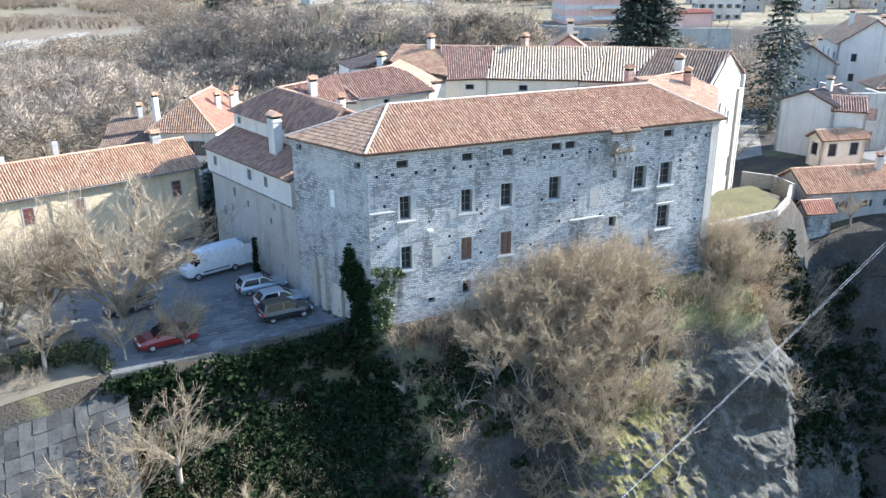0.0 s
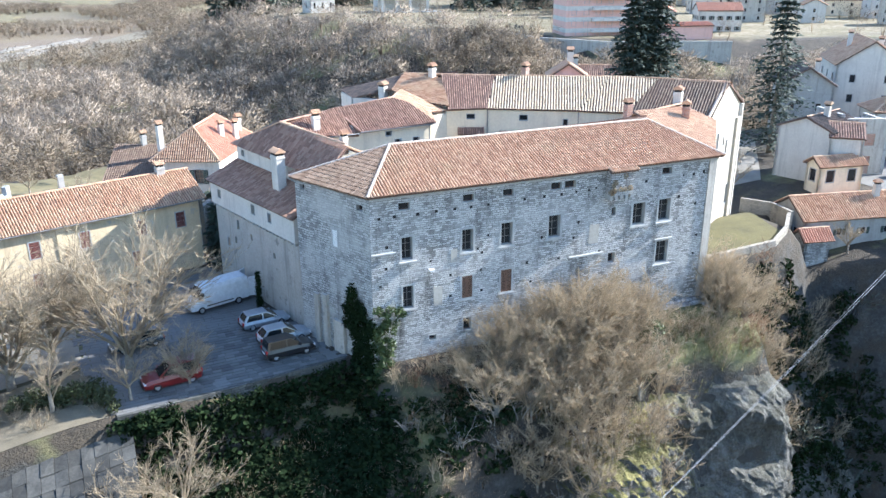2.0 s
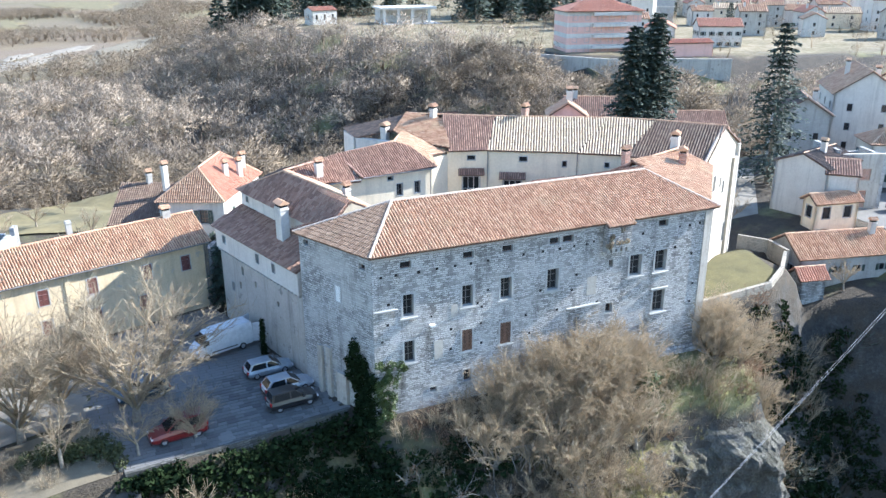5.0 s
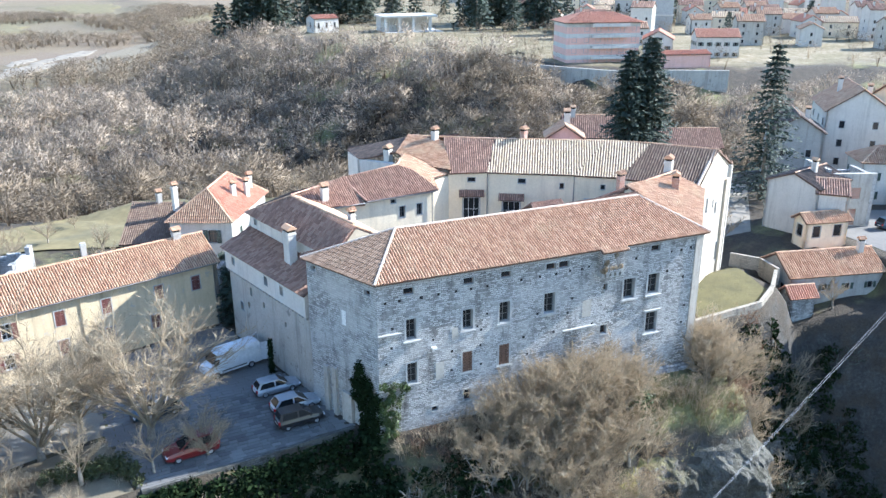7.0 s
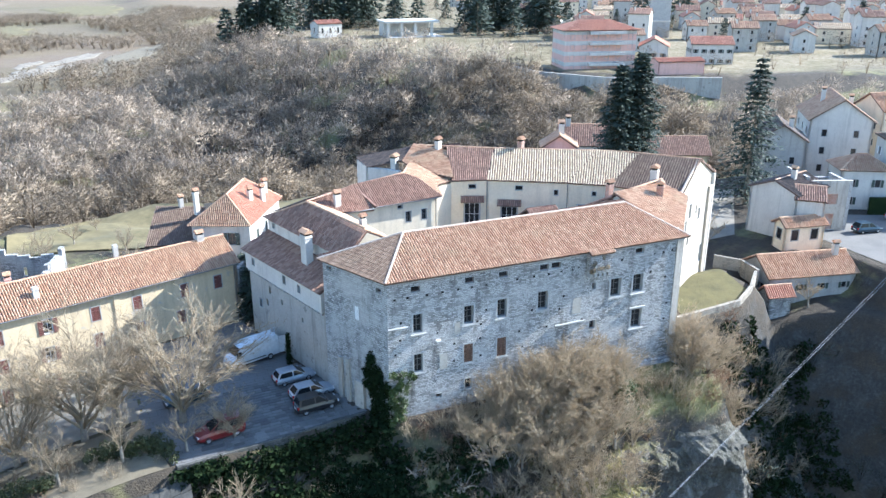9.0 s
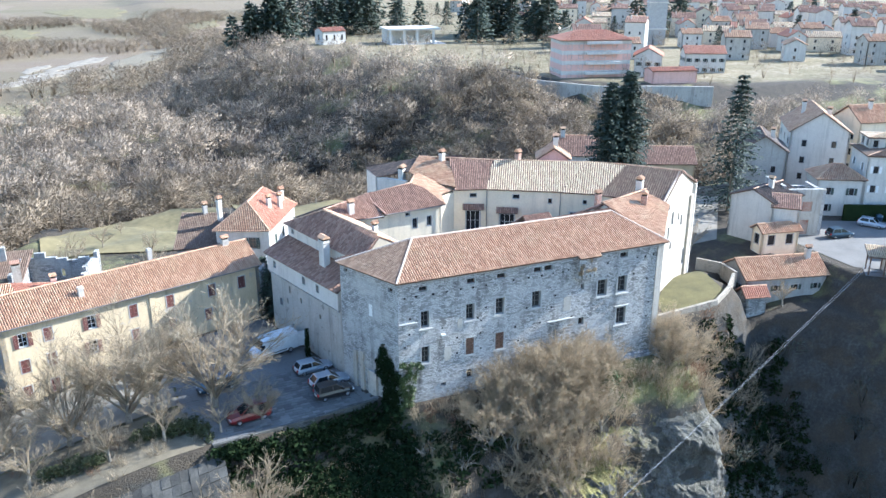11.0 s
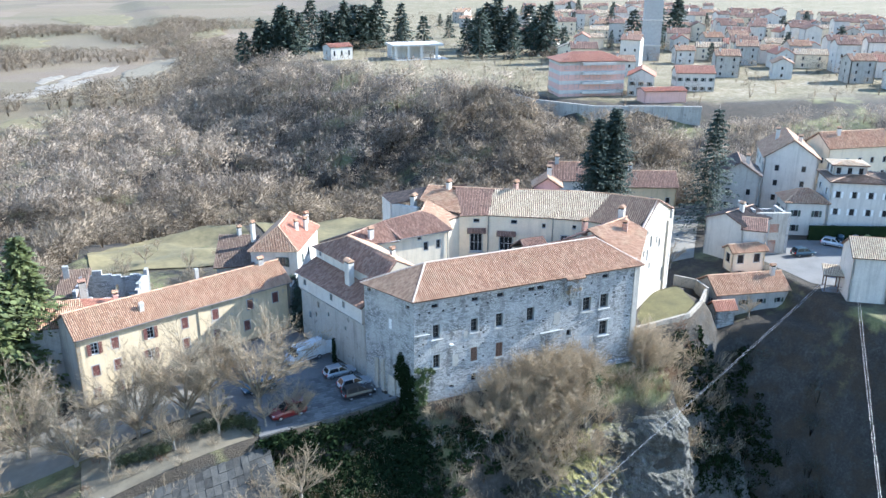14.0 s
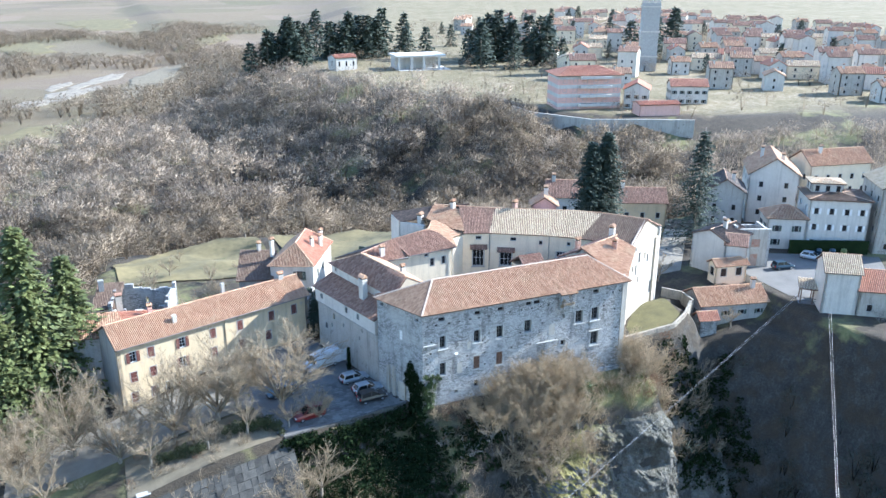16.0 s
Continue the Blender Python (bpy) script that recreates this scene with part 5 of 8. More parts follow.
house((33.4, 31.0, 8.0), -28, 4.2, 3.4, 8.7, 1.4, M["pink"], M["tile"], "pink stair turret with tiled roof", axis="y", rows=0, cols=1, name="turret", z0=-4, chims=((2.4, 1.8, 2.6),))
gallery = house((70.6, -1.0, 2.4), -35, 5.4, 6.4, 7.4, 2.0, M["white"], M["tile_pale"], "narrow white house with a dark balcony door", axis="x", rows=0, cols=0, side_cols=0, z0=-8)
mb = Mesh()
mb.box(1.9, -0.05, 1.6, 3.3, 0.02, 6.9)
part("balcony_door", mb, M["wood"], gallery)
mb = Mesh()
mb.box(1.1, -1.0, 3.6, 4.2, -0.005, 3.75)
balcony = part("balcony", mb, M["grey_wood"], gallery)
for k in range(13):
    mb = Mesh()
    mb.box(1.12 + k * 0.25, -0.98, 3.75, 1.16 + k * 0.25, -0.94, 4.75)
    part("baluster", mb, M["plastic_dark"], balcony)
mb = Mesh()
mb.box(1.1, -1.0, 4.75, 4.2, -0.92, 4.82)
part("handrail", mb, M["plastic_dark"], balcony)
house((75.1, -4.2, 2.4), -35, 7.5, 8.0, 4.6, 2.2, M["old_plaster"], M["tile_new"], "low tan house with orange tile roof", axis="x", rows=1, cols=2, z0=-8)
# zip-line hut on the brink
hut = thing("viewing_hut", (71.8, 2, 2.4), "open timber platform hut with tiled roof", "hut")
hm = pose(70.6, 3.4, 2.4, 0, 0, -41)
for x in (0.1, 2.0, 4.0):
    for y in (0.1, 2.6):
        mb = Mesh()
        mb.box(x - 0.08, y - 0.08, -4.0, x + 0.08, y + 0.08, 2.9, hm)
        part("post", mb, M["wood"], hut)
mb = Mesh()
mb.box(-0.2, -0.2, -0.1, 4.4, 3.0, 0.06, hm)
part("platform", mb, M["grey_wood"], hut)
mb = Mesh()
for z in (0.5, 0.95):
    mb.box(-0.1, -0.05, z, 4.3, 0.03, z + 0.08, hm)
part("railing", mb, M["grey_wood"], hut)
roof_plane(hut, [hm @ Vector(c) for c in ((-0.4, -0.5, 2.85), (4.6, -0.5, 2.85), (4.6, 3.2, 3.5), (-0.4, 3.2, 3.5))], M["tile_pale"], seed=71)

# ---- the town across the valley ----
red = thing("apartment_block", (135, 165, 6), "red and white banded apartment block with hipped roof", "apartment block")
ra0, ra1 = (119.5, 166.5), (143.0, 160.5)
rm = frame_of(ra0, ra1)
for k in range(4):
    for j, mt in ((0, M["pink"]), (1, M["white"])):
        mb = Mesh()
        z = 6.0 + k * 3.3 + j * 2.0
        mb.box(0, 0, z, 24, 14, z + (2.0 if j == 0 else 1.3), rm)
        part("storey_band", mb, mt, red)
    for c in range(6):
        pane_window(red, rm @ pose(0, -0.1, 0), (1.8 + c * 3.9, 6.7 + k * 3.3, 3.2 + c * 3.9, 8.2 + k * 3.3))
    mb = Mesh()
    mb.box(8.0, -1.6, 8.1 + k * 3.3, 20.0, -0.01, 9.0 + k * 3.3, rm)
    part("balcony", mb, M["white"], red)
q = [rm @ Vector(c) for c in ((-0.8, -0.8, 19.2), (24.8, -0.8, 19.2), (24.8, 14.8, 19.2), (-0.8, 14.8, 19.2), (7, 7, 22.0), (17, 7, 22.0))]
for f in ((0, 1, 5, 4), (1, 2, 5), (2, 3, 4, 5), (3, 0, 4)):
    roof_plane(red, [q[i] for i in f], M["tile_new"], pitch=0.5, course=0.8)
house((144.0, 160.0, 6.5), -38, 9.0, 12.0, 7.6, 2.4, M["white"], M["tile_new"], "white two-storey villa with orange roof", axis="y", rows=2, cols=3, side_cols=4, storey=3.3, pitch=0.5, course=0.8, shutters=M["green_wood"])
house((167.0, 162.0, 6.5), -28, 14.0, 9.0, 7.2, 2.2, M["white"], M["tile_new"], "white two-storey house with orange roof", rows=2, cols=5, side_cols=3, storey=3.3, pitch=0.5, course=0.8, shutters=M["green_wood"])
house((139.0, 143.0, 6.6), -14, 15.0, 7.0, 4.4, 0.8, M["pink"], M["tile_new"], "long low garage with red roof", rows=1, cols=0, side_cols=0, pitch=0.5, course=0.8)
rw = Mesh()
for a, b in (((106.5, 178.0), (106.8, 162.0)), ((106.8, 162.0), (118.6, 141.6)), ((118.6, 141.6), (135.4, 134.6)), ((135.4, 134.6), (150.0, 127.0))):
    wall_panel(rw, a, b, -24, 7.6, 0.8)
single("retaining_wall", rw, M["old_plaster"], "pale concrete retaining wall under the villas", "wall", kind="structure")
bel = thing("bell_tower", (221, 254, 6), "tall pale stone bell tower with belfry openings", "bell tower")
bm2 = pose(217.5, 251.5, 0, 0, 0, -30)
mb = Mesh()
mb.box(0, 0, 2, 8.4, 8.4, 40, bm2)
part("shaft", mb, M["trim"], bel)
for z in (14.0, 26.0, 38.0, 48.5):
    mb = Mesh()
    mb.box(-0.35, -0.35, z, 8.75, 8.75, z + 0.6, bm2)
    part("string_course", mb, M["white"], bel)
mb = Mesh()
for x0, x1 in ((0.2, 2.2), (3.4, 5.0), (6.2, 8.2)):
    for y0, y1 in ((0.2, 2.2), (6.2, 8.2)):
        mb.box(x0, y0, 40, x1, y1, 48.5, bm2)
part("belfry", mb, M["white"], bel)
mb = Mesh()
mb.add([bm2 @ Vector(c) for c in ((-0.4, -0.4, 49.1), (8.8, -0.4, 49.1), (8.8, 8.8, 49.1), (-0.4, 8.8, 49.1), (4.2, 4.2, 60))], [(0, 1, 4), (1, 2, 4), (2, 3, 4), (3, 0, 4), (3, 2, 1, 0)])
part("spire", mb, M["tile_brown"], bel)
# chapel and mortuary hall on the cemetery
chap = house((76.5, 311.0, 7.6), 10, 12.0, 9.0, 5.6, 1.4, M["white"], M["tile_new"], "small white chapel with arched windows", rows=1, cols=3, side_cols=1, win=(0.9, 2.4), base=1.4, pitch=0.6, course=1.0, name="chapel")
hall = thing("cemetery_hall", (118, 302, 7.4), "white flat-roofed hall with open portico", "hall")
hm2 = pose(105.7, 299.5, 0, 0, 0, -6)
for bx in ((0, 6, 7.0, 22, 16, 13.4), (-1, -1, 13.4, 25, 16.5, 14.3), (0, -3, 6.4, 27, 18, 7.2)):
    mb = Mesh()
    mb.box(*bx, hm2)
    part("wall" if bx[2] == 7.0 else "slab", mb, M["white"], hall)
for x in (0, 6.5, 13.0, 21.0):
    mb = Mesh()
    mb.box(x, -0.5, 7.2, x + 1.2, 0.7, 13.4, hm2)
    part("pillar", mb, M["white"], hall)

# repeated village houses
rng = random.Random(21)
protos = []
for i, (w, d, z, ri, ax, mt, tl) in enumerate(((9, 8, 6.4, 2.0, "x", "white", "tile"), (12, 9, 9.2, 2.4, "x", "cream", "tile_brown"), (8, 11, 6.8, 2.3, "y", "white", "tile_new"), (10, 9, 9.0, 2.1, "x", "old_plaster", "tile"), (14, 9, 6.2, 2.0, "x", "cream", "tile_pale"), (9, 9, 12.0, 2.0, "x", "white", "tile_brown"))):
    protos.append(house((0, 0, 0), 0, w, d, z, ri, M[mt], M[tl], ("white", "cream", "white", "tan", "cream", "tall white")[i] + " plastered town house with tiled gable roof", axis=ax, rows=3, cols=2, side_cols=1, pitch=0.8, course=1.4, group="town houses", chims=((2.0, 3.0, ri + 0.9),)))
spots = []
for k in range(4000):
    x, y = rng.uniform(120, 520), rng.uniform(75, 620)
    if y < 120 + (x - 120) * -0.12 or (x < 205 and y < 205) or x < 90 + y * 0.28 or (x < 240 and y < 165) or math.hypot(x - 222, y - 255) < 22:
        continue
    if outside(np.array([x]), np.array([y]))[0] > 0 or x > 140 + y * 0.95 + 110:
        continue
    gap = 11.5 if x > 190 + (y - 100) * 0.35 else 24
    if any((x - a) ** 2 + (y - b) ** 2 < gap * gap for a, b in spots):
        continue
    spots.append((x, y))
    if len(spots) >= 240:
        break
used = set()
for i, (x, y) in enumerate(spots):
    z = float(ground_at(np.array([x]), np.array([y]))[0])
    yaw = rng.choice((-32, -25, 58, 150, -40)) + rng.uniform(-8, 8)
    k = rng.randrange(6)
    if k in used:
        copy_thing(protos[k], pose(x, y, z, 0, 0, yaw))
    else:
        used.add(k)
        protos[k].matrix_basis = pose(x, y, z, 0, 0, yaw)
spots_town = list(spots)

# ---- square, walls, vehicles, cables ----
def sheet(name, pts, lift, mat, label, category, step=0.8):
    """A skin that follows the ground inside a convex outline."""
    xs, ys = [p[0] for p in pts], [p[1] for p in pts]
    nx_, ny_ = max(2, int((max(xs) - min(xs)) / step)), max(2, int((max(ys) - min(ys)) / step))
    bm = bmesh.new()
    bmesh.ops.create_grid(bm, x_segments=nx_, y_segments=ny_, size=0.5)
    for v in bm.verts:
        v.co.x = (min(xs) + max(xs)) / 2 + v.co.x * (max(xs) - min(xs))
        v.co.y = (min(ys) + max(ys)) / 2 + v.co.y * (max(ys) - min(ys))
    for a, b in zip(pts, pts[1:] + pts[:1]):
        n = Vector((b[1] - a[1], a[0] - b[0], 0)).normalized()
        bmesh.ops.bisect_plane(bm, geom=bm.verts[:] + bm.edges[:] + bm.faces[:], plane_co=(a[0], a[1], 0), plane_no=n, clear_outer=True)
    co = np.array([(v.co.x, v.co.y) for v in bm.verts])
    z = ground_at(co[:, 0], co[:, 1])
    for v, h in zip(bm.verts, z):
        v.co.z = h + lift
    mb = Mesh()
    bm.verts.index_update()
    mb.add([tuple(v.co) for v in bm.verts], [tuple(v.index for v in f.verts) for f in bm.faces])
    bm.free()
    return single(name, mb, mat, label, category, kind="structure", smooth=True)


def slab_material():
    k = Nodes("grey_paving_stone")
    p = k.coords()
    col = k.ramp(k.mix(0.45, k.n("ObjectInfo").outputs["Random"], k.mix(0.5, k.noise(p, 0.6), k.noise(p, 6.0))), [(0.2, (0.07, 0.069, 0.066)), (0.8, (0.165, 0.161, 0.153))])
    k.bump(k.noise(p, 18.0), 0.4, 0.02)
    return k.done(col, 0.7)


M["slab"] = slab_material()
M["joint"] = plain("earth_joint", (0.06, 0.058, 0.05), (0.11, 0.105, 0.09), 2.0)
M["gravel"] = plain("pale_gravel", (0.17, 0.15, 0.115), (0.29, 0.262, 0.212), 0.4, 0.95, 0.4)
M["asphalt"] = plain("worn_asphalt", (0.1, 0.096, 0.088), (0.17, 0.162, 0.148), 0.3, 0.9, 0.3)
M["lawn"] = plain("winter_lawn", (0.048, 0.045, 0.014), (0.14, 0.12, 0.04), 0.4, 0.95, 0.5)
M["meadow"] = plain("dry_meadow", (0.072, 0.062, 0.026), (0.215, 0.175, 0.08), 0.12, 0.95, 0.5, fine=0.9)
M["leaf_floor"] = plain("leaf_strewn_soil", (0.1, 0.085, 0.055), (0.24, 0.2, 0.13), 0.5, 0.95, 0.6)

PLAZA = [(-18.8, 0.2), (-1.7, 2.5), (-2.6, 4.0), (-8.0, 24.2), (-8.4, 27.8), (-22.0, 23.4), (-21.0, 8.0)]
sheet("square", [PLAZA[i] for i in (0, 1, 3, 4, 5)], 0.03, M["joint"], "earth joints of the paved square", "paving", 1.5)
sheet("yard", [(-21.0, 9.0), (-22.0, 23.2), (-37.6, 18.6), (-52.0, 15.0), (-52.0, 6.0), (-38.0, 7.5)], 0.05, M["gravel"], "pale gravel yard before the ochre house", "yard", 1.2)
sheet("verge", [(-19.4, 0.4), (-21.0, 8.6), (-38.0, 7.2), (-38.0, -2.2)], 0.06, M["leaf_floor"], "leaf-strewn verge under the trees", "verge", 1.0)
sheet("lawn", [(37.2, 4.6), (45.6, 5.6), (50.0, 8.6), (52.5, 17.0), (48.5, 18.0), (38.6, 8.2)], 0.06, M["lawn"], "small winter lawn below the gable", "lawn", 0.8)
sheet("car_park", [(71.5, 6.5), (77.5, 0.5), (92.0, 2.0), (103.0, 14.5), (90.0, 22.0), (82.0, 26.0), (72.0, 19.5)], 0.06, M["asphalt"], "pale worn car park", "car park", 2.0)
sheet("lane", [(58.0, 26.0), (62.5, 24.5), (80.0, 44.0), (76.0, 47.0)], 0.06, M["gravel"], "pale lane behind the castle", "lane", 1.5)
sheet("meadow", [(-36, 62), (-12, 59), (-4, 64), (-6, 93), (-22, 97), (-37, 82)], 0.25, M["meadow"], "dry grass meadow on the slope", "meadow", 2.0)
sheet("meadow", [(0, 60), (26, 58), (30, 82), (6, 92), (-3, 93)], 0.25, M["meadow"], "dry grass strip behind the castle", "meadow", 2.0)


def patch(name, c, rx, ry, yaw, lift, mat, label, category, seed, rings=9, n=40):
    """A skin on the ground with a ragged outline."""
    rr = random.Random(seed)
    ph = [rr.uniform(0, 6.28) for _ in range(4)]
    ca, sa = math.cos(radians(yaw)), math.sin(radians(yaw))
    xy = [c]
    for j in range(1, rings + 1):
        for i in range(n):
            t = math.tau * i / n
            r = j / rings * (1 + 0.22 * math.sin(2 * t + ph[0]) + 0.16 * math.sin(3 * t + ph[1]) + 0.12 * math.sin(7 * t + ph[2]) + 0.08 * math.sin(13 * t + ph[3]))
            px, py = rx * r * math.cos(t), ry * r * math.sin(t)
            xy.append((c[0] + px * ca - py * sa, c[1] + px * sa + py * ca))
    co = np.array(xy)
    z = ground_at(co[:, 0], co[:, 1]) + lift
    z[-n:] -= lift + 1.5
    mb = Mesh()
    mb.add([(x, y, h) for (x, y), h in zip(xy, z)], [(0, 1 + i, 1 + (i + 1) % n) for i in range(n)] + [(1 + j * n + i, 1 + (j + 1) * n + i, 1 + (j + 1) * n + (i + 1) % n, 1 + j * n + (i + 1) % n) for j in range(rings - 1) for i in range(n)])
    return single(name, mb, mat, label, category, kind="structure", smooth=True)


patch("meadow", (-62, 358), 24, 58, -18, 0.5, M["meadow"], "pale grass field in the valley", "field", 3)
patch("field", (4, 572), 17, 95, -17, 0.6, M["leaf_floor"], "ploughed brown field in the valley", "field", 5)
M["stony"] = plain("pale_stony_ground", (0.1, 0.085, 0.06), (0.36, 0.31, 0.235), 0.2, 0.95, 0.5, fine=0.9)
for i, q in enumerate([(-70, 482, 12, 26, -30), (-52, 520, 11, 38, -25), (-34, 585, 10, 48, -20), (-62, 560, 7, 24, -10)]):
    patch("quarry", q[:2], *q[2:], 0.2, M["stony"], "pale stony quarry ground", "quarry", 20 + i)
for i, q in enumerate([(-20, 1290, 55, 130, -8), (75, 830, 18, 110, -25), (-110, 900, 40, 80, 10), (-130, 620, 22, 60, 0)]):
    patch("field", q[:2], *q[2:], 0.9, M["meadow"], "pale green winter field far down the valley", "field", 40 + i)


def stone_wall(name, pts, z0, z1, thick, mat, label, cope=True, kind=""):
    ob = thing(name, (*pts[0][:2], 0), label, "wall", kind=kind)
    for a, b in zip(pts, pts[1:]):
        mb = Mesh()
        wall_panel(mb, a[:2], b[:2], z0, z1 if len(a) < 3 else a[2], thick)
        part("wall", mb, mat, ob)
        if cope:
            f = frame_of(a[:2], b[:2])
            length = (Vector(b[:2]) - Vector(a[:2])).length
            n = max(1, int(length / 0.9))
            cb = Mesh()
            top = z1 if len(a) < 3 else a[2]
            for i in range(n):
                cb.box(length * i / n + 0.01, -0.06, top + 0.002, length * (i + 1) / n - 0.01, thick + 0.06, top + 0.12, f)
            part("coping", cb, M["trim"], ob, kind="stuff")
    return ob


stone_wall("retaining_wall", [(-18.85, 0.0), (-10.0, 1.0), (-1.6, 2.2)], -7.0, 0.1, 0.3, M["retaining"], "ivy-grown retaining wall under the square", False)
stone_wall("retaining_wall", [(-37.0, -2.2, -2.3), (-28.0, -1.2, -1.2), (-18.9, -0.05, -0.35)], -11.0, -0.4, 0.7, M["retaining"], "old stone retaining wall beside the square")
stone_wall("terrace_wall", [(35.5, 3.9), (45.7, 4.9), (50.3, 7.8), (54.5, 11.5)], -3.0, 2.3, 0.4, M["tan_stone"], "stone terrace wall of the small lawn", False)
stone_wall("parapet", [(53.5, 18.5), (55.5, 15.5), (54.8, 11.8)], 0.0, 2.3, 0.35, M["tan_stone"], "low curved stone parapet by the path", False)
stone_wall("dark_wall", [(88.0, 23.0), (102.0, 16.4)], 1.0, 5.2, 0.6, M["ivy_dark"], "dark overgrown wall by the car park", False)
# stone-pitched bank below the wall
bank = Mesh()
rng = random.Random(14)
for i in range(26):
    for j in range(9):
        u, w = i / 26, j / 9
        x0, y0 = -40 + 22 * u, -3.1 + 2.7 * u
        zt = -3.4 + 2.4 * u
        n = []
        for du, dw in ((0.0, 0.0), (1 / 26.6, 0.0), (1 / 26.6, 1 / 9.3), (0.0, 1 / 9.3)):
            uu, ww = u + du, w + dw
            n.append((-40 + 22 * uu, -3.1 + 2.7 * uu - 9 * ww, -3.2 + 2.4 * uu - 5.2 * ww + rng.uniform(-0.08, 0.08)))
        bank.add(n + [(p[0], p[1], p[2] - 0.5) for p in n], [(3, 2, 1, 0), (0, 1, 5, 4), (1, 2, 6, 5), (2, 3, 7, 6), (3, 0, 4, 7)])
# rubble colour holds the shadow that lies across the bank
M["bank"] = plain("shade_darkened_rubble", (0.028, 0.027, 0.024), (0.12, 0.115, 0.1), 0.6, 0.95, 0.6, 0.0, 0.5, 6.0)
single("stone_bank", bank, M["bank"], "steep stone-pitched bank below the wall", "bank", kind="stuff")


def wheel(parent, m, r=0.3, w=0.2):
    q = m @ pose(0, 0, 0, 90, 0, 0)
    tb = Mesh()
    tb.lathe([(r * 0.62, -w / 2), (r * 0.9, -w / 2), (r, -w * 0.35), (r, w * 0.35), (r * 0.9, w / 2), (r * 0.62, w / 2)], q, 14)
    t = part("wheel", tb, M["rubber"], parent, smooth=True)
    rb = Mesh()
    rb.lathe([(0.001, -w * 0.42), (r * 0.2, -w * 0.46), (r * 0.55, -w * 0.34), (r * 0.63, -w * 0.45), (r * 0.63, w * 0.45), (r * 0.55, w * 0.34), (r * 0.2, w * 0.46), (0.001, w * 0.42)], q, 10)
    part("rim", rb, M["alloy"], t)


def paint(name, col, rough=0.3, metal=0.4):
    k = Nodes(name)
    p = k.coords()
    k.b.inputs["Coat Weight"].default_value = 0.5
    dark = tuple(c * 0.8 for c in col)
    return k.done(k.ramp(k.noise(p, 3.0), [(0.35, dark), (0.7, col)]), rough, metal)


M["rubber"] = plain("tyre_rubber", (0.015, 0.015, 0.015), (0.03, 0.03, 0.03), 6.0, 0.85)
M["alloy"] = plain("wheel_alloy", (0.4, 0.4, 0.4), (0.55, 0.55, 0.55), 6.0, 0.35, 0.1, 0.8)
M["car_glass"] = plain("tinted_car_glass", (0.01, 0.012, 0.014), (0.025, 0.028, 0.03), 1.0, 0.06, 0.0)
M["car_glass"].node_tree.nodes["Principled BSDF"].inputs["Specular IOR Level"].default_value = 0.25
M["lamp_red"] = plain("red_lamp_lens", (0.3, 0.02, 0.02), (0.4, 0.03, 0.03), 3.0, 0.2)
M["lamp_clear"] = plain("clear_lamp_lens", (0.6, 0.6, 0.6), (0.75, 0.75, 0.75), 3.0, 0.15)
M["plastic"] = plain("black_trim_plastic", (0.02, 0.02, 0.02), (0.045, 0.045, 0.045), 4.0, 0.6)


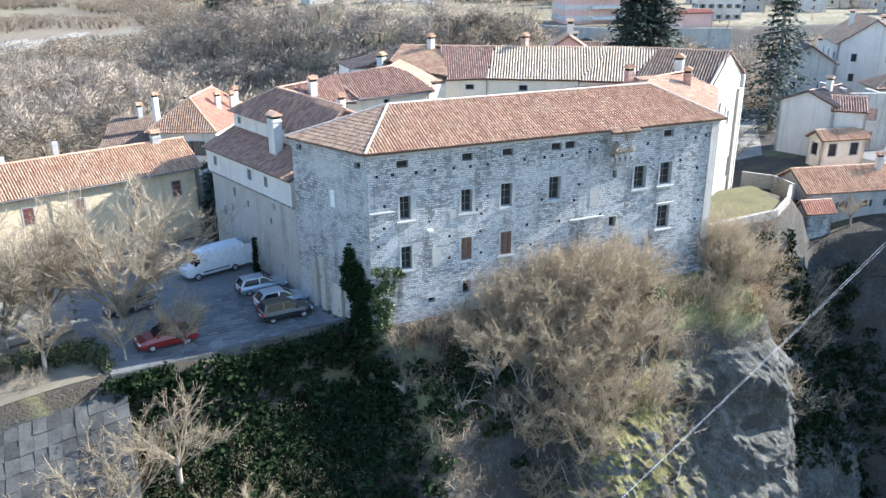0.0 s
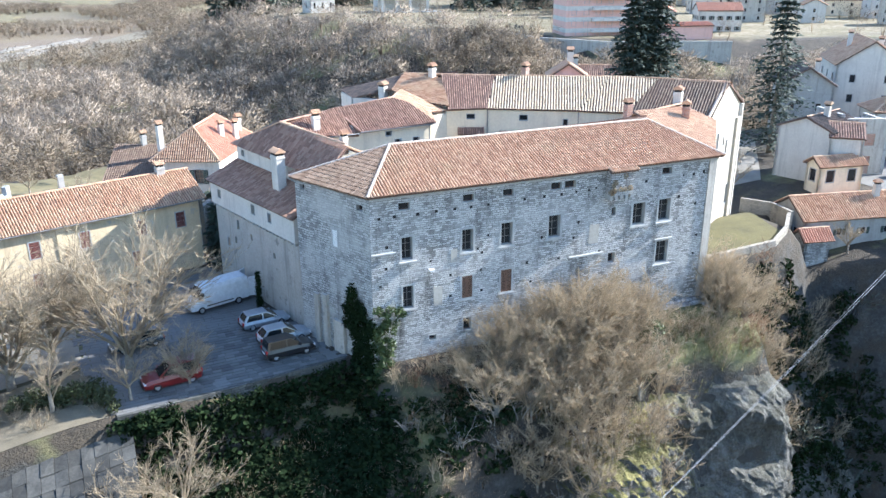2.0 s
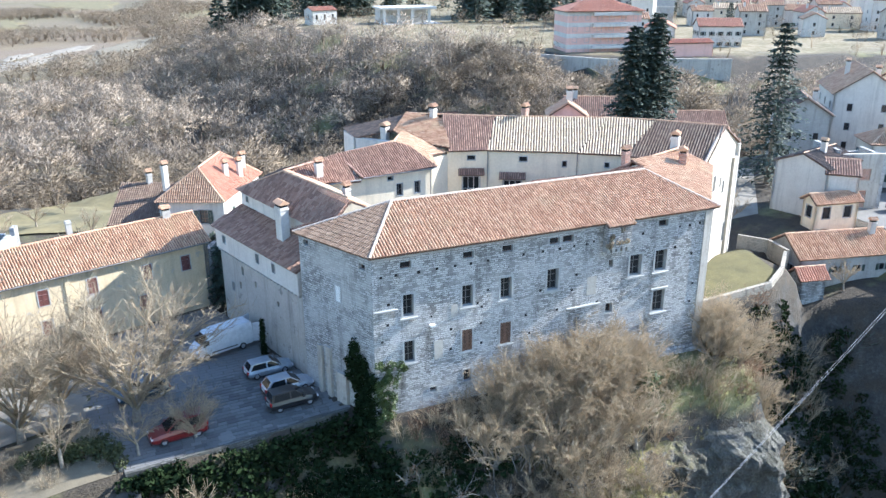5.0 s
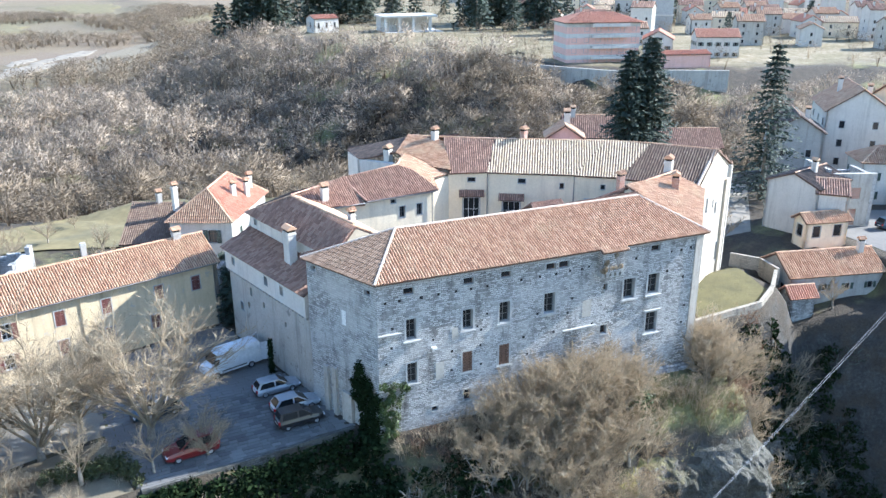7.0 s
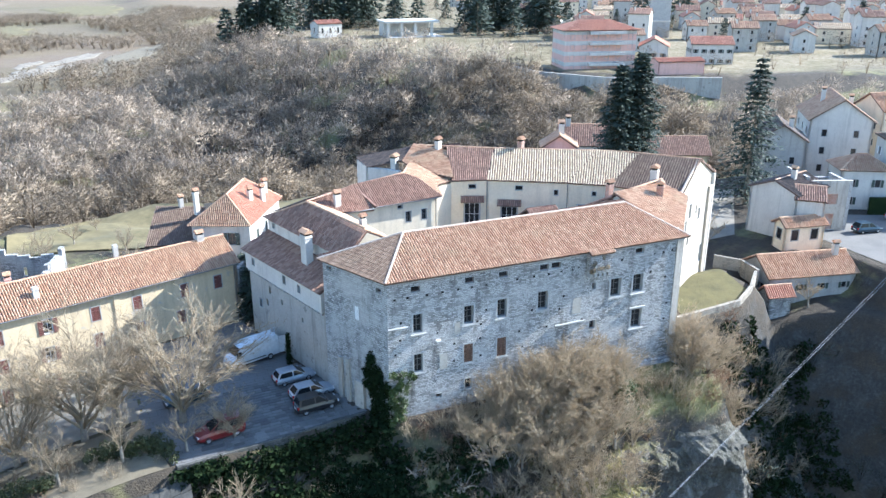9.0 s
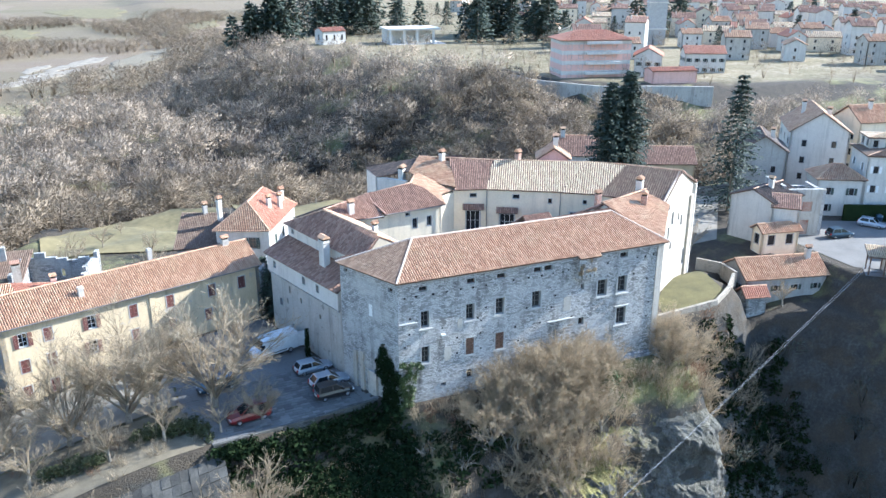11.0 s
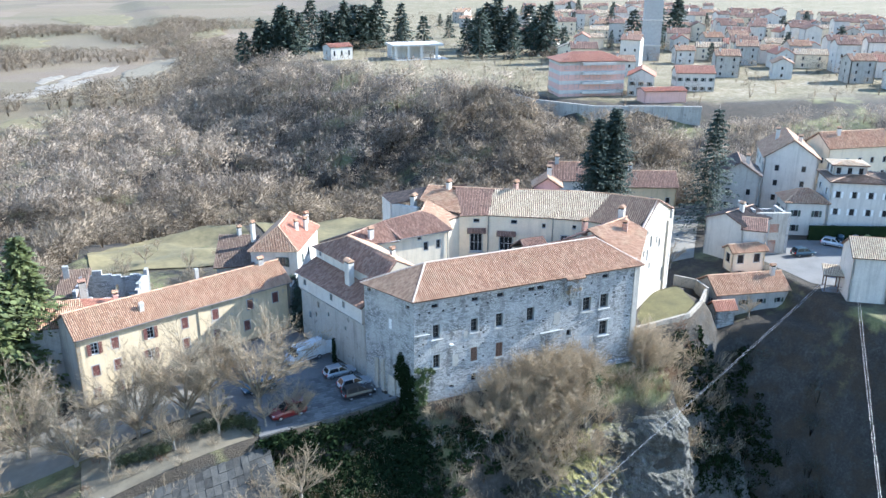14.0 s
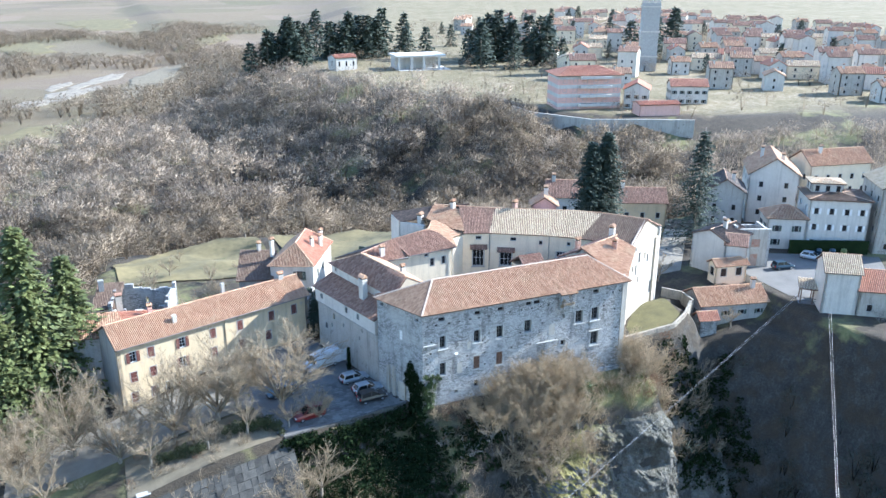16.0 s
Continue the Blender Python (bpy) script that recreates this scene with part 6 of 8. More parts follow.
def car(m, body_mat, label, length=4.1, width=1.7, height=1.45, hatch=0.35, kind="car", wheelbase=2.55):
    """A hatchback: x runs from tail to nose."""
    ob = thing("car", (0, 0, 0), label, "car")
    hw = width / 2
    belt, low = height * 0.6, 0.2
    # body: rounded sections along the length
    st = [(0.0, hw * 0.82, low + 0.2, belt - 0.12), (0.12, hw * 0.95, low + 0.05, belt - 0.02), (0.5, hw, low, belt + 0.02), (length * 0.5, hw, low, belt), (length * 0.68, hw, low, belt - 0.03),
          (length * 0.86, hw * 0.97, low + 0.02, belt - 0.14), (length * 0.96, hw * 0.88, low + 0.06, belt - 0.26), (length, hw * 0.7, low + 0.16, belt - 0.36)]
    mb = Mesh()
    vs, n = [], 8
    for x, w, z0, z1 in st:
        h = z1 - z0
        vs += [(x, -w * 0.9, z0), (x, -w, z0 + h * 0.25), (x, -w, z0 + h * 0.62), (x, -w * 0.88, z1), (x, w * 0.88, z1), (x, w, z0 + h * 0.62), (x, w, z0 + h * 0.25), (x, w * 0.9, z0)]
    fs = [(i * n + k, (i + 1) * n + k, (i + 1) * n + (k + 1) % n, i * n + (k + 1) % n) for i in range(len(st) - 1) for k in range(n)]
    fs += [tuple(range(n)), tuple(range(len(vs) - 1, len(vs) - n - 1, -1))]
    mb.add(vs, fs)
    body = part("body", mb, body_mat, ob, smooth=False)
    # cabin
    x0, x1, x2, x3 = 0.08, 0.08 + hatch, length * 0.52, length * 0.74
    b, t = hw * 0.9, hw * 0.72
    cv = [(x0, -b, belt), (x3, -b, belt - 0.04), (x3, b, belt - 0.04), (x0, b, belt), (x1, -t, height - 0.04), (x2, -t, height - 0.03), (x2, t, height - 0.03), (x1, t, height - 0.04), ((x1 + x2) / 2, -t * 0.9, height), ((x1 + x2) / 2, t * 0.9, height)]
    mb = Mesh()
    mb.add(cv, [(0, 1, 5, 4), (2, 3, 7, 6), (1, 2, 6, 5), (3, 0, 4, 7), (4, 5, 8), (6, 7, 9), (5, 6, 9, 8), (7, 4, 8, 9)])
    part("cabin", mb, body_mat, ob)

    def pane(name, a, b_, c, d, k=0.1, off=0.012):
        p = [Vector(q) for q in (a, b_, c, d)]
        ce = sum(p, Vector()) / 4
        nn = (p[1] - p[0]).cross(p[2] - p[0]).normalized()
        if nn.dot(ce - Vector((length / 2, 0, belt))) < 0:
            nn = -nn
        q = [ce + (v - ce) * (1 - k) for v in p]
        g = Mesh()
        g.add([v + nn * off for v in q] + [v - nn * 0.02 for v in q], [(0, 1, 2, 3), (0, 4, 5, 1), (1, 5, 6, 2), (2, 6, 7, 3), (3, 7, 4, 0)])
        part(name, g, M["car_glass"], ob)

    pane("windscreen", cv[1], cv[2], cv[6], cv[5], 0.12)
    pane("rear_window", cv[3], cv[0], cv[4], cv[7], 0.16)
    for s in (-1, 1):
        lo = [Vector((x, s * b, belt - 0.02)) for x in (x0 + 0.1, length * 0.42, x3 - 0.1)]
        hi_ = [Vector((x, s * t, height - 0.06)) for x in (x1 + 0.1, length * 0.42, x2 - 0.02)]
        pane("side_window", lo[0], lo[1], hi_[1], hi_[0], 0.12)
        pane("side_window", lo[1], lo[2], hi_[2], hi_[1], 0.12)
    for s in (-1, 1):
        lb = Mesh()
        lb.box(-0.02, s * hw * 0.72 - 0.12, belt - 0.34, 0.14, s * hw * 0.72 + 0.12, belt - 0.06)
        part("tail_lamp", lb, M["lamp_red"], body)
        lb = Mesh()
        lb.box(length - 0.2, s * hw * 0.62 - 0.18, belt - 0.44, length - 0.03, s * hw * 0.62 + 0.18, belt - 0.3)
        part("headlamp", lb, M["lamp_clear"], body)
        lb = Mesh()
        lb.box(length * 0.66, s * (hw + 0.09) - 0.09, belt - 0.02, length * 0.66 + 0.1, s * (hw + 0.09) + 0.09, belt + 0.14)
        part("mirror", lb, body_mat, body)
    lb = Mesh()
    lb.box(-0.05, -hw * 0.8, low + 0.1, 0.1, hw * 0.8, low + 0.3)
    part("bumper", lb, M["plastic"], body)
    lb = Mesh()
    lb.box(length - 0.1, -hw * 0.7, low + 0.02, length + 0.03, hw * 0.7, low + 0.16)
    part("bumper", lb, M["plastic"], body)
    lb = Mesh()
    lb.box(-0.056, -0.26, low + 0.34, -0.03, 0.26, low + 0.46)
    part("number_plate", lb, M["white_paint"], body)
    xr = (length - wheelbase) * 0.46
    for x in (xr, xr + wheelbase):
        for s in (-1, 1):
            wheel(ob, pose(x, s * (hw - 0.1), 0.3))
    ob.matrix_basis = m
    return ob


silver, black_p, red_p, blue_p = paint("silver_paint", (0.42, 0.45, 0.5)), paint("black_paint", (0.012, 0.012, 0.014), 0.35, 0.0), paint("red_paint", (0.17, 0.013, 0.012), 0.3, 0.0), paint("dark_blue_paint", (0.03, 0.06, 0.09))
car(pose(-8.4, 10.75, 0.07, 0, 0, 8), silver, "silver three-door hatchback parked on the square", 4.2, 1.7, 1.42)
car(pose(-7.6, 7.0, 0.07, 0, 0, 8), silver, "silver estate hatchback parked beside the black car", 4.3, 1.72, 1.48, 0.5)
car(pose(-7.7, 4.55, 0.07, 0, 0, 7), black_p, "black compact people carrier parked by the wall", 4.1, 1.7, 1.62, 0.18)
car(pose(-12.7, 3.95, 0.07, 0, 0, 188), red_p, "red compact utility car at the edge of the square", 4.3, 1.75, 1.75, 0.12)
car(pose(-14.8, 11.4, 0.07, 0, 0, 190), blue_p, "dark blue car half hidden under the tree", 4.2, 1.7, 1.45)
car(pose(78.4, 17.4, 2.5, 0, 0, -10), blue_p, "dark blue car on the car park", 4.2, 1.75, 1.6)
car(pose(88.6, 20.6, 2.5, 0, 0, -60), silver, "silver car by the dark wall", 4.2, 1.7, 1.5)
car(pose(78.0, 7.2, 2.5, 0, 0, 20), blue_p, "dark car near the viewing hut", 4.2, 1.7, 1.5)
car(pose(104.0, 40.0, 2.5, 0, 0, 20), silver, "pale car in the lane", 4.2, 1.7, 1.5)
for i, x in enumerate((92.6, 95.0, 97.0)):
    mb = Mesh()
    z = float(ground_at(np.array([x]), np.array([19.0]))[0]) + 0.07
    y = 19.9 - (x - 92.6) * 0.47
    mb.lathe([(0.001, 0), (0.55, 0), (0.62, 1.1), (0.5, 1.35), (0.2, 1.5), (0.001, 1.5)], pose(x, y, z), 10)
    single("recycling_bin", mb, blue_p if i < 2 else M["needle_lit"], "large rounded recycling container on the car park", "bin", "recycling bins")

# white van with its rear doors open
van = thing("van", (0, 0, 0), "white panel van with open rear doors", "van")
van_white = paint("van_white_paint", (0.72, 0.73, 0.74), 0.35, 0.0)
sec = [(0.0, 0.45, 2.42), (0.1, 0.4, 2.5), (3.9, 0.4, 2.5), (4.35, 0.4, 2.3), (4.95, 0.4, 1.5), (5.5, 0.42, 1.18), (5.65, 0.5, 0.95)]
mb = Mesh()
vs = []
for x, z0, z1 in sec:
    h = z1 - z0
    w = 0.98 if x < 5 else 0.9
    vs += [(x, -w * 0.96, z0), (x, -w, z0 + h * 0.4), (x, -w * 0.94, z0 + h * 0.85), (x, -w * 0.82, z1), (x, w * 0.82, z1), (x, w * 0.94, z0 + h * 0.85), (x, w, z0 + h * 0.4), (x, w * 0.96, z0)]
n = 8
mb.add(vs, [(i * n + k, (i + 1) * n + k, (i + 1) * n + (k + 1) % n, i * n + (k + 1) % n) for i in range(len(sec) - 1) for k in range(n)] + [tuple(range(len(vs) - 1, len(vs) - n - 1, -1))])
vb = part("body", mb, van_white, van)
# near-black sheet stands for the shade inside the van
mb = Mesh()
mb.box(0.06, -0.8, 0.5, 0.1, 0.8, 2.3)
part("load_space", mb, M["black_gap"], vb)
for s in (-1, 1):
    mb = Mesh()
    mb.box(-0.04, -0.9 if s > 0 else 0.0, 0.5, 0.03, 0.0 if s > 0 else 0.9, 2.38, pose(0.0, s * 0.97, 0, 0, 0, s * 70 + 180))
    d = part("rear_door", mb, van_white, van)
    mb = Mesh()
    mb.box(4.35, s * 0.9 - 0.02, 1.35, 4.9, s * 0.9 + 0.05, 1.95)
    part("side_window", mb, M["car_glass"], vb)
    for x in (1.1, 4.7):
        wheel(van, pose(x, s * 0.88, 0.34), 0.34, 0.22)
    mb = Mesh()
    mb.box(1.6, s * 0.99 - 0.015, 0.62, 4.2, s * 0.99 + 0.015, 0.72)
    part("side_strip", mb, M["plastic"], vb)
mb = Mesh()
mb.add([(4.42, -0.76, 2.24), (4.42, 0.76, 2.24), (4.98, 0.8, 1.52), (4.98, -0.8, 1.52), (4.4, -0.76, 2.2), (4.4, 0.76, 2.2), (4.94, 0.8, 1.48), (4.94, -0.8, 1.48)], [(0, 3, 2, 1), (4, 5, 6, 7), (0, 1, 5, 4), (2, 3, 7, 6)])
part("windscreen", mb, M["car_glass"], vb)
van.matrix_basis = pose(-6.85, 17.7, 0.07, 0, 0, 198)

# ---- cables over the gorge ----
def cable(name, a, b, sag, label, r=0.012):
    a, b = Vector(a), Vector(b)
    mb = Mesh()
    pts = [a.lerp(b, i / 24) - Vector((0, 0, 4 * sag * (i / 24) * (1 - i / 24))) for i in range(25)]
    mb.tube(pts, [r] * 25, 5)
    return single(name, mb, M["cable"], label, "cable", "cables over the gorge")


M["cable"] = plain("galvanised_cable", (0.36, 0.36, 0.36), (0.48, 0.48, 0.48), 2.0, 0.4, 0.0, 0.5)
for dy in (0.0, 0.25):
    cable("steel_cable", (68.9 + dy, 2.3 - dy, 4.8), (-19.4 + dy, -29.0 + dy, -11.3), 0.3, "paired steel cable from the viewing hut across the gorge")
    cable("steel_cable", (73.4 + dy, 0.3 - dy, 4.9), (16.6 + dy, -55.4, -3.6), 0.4, "paired steel cable from the viewing hut down the gorge", 0.01)

# ---- plants ----
def blades(rng, pts, dirs, width):
    """Thin three-cornered twigs."""
    v, f = [], []
    for (p, d), w in zip(zip(pts, dirs), width):
        s = d.cross(Vector((rng.uniform(-1, 1), rng.uniform(-1, 1), rng.uniform(-0.4, 0.4)))).normalized() * w
        n = len(v)
        v += [p - s, p + s, p + d]
        f.append((n, n + 1, n + 2))
    return v, f


def tilt(rng, d, a):
    """Direction d leaned by up to a."""
    r = Vector((rng.gauss(0, 1), rng.gauss(0, 1), rng.gauss(0, 0.7)))
    return (d + r * a).normalized()


def limb(cr, p, d, ln, r0, r1, rng, bend=0.18, sides=4, steps=3):
    """A crooked tapering branch; returns its points."""
    pts, q, e = [p], p, d
    for i in range(steps):
        e = tilt(rng, e, bend)
        q = q + e * (ln / steps)
        pts.append(q)
    cr.tube(pts, [r0 + (r1 - r0) * i / steps for i in range(steps + 1)], sides, cap=False)
    return pts


def along(pts, t):
    """Point and direction at the share t of a branch."""
    k = min(int(t * (len(pts) - 1)), len(pts) - 2)
    f = t * (len(pts) - 1) - k
    return pts[k].lerp(pts[k + 1], f), (pts[k + 1] - pts[k]).normalized()


def spray(rng, cr, pts, ln, twigs, fine, tw, spread=0.6, start=0.2, rise=0.15):
    """Twigs with side shoots along the outer part of a branch."""
    tp, td, wd = [], [], []
    for k in range(twigs):
        s, e = along(pts, start + (1 - start) * (k + rng.random()) / twigs)
        f = tilt(rng, e, spread)
        f.z += rise
        l2 = ln * rng.uniform(0.35, 0.8)
        tp.append(s)
        td.append(f * l2)
        wd.append(tw)
        for _ in range(fine):
            u = s + f * l2 * rng.uniform(0.15, 0.9)
            g = tilt(rng, f, spread)
            g.z += rise
            tp.append(u)
            td.append(g * l2 * rng.uniform(0.4, 0.75))
            wd.append(tw * 0.72)
    cr.add(*blades(rng, tp, td, wd))


def bare_tree(rng, h, leaders=8, subs=7, twigs=8, fine=4, wide=0.48, fork=0.16, tw=0.02):
    """Trunk and crown of a leafless tree: leaders rise from a low fork and fan out into a round dome."""
    tr, cr = Mesh(), Mesh()
    r0 = h * 0.022
    lean = Vector((rng.uniform(-0.07, 0.07), rng.uniform(-0.07, 0.07), 1)).normalized()
    top = lean * h * fork
    tr.tube([Vector((0, 0, -0.4)), lean * h * fork * 0.5, top, lean * h * (fork + 0.12)], [r0 * 1.4, r0 * 1.1, r0, r0 * 0.5], 8)
    for i in range(leaders):
        a = math.tau * (i + rng.random() * 0.6) / leaders
        out = 0.25 if i == 0 else rng.uniform(0.45, 1.0)
        d = Vector((math.cos(a) * out, math.sin(a) * out, rng.uniform(0.75, 1.15))).normalized()
        flat = math.hypot(d.x, d.y)
        ln = 0.88 / math.sqrt((flat / (wide * h)) ** 2 + (d.z / (h * (1 - fork))) ** 2) * rng.uniform(0.85, 1.05)
        base = lean * h * (fork + rng.uniform(-0.04, 0.1))
        main = limb(cr, base, d, ln, r0 * 0.46, r0 * 0.12, rng, 0.12, 5, 4)
        for j in range(subs):
            p, e = along(main, 0.22 + 0.78 * (j + rng.random()) / subs)
            e = tilt(rng, e, 0.5)
            e.z = abs(e.z) * 0.8 + 0.12
            sl = ln * rng.uniform(0.24, 0.42)
            side = limb(cr, p, e.normalized(), sl, r0 * 0.16, r0 * 0.07, rng, 0.2, 3, 3)
            spray(rng, cr, side, sl * 0.7, twigs, fine, tw)
        spray(rng, cr, main, ln * 0.3, twigs, fine, tw, 0.5, 0.45)
    return tr, cr


def shrub(rng, h, stems=11, subs=5, twigs=5, fine=3, tw=0.017, flare=0.6, r=0.055):
    """A bare many-stemmed bush: crooked stems, forking boughs and sprays of twigs."""
    cr = Mesh()
    for i in range(stems):
        a = math.tau * (i + rng.random()) / stems
        d = Vector((math.cos(a) * flare * rng.random(), math.sin(a) * flare * rng.random(), 1)).normalized()
        ln = h * rng.uniform(0.5, 1.0)
        b = Vector((math.cos(a), math.sin(a), 0)) * rng.uniform(0, 0.2) * h - Vector((0, 0, 0.5))
        main = limb(cr, b, d, ln, r, r * 0.3, rng, 0.2, 3, 4)
        for j in range(subs):
            p, e = along(main, 0.25 + 0.75 * (j + rng.random()) / subs)
            sl = ln * rng.uniform(0.22, 0.42)
            side = limb(cr, p, tilt(rng, e, 0.6), sl, r * 0.42, r * 0.18, rng, 0.25, 3, 2)
            spray(rng, cr, side, sl * 0.6, twigs, fine, tw, 0.65)
    return cr


def conifer(rng, h, width=0.22, tiers=26, arms=9, first=0.06, tuft=14, size=0.3, taper=0.92):
    """Trunk and needle crown; boughs sweep out, droop and thin to the top."""
    tr, cr = Mesh(), Mesh()
    tr.tube([(0, 0, -0.5), (0, 0, h * 0.5), (0, 0, h * 0.98)], [h * 0.018, h * 0.011, 0.02], 7)
    for i in range(tiers):
        t = i / tiers
        z = h * (first + (0.97 - first) * t)
        reach = h * width * (1 - t) ** taper * rng.uniform(0.75, 1.12) + 0.15
        for k in range(arms):
            if rng.random() < 0.12:
                continue
            a = math.tau * (k + rng.random()) / arms
            r = reach * rng.uniform(0.6, 1.1)
            tip = Vector((math.cos(a) * r, math.sin(a) * r, z - r * rng.uniform(0.1, 0.4)))
            b = Vector((0, 0, z))
            cr.tube([b, b.lerp(tip, 0.5) + Vector((0, 0, r * 0.05)), tip], [0.05, 0.03, 0.01], 3, cap=False)
            for j in range(tuft):
                s = b.lerp(tip, 0.15 + 0.85 * (j + rng.random()) / tuft)
                s = s + Vector((rng.gauss(0, 0.12), rng.gauss(0, 0.12), rng.gauss(0, 0.06))) * (r * 0.5 + 0.3)
                d = Vector((math.cos(a) + rng.gauss(0, 0.6), math.sin(a) + rng.gauss(0, 0.6), rng.uniform(-0.7, 0.25))).normalized() * size * rng.uniform(0.7, 1.5)
                w = d.cross(Vector((rng.gauss(0, 0.4), rng.gauss(0, 0.4), 1))).normalized() * size * 0.32
                cr.add([s - w * 0.4, s + d * 0.5 - w, s + d, s + d * 0.5 + w, s + w * 0.4], [(0, 1, 2, 3, 4)])
    return tr, cr


def planted(name, tr, cr, mats, label, category, group):
    ob = thing(name, (0, 0, 0), label, category, group)
    if tr:
        part("trunk", tr, mats[0], ob, smooth=True)
    part("crown", cr, mats[1], ob)
    return ob


def gz(x, y):
    return float(ground_at(np.array([x]), np.array([y]))[0])


def place(protos, spots, rng, sizes=(0.85, 1.15), sink=0.1, used=()):
    """Stands the first prototype of each kind and its copies on the ground."""
    used = set(used)
    for x, y, k, *rest in spots:
        s = rest[0] if rest else rng.uniform(*sizes)
        z = (rest[1] if len(rest) > 1 else gz(x, y)) - sink
        ob = protos[k]
        m = pose(x, y, z, 0, 0, rng.uniform(0, 360))
        ob = copy_thing(ob, m) if k in used else ob
        used.add(k)
        ob.matrix_basis = m @ Matrix.Diagonal((s, s, s * rng.uniform(0.95, 1.05), 1))


rng = random.Random(4)
trees = [planted("tree", *bare_tree(rng, 13, 15, 12, 9, 6, 0.5, 0.1, 0.021), (M["bark"], M["twig_grey"]), "bare spreading plane tree with pale twigs", "tree", "bare trees") for _ in range(3)]
trees += [planted("tree", *bare_tree(rng, 8, 8, 7, 8, 5, 0.38, 0.18, 0.017), (M["bark"], M["twig_grey"]), "slender bare tree with pale brown twigs", "tree", "bare trees") for _ in range(2)]
trees += [planted("tree", *bare_tree(rng, 8, 10, 8, 8, 4, 0.5, 0.1, 0.017), (M["bark"], mt), "bare bushy tree with fine twigs on the slope", "tree", "bare trees") for mt in (M["twig"], M["twig_grey"])]
place(trees, [(-17.6, 7.4, 0, 1.12), (-26.0, 8.4, 1, 1.0), (-13.6, 3.0, 2, 0.36), (-23.0, 11.0, 2, 0.8), (-31.5, 8.0, 2, 0.9), (-43.8, 12.5, 1, 0.95), (-23.0, 3.0, 3, 0.8), (-28.0, 2.4, 3, 0.7), (-35.0, 3.0, 4, 0.9), (-38.5, 7.0, 0, 0.78), (-50.0, 6.5, 2, 0.9),
              (-53.0, 12.0, 0, 0.9), (-17.8, 2.2, 4, 0.62), (-29.5, 5.5, 3, 0.9), (-47.0, 2.0, 3, 1.0), (-15.6, -4.2, 4, 1.2), (-20.5, -8.0, 3, 1.2), (-27.0, -9.0, 4, 1.3), (-33.0, -10.0, 3, 1.3), (-18.5, -5.0, 5, 1.0), (-12.0, -8.5, 5, 0.8), (-24.0, -14.0, 4, 1.4), (-30.0, -5.0, 4, 1.1),
              (-17.0, -13.0, 3, 1.3), (60.5, 8.0, 4, 0.62), (57.0, 24.0, 4, 0.8), (60.5, 31.0, 3, 0.9), (-20.0, 58.0, 3, 0.6), (-14.0, 61.0, 4, 0.55), (-11.0, 67.0, 3, 0.5), (-27.0, 64.0, 4, 0.6), (-31.0, 58.0, 3, 0.7), (-24.0, 78.0, 3, 0.4), (2.0, 72.0, 4, 0.5), (-4.0, 84.0, 3, 0.6), (-8.0, 92.0, 4, 0.7), (4.0, 93.0, 3, 0.7), (14.0, 88.0, 4, 0.7), (-32.0, 52.0, 3, 0.8),
              (-22.0, 45.0, 4, 0.8), (-26.0, 41.0, 3, 0.8), (-20.0, 50.0, 5, 0.6), (40.5, 1.2, 4, 0.8), (37.4, -0.6, 5, 0.85), (35.0, -2.4, 4, 0.8), (33.4, -1.4, 5, 0.8), (38.8, 1.6, 5, 0.9), (16.5, -3.2, 5, 0.95), (18.4, -2.6, 5, 1.05), (20.6, -3.6, 5, 0.9), (13.2, -3.6, 5, 0.75), (22.6, -2.8, 4, 0.7), (10.4, -3.0, 5, 0.55), (19.4, -5.8, 5, 0.8), (15.2, -5.6, 4, 0.7)], rng)
brush = [planted("shrub", None, shrub(rng, 5.0, 12, 5, 6, 3, 0.018), (None, M["twig"]), "dense leafless brown scrub on the slope", "shrub", "scrub on the slope") for _ in range(3)]
brush += [planted("shrub", None, shrub(rng, 4.0, 9, 5, 5, 3, 0.018, 0.9, 0.06), (None, M["twig_grey"]), "pale crooked leafless bush on the slope", "shrub", "scrub on the slope") for _ in range(2)]
brush += [planted("shrub", None, shrub(rng, 3.2, 12, 4, 5, 3, 0.016, 0.7, 0.04), (None, M["twig_red"]), "russet bramble bush on the slope", "shrub", "scrub on the slope"),
          planted("shrub", None, shrub(rng, 4.2, 8, 4, 3, 1, 0.022, 0.5, 0.06), (None, M["twig_dead"]), "grey dead bush with bare stems", "shrub", "scrub on the slope")]
grove = [(7.6 + 0.5 * k + rng.uniform(-0.8, 0.8), -1.9 - 5.6 * rng.random() ** 1.5, rng.uniform(0.5, 0.8) + 0.3 * smooth(9, 15, 7.6 + 0.5 * k) * smooth(25, 19, 7.6 + 0.5 * k)) for k in range(34)]
grove += [(rng.uniform(8.5, 18.0), rng.uniform(-12.5, -6.0), rng.uniform(0.45, 0.75)) for _ in range(22)] + [(rng.uniform(31.5, 39.5), rng.uniform(-4.5, 1.5), rng.uniform(0.5, 0.8)) for _ in range(12)]
place(trees[5:], [(x, y, rng.choice((0, 0, 1)), float(q)) for x, y, q in grove], rng, used={0})
spots = []
for k in range(80):
    x = rng.uniform(6.0, 26.0)
    y = -1.0 - abs(rng.gauss(0, 1)) * (2.6 + 3.2 * smooth(6, 20, x))
    if y < -10.5 or (x < 9 and y > -1.8):
        continue
    spots.append((x, y, rng.choice((0, 0, 1, 2, 3, 4, 5, 5)), rng.uniform(0.45, 0.85) * (1.15 if 12 < x < 24 else 0.75)))
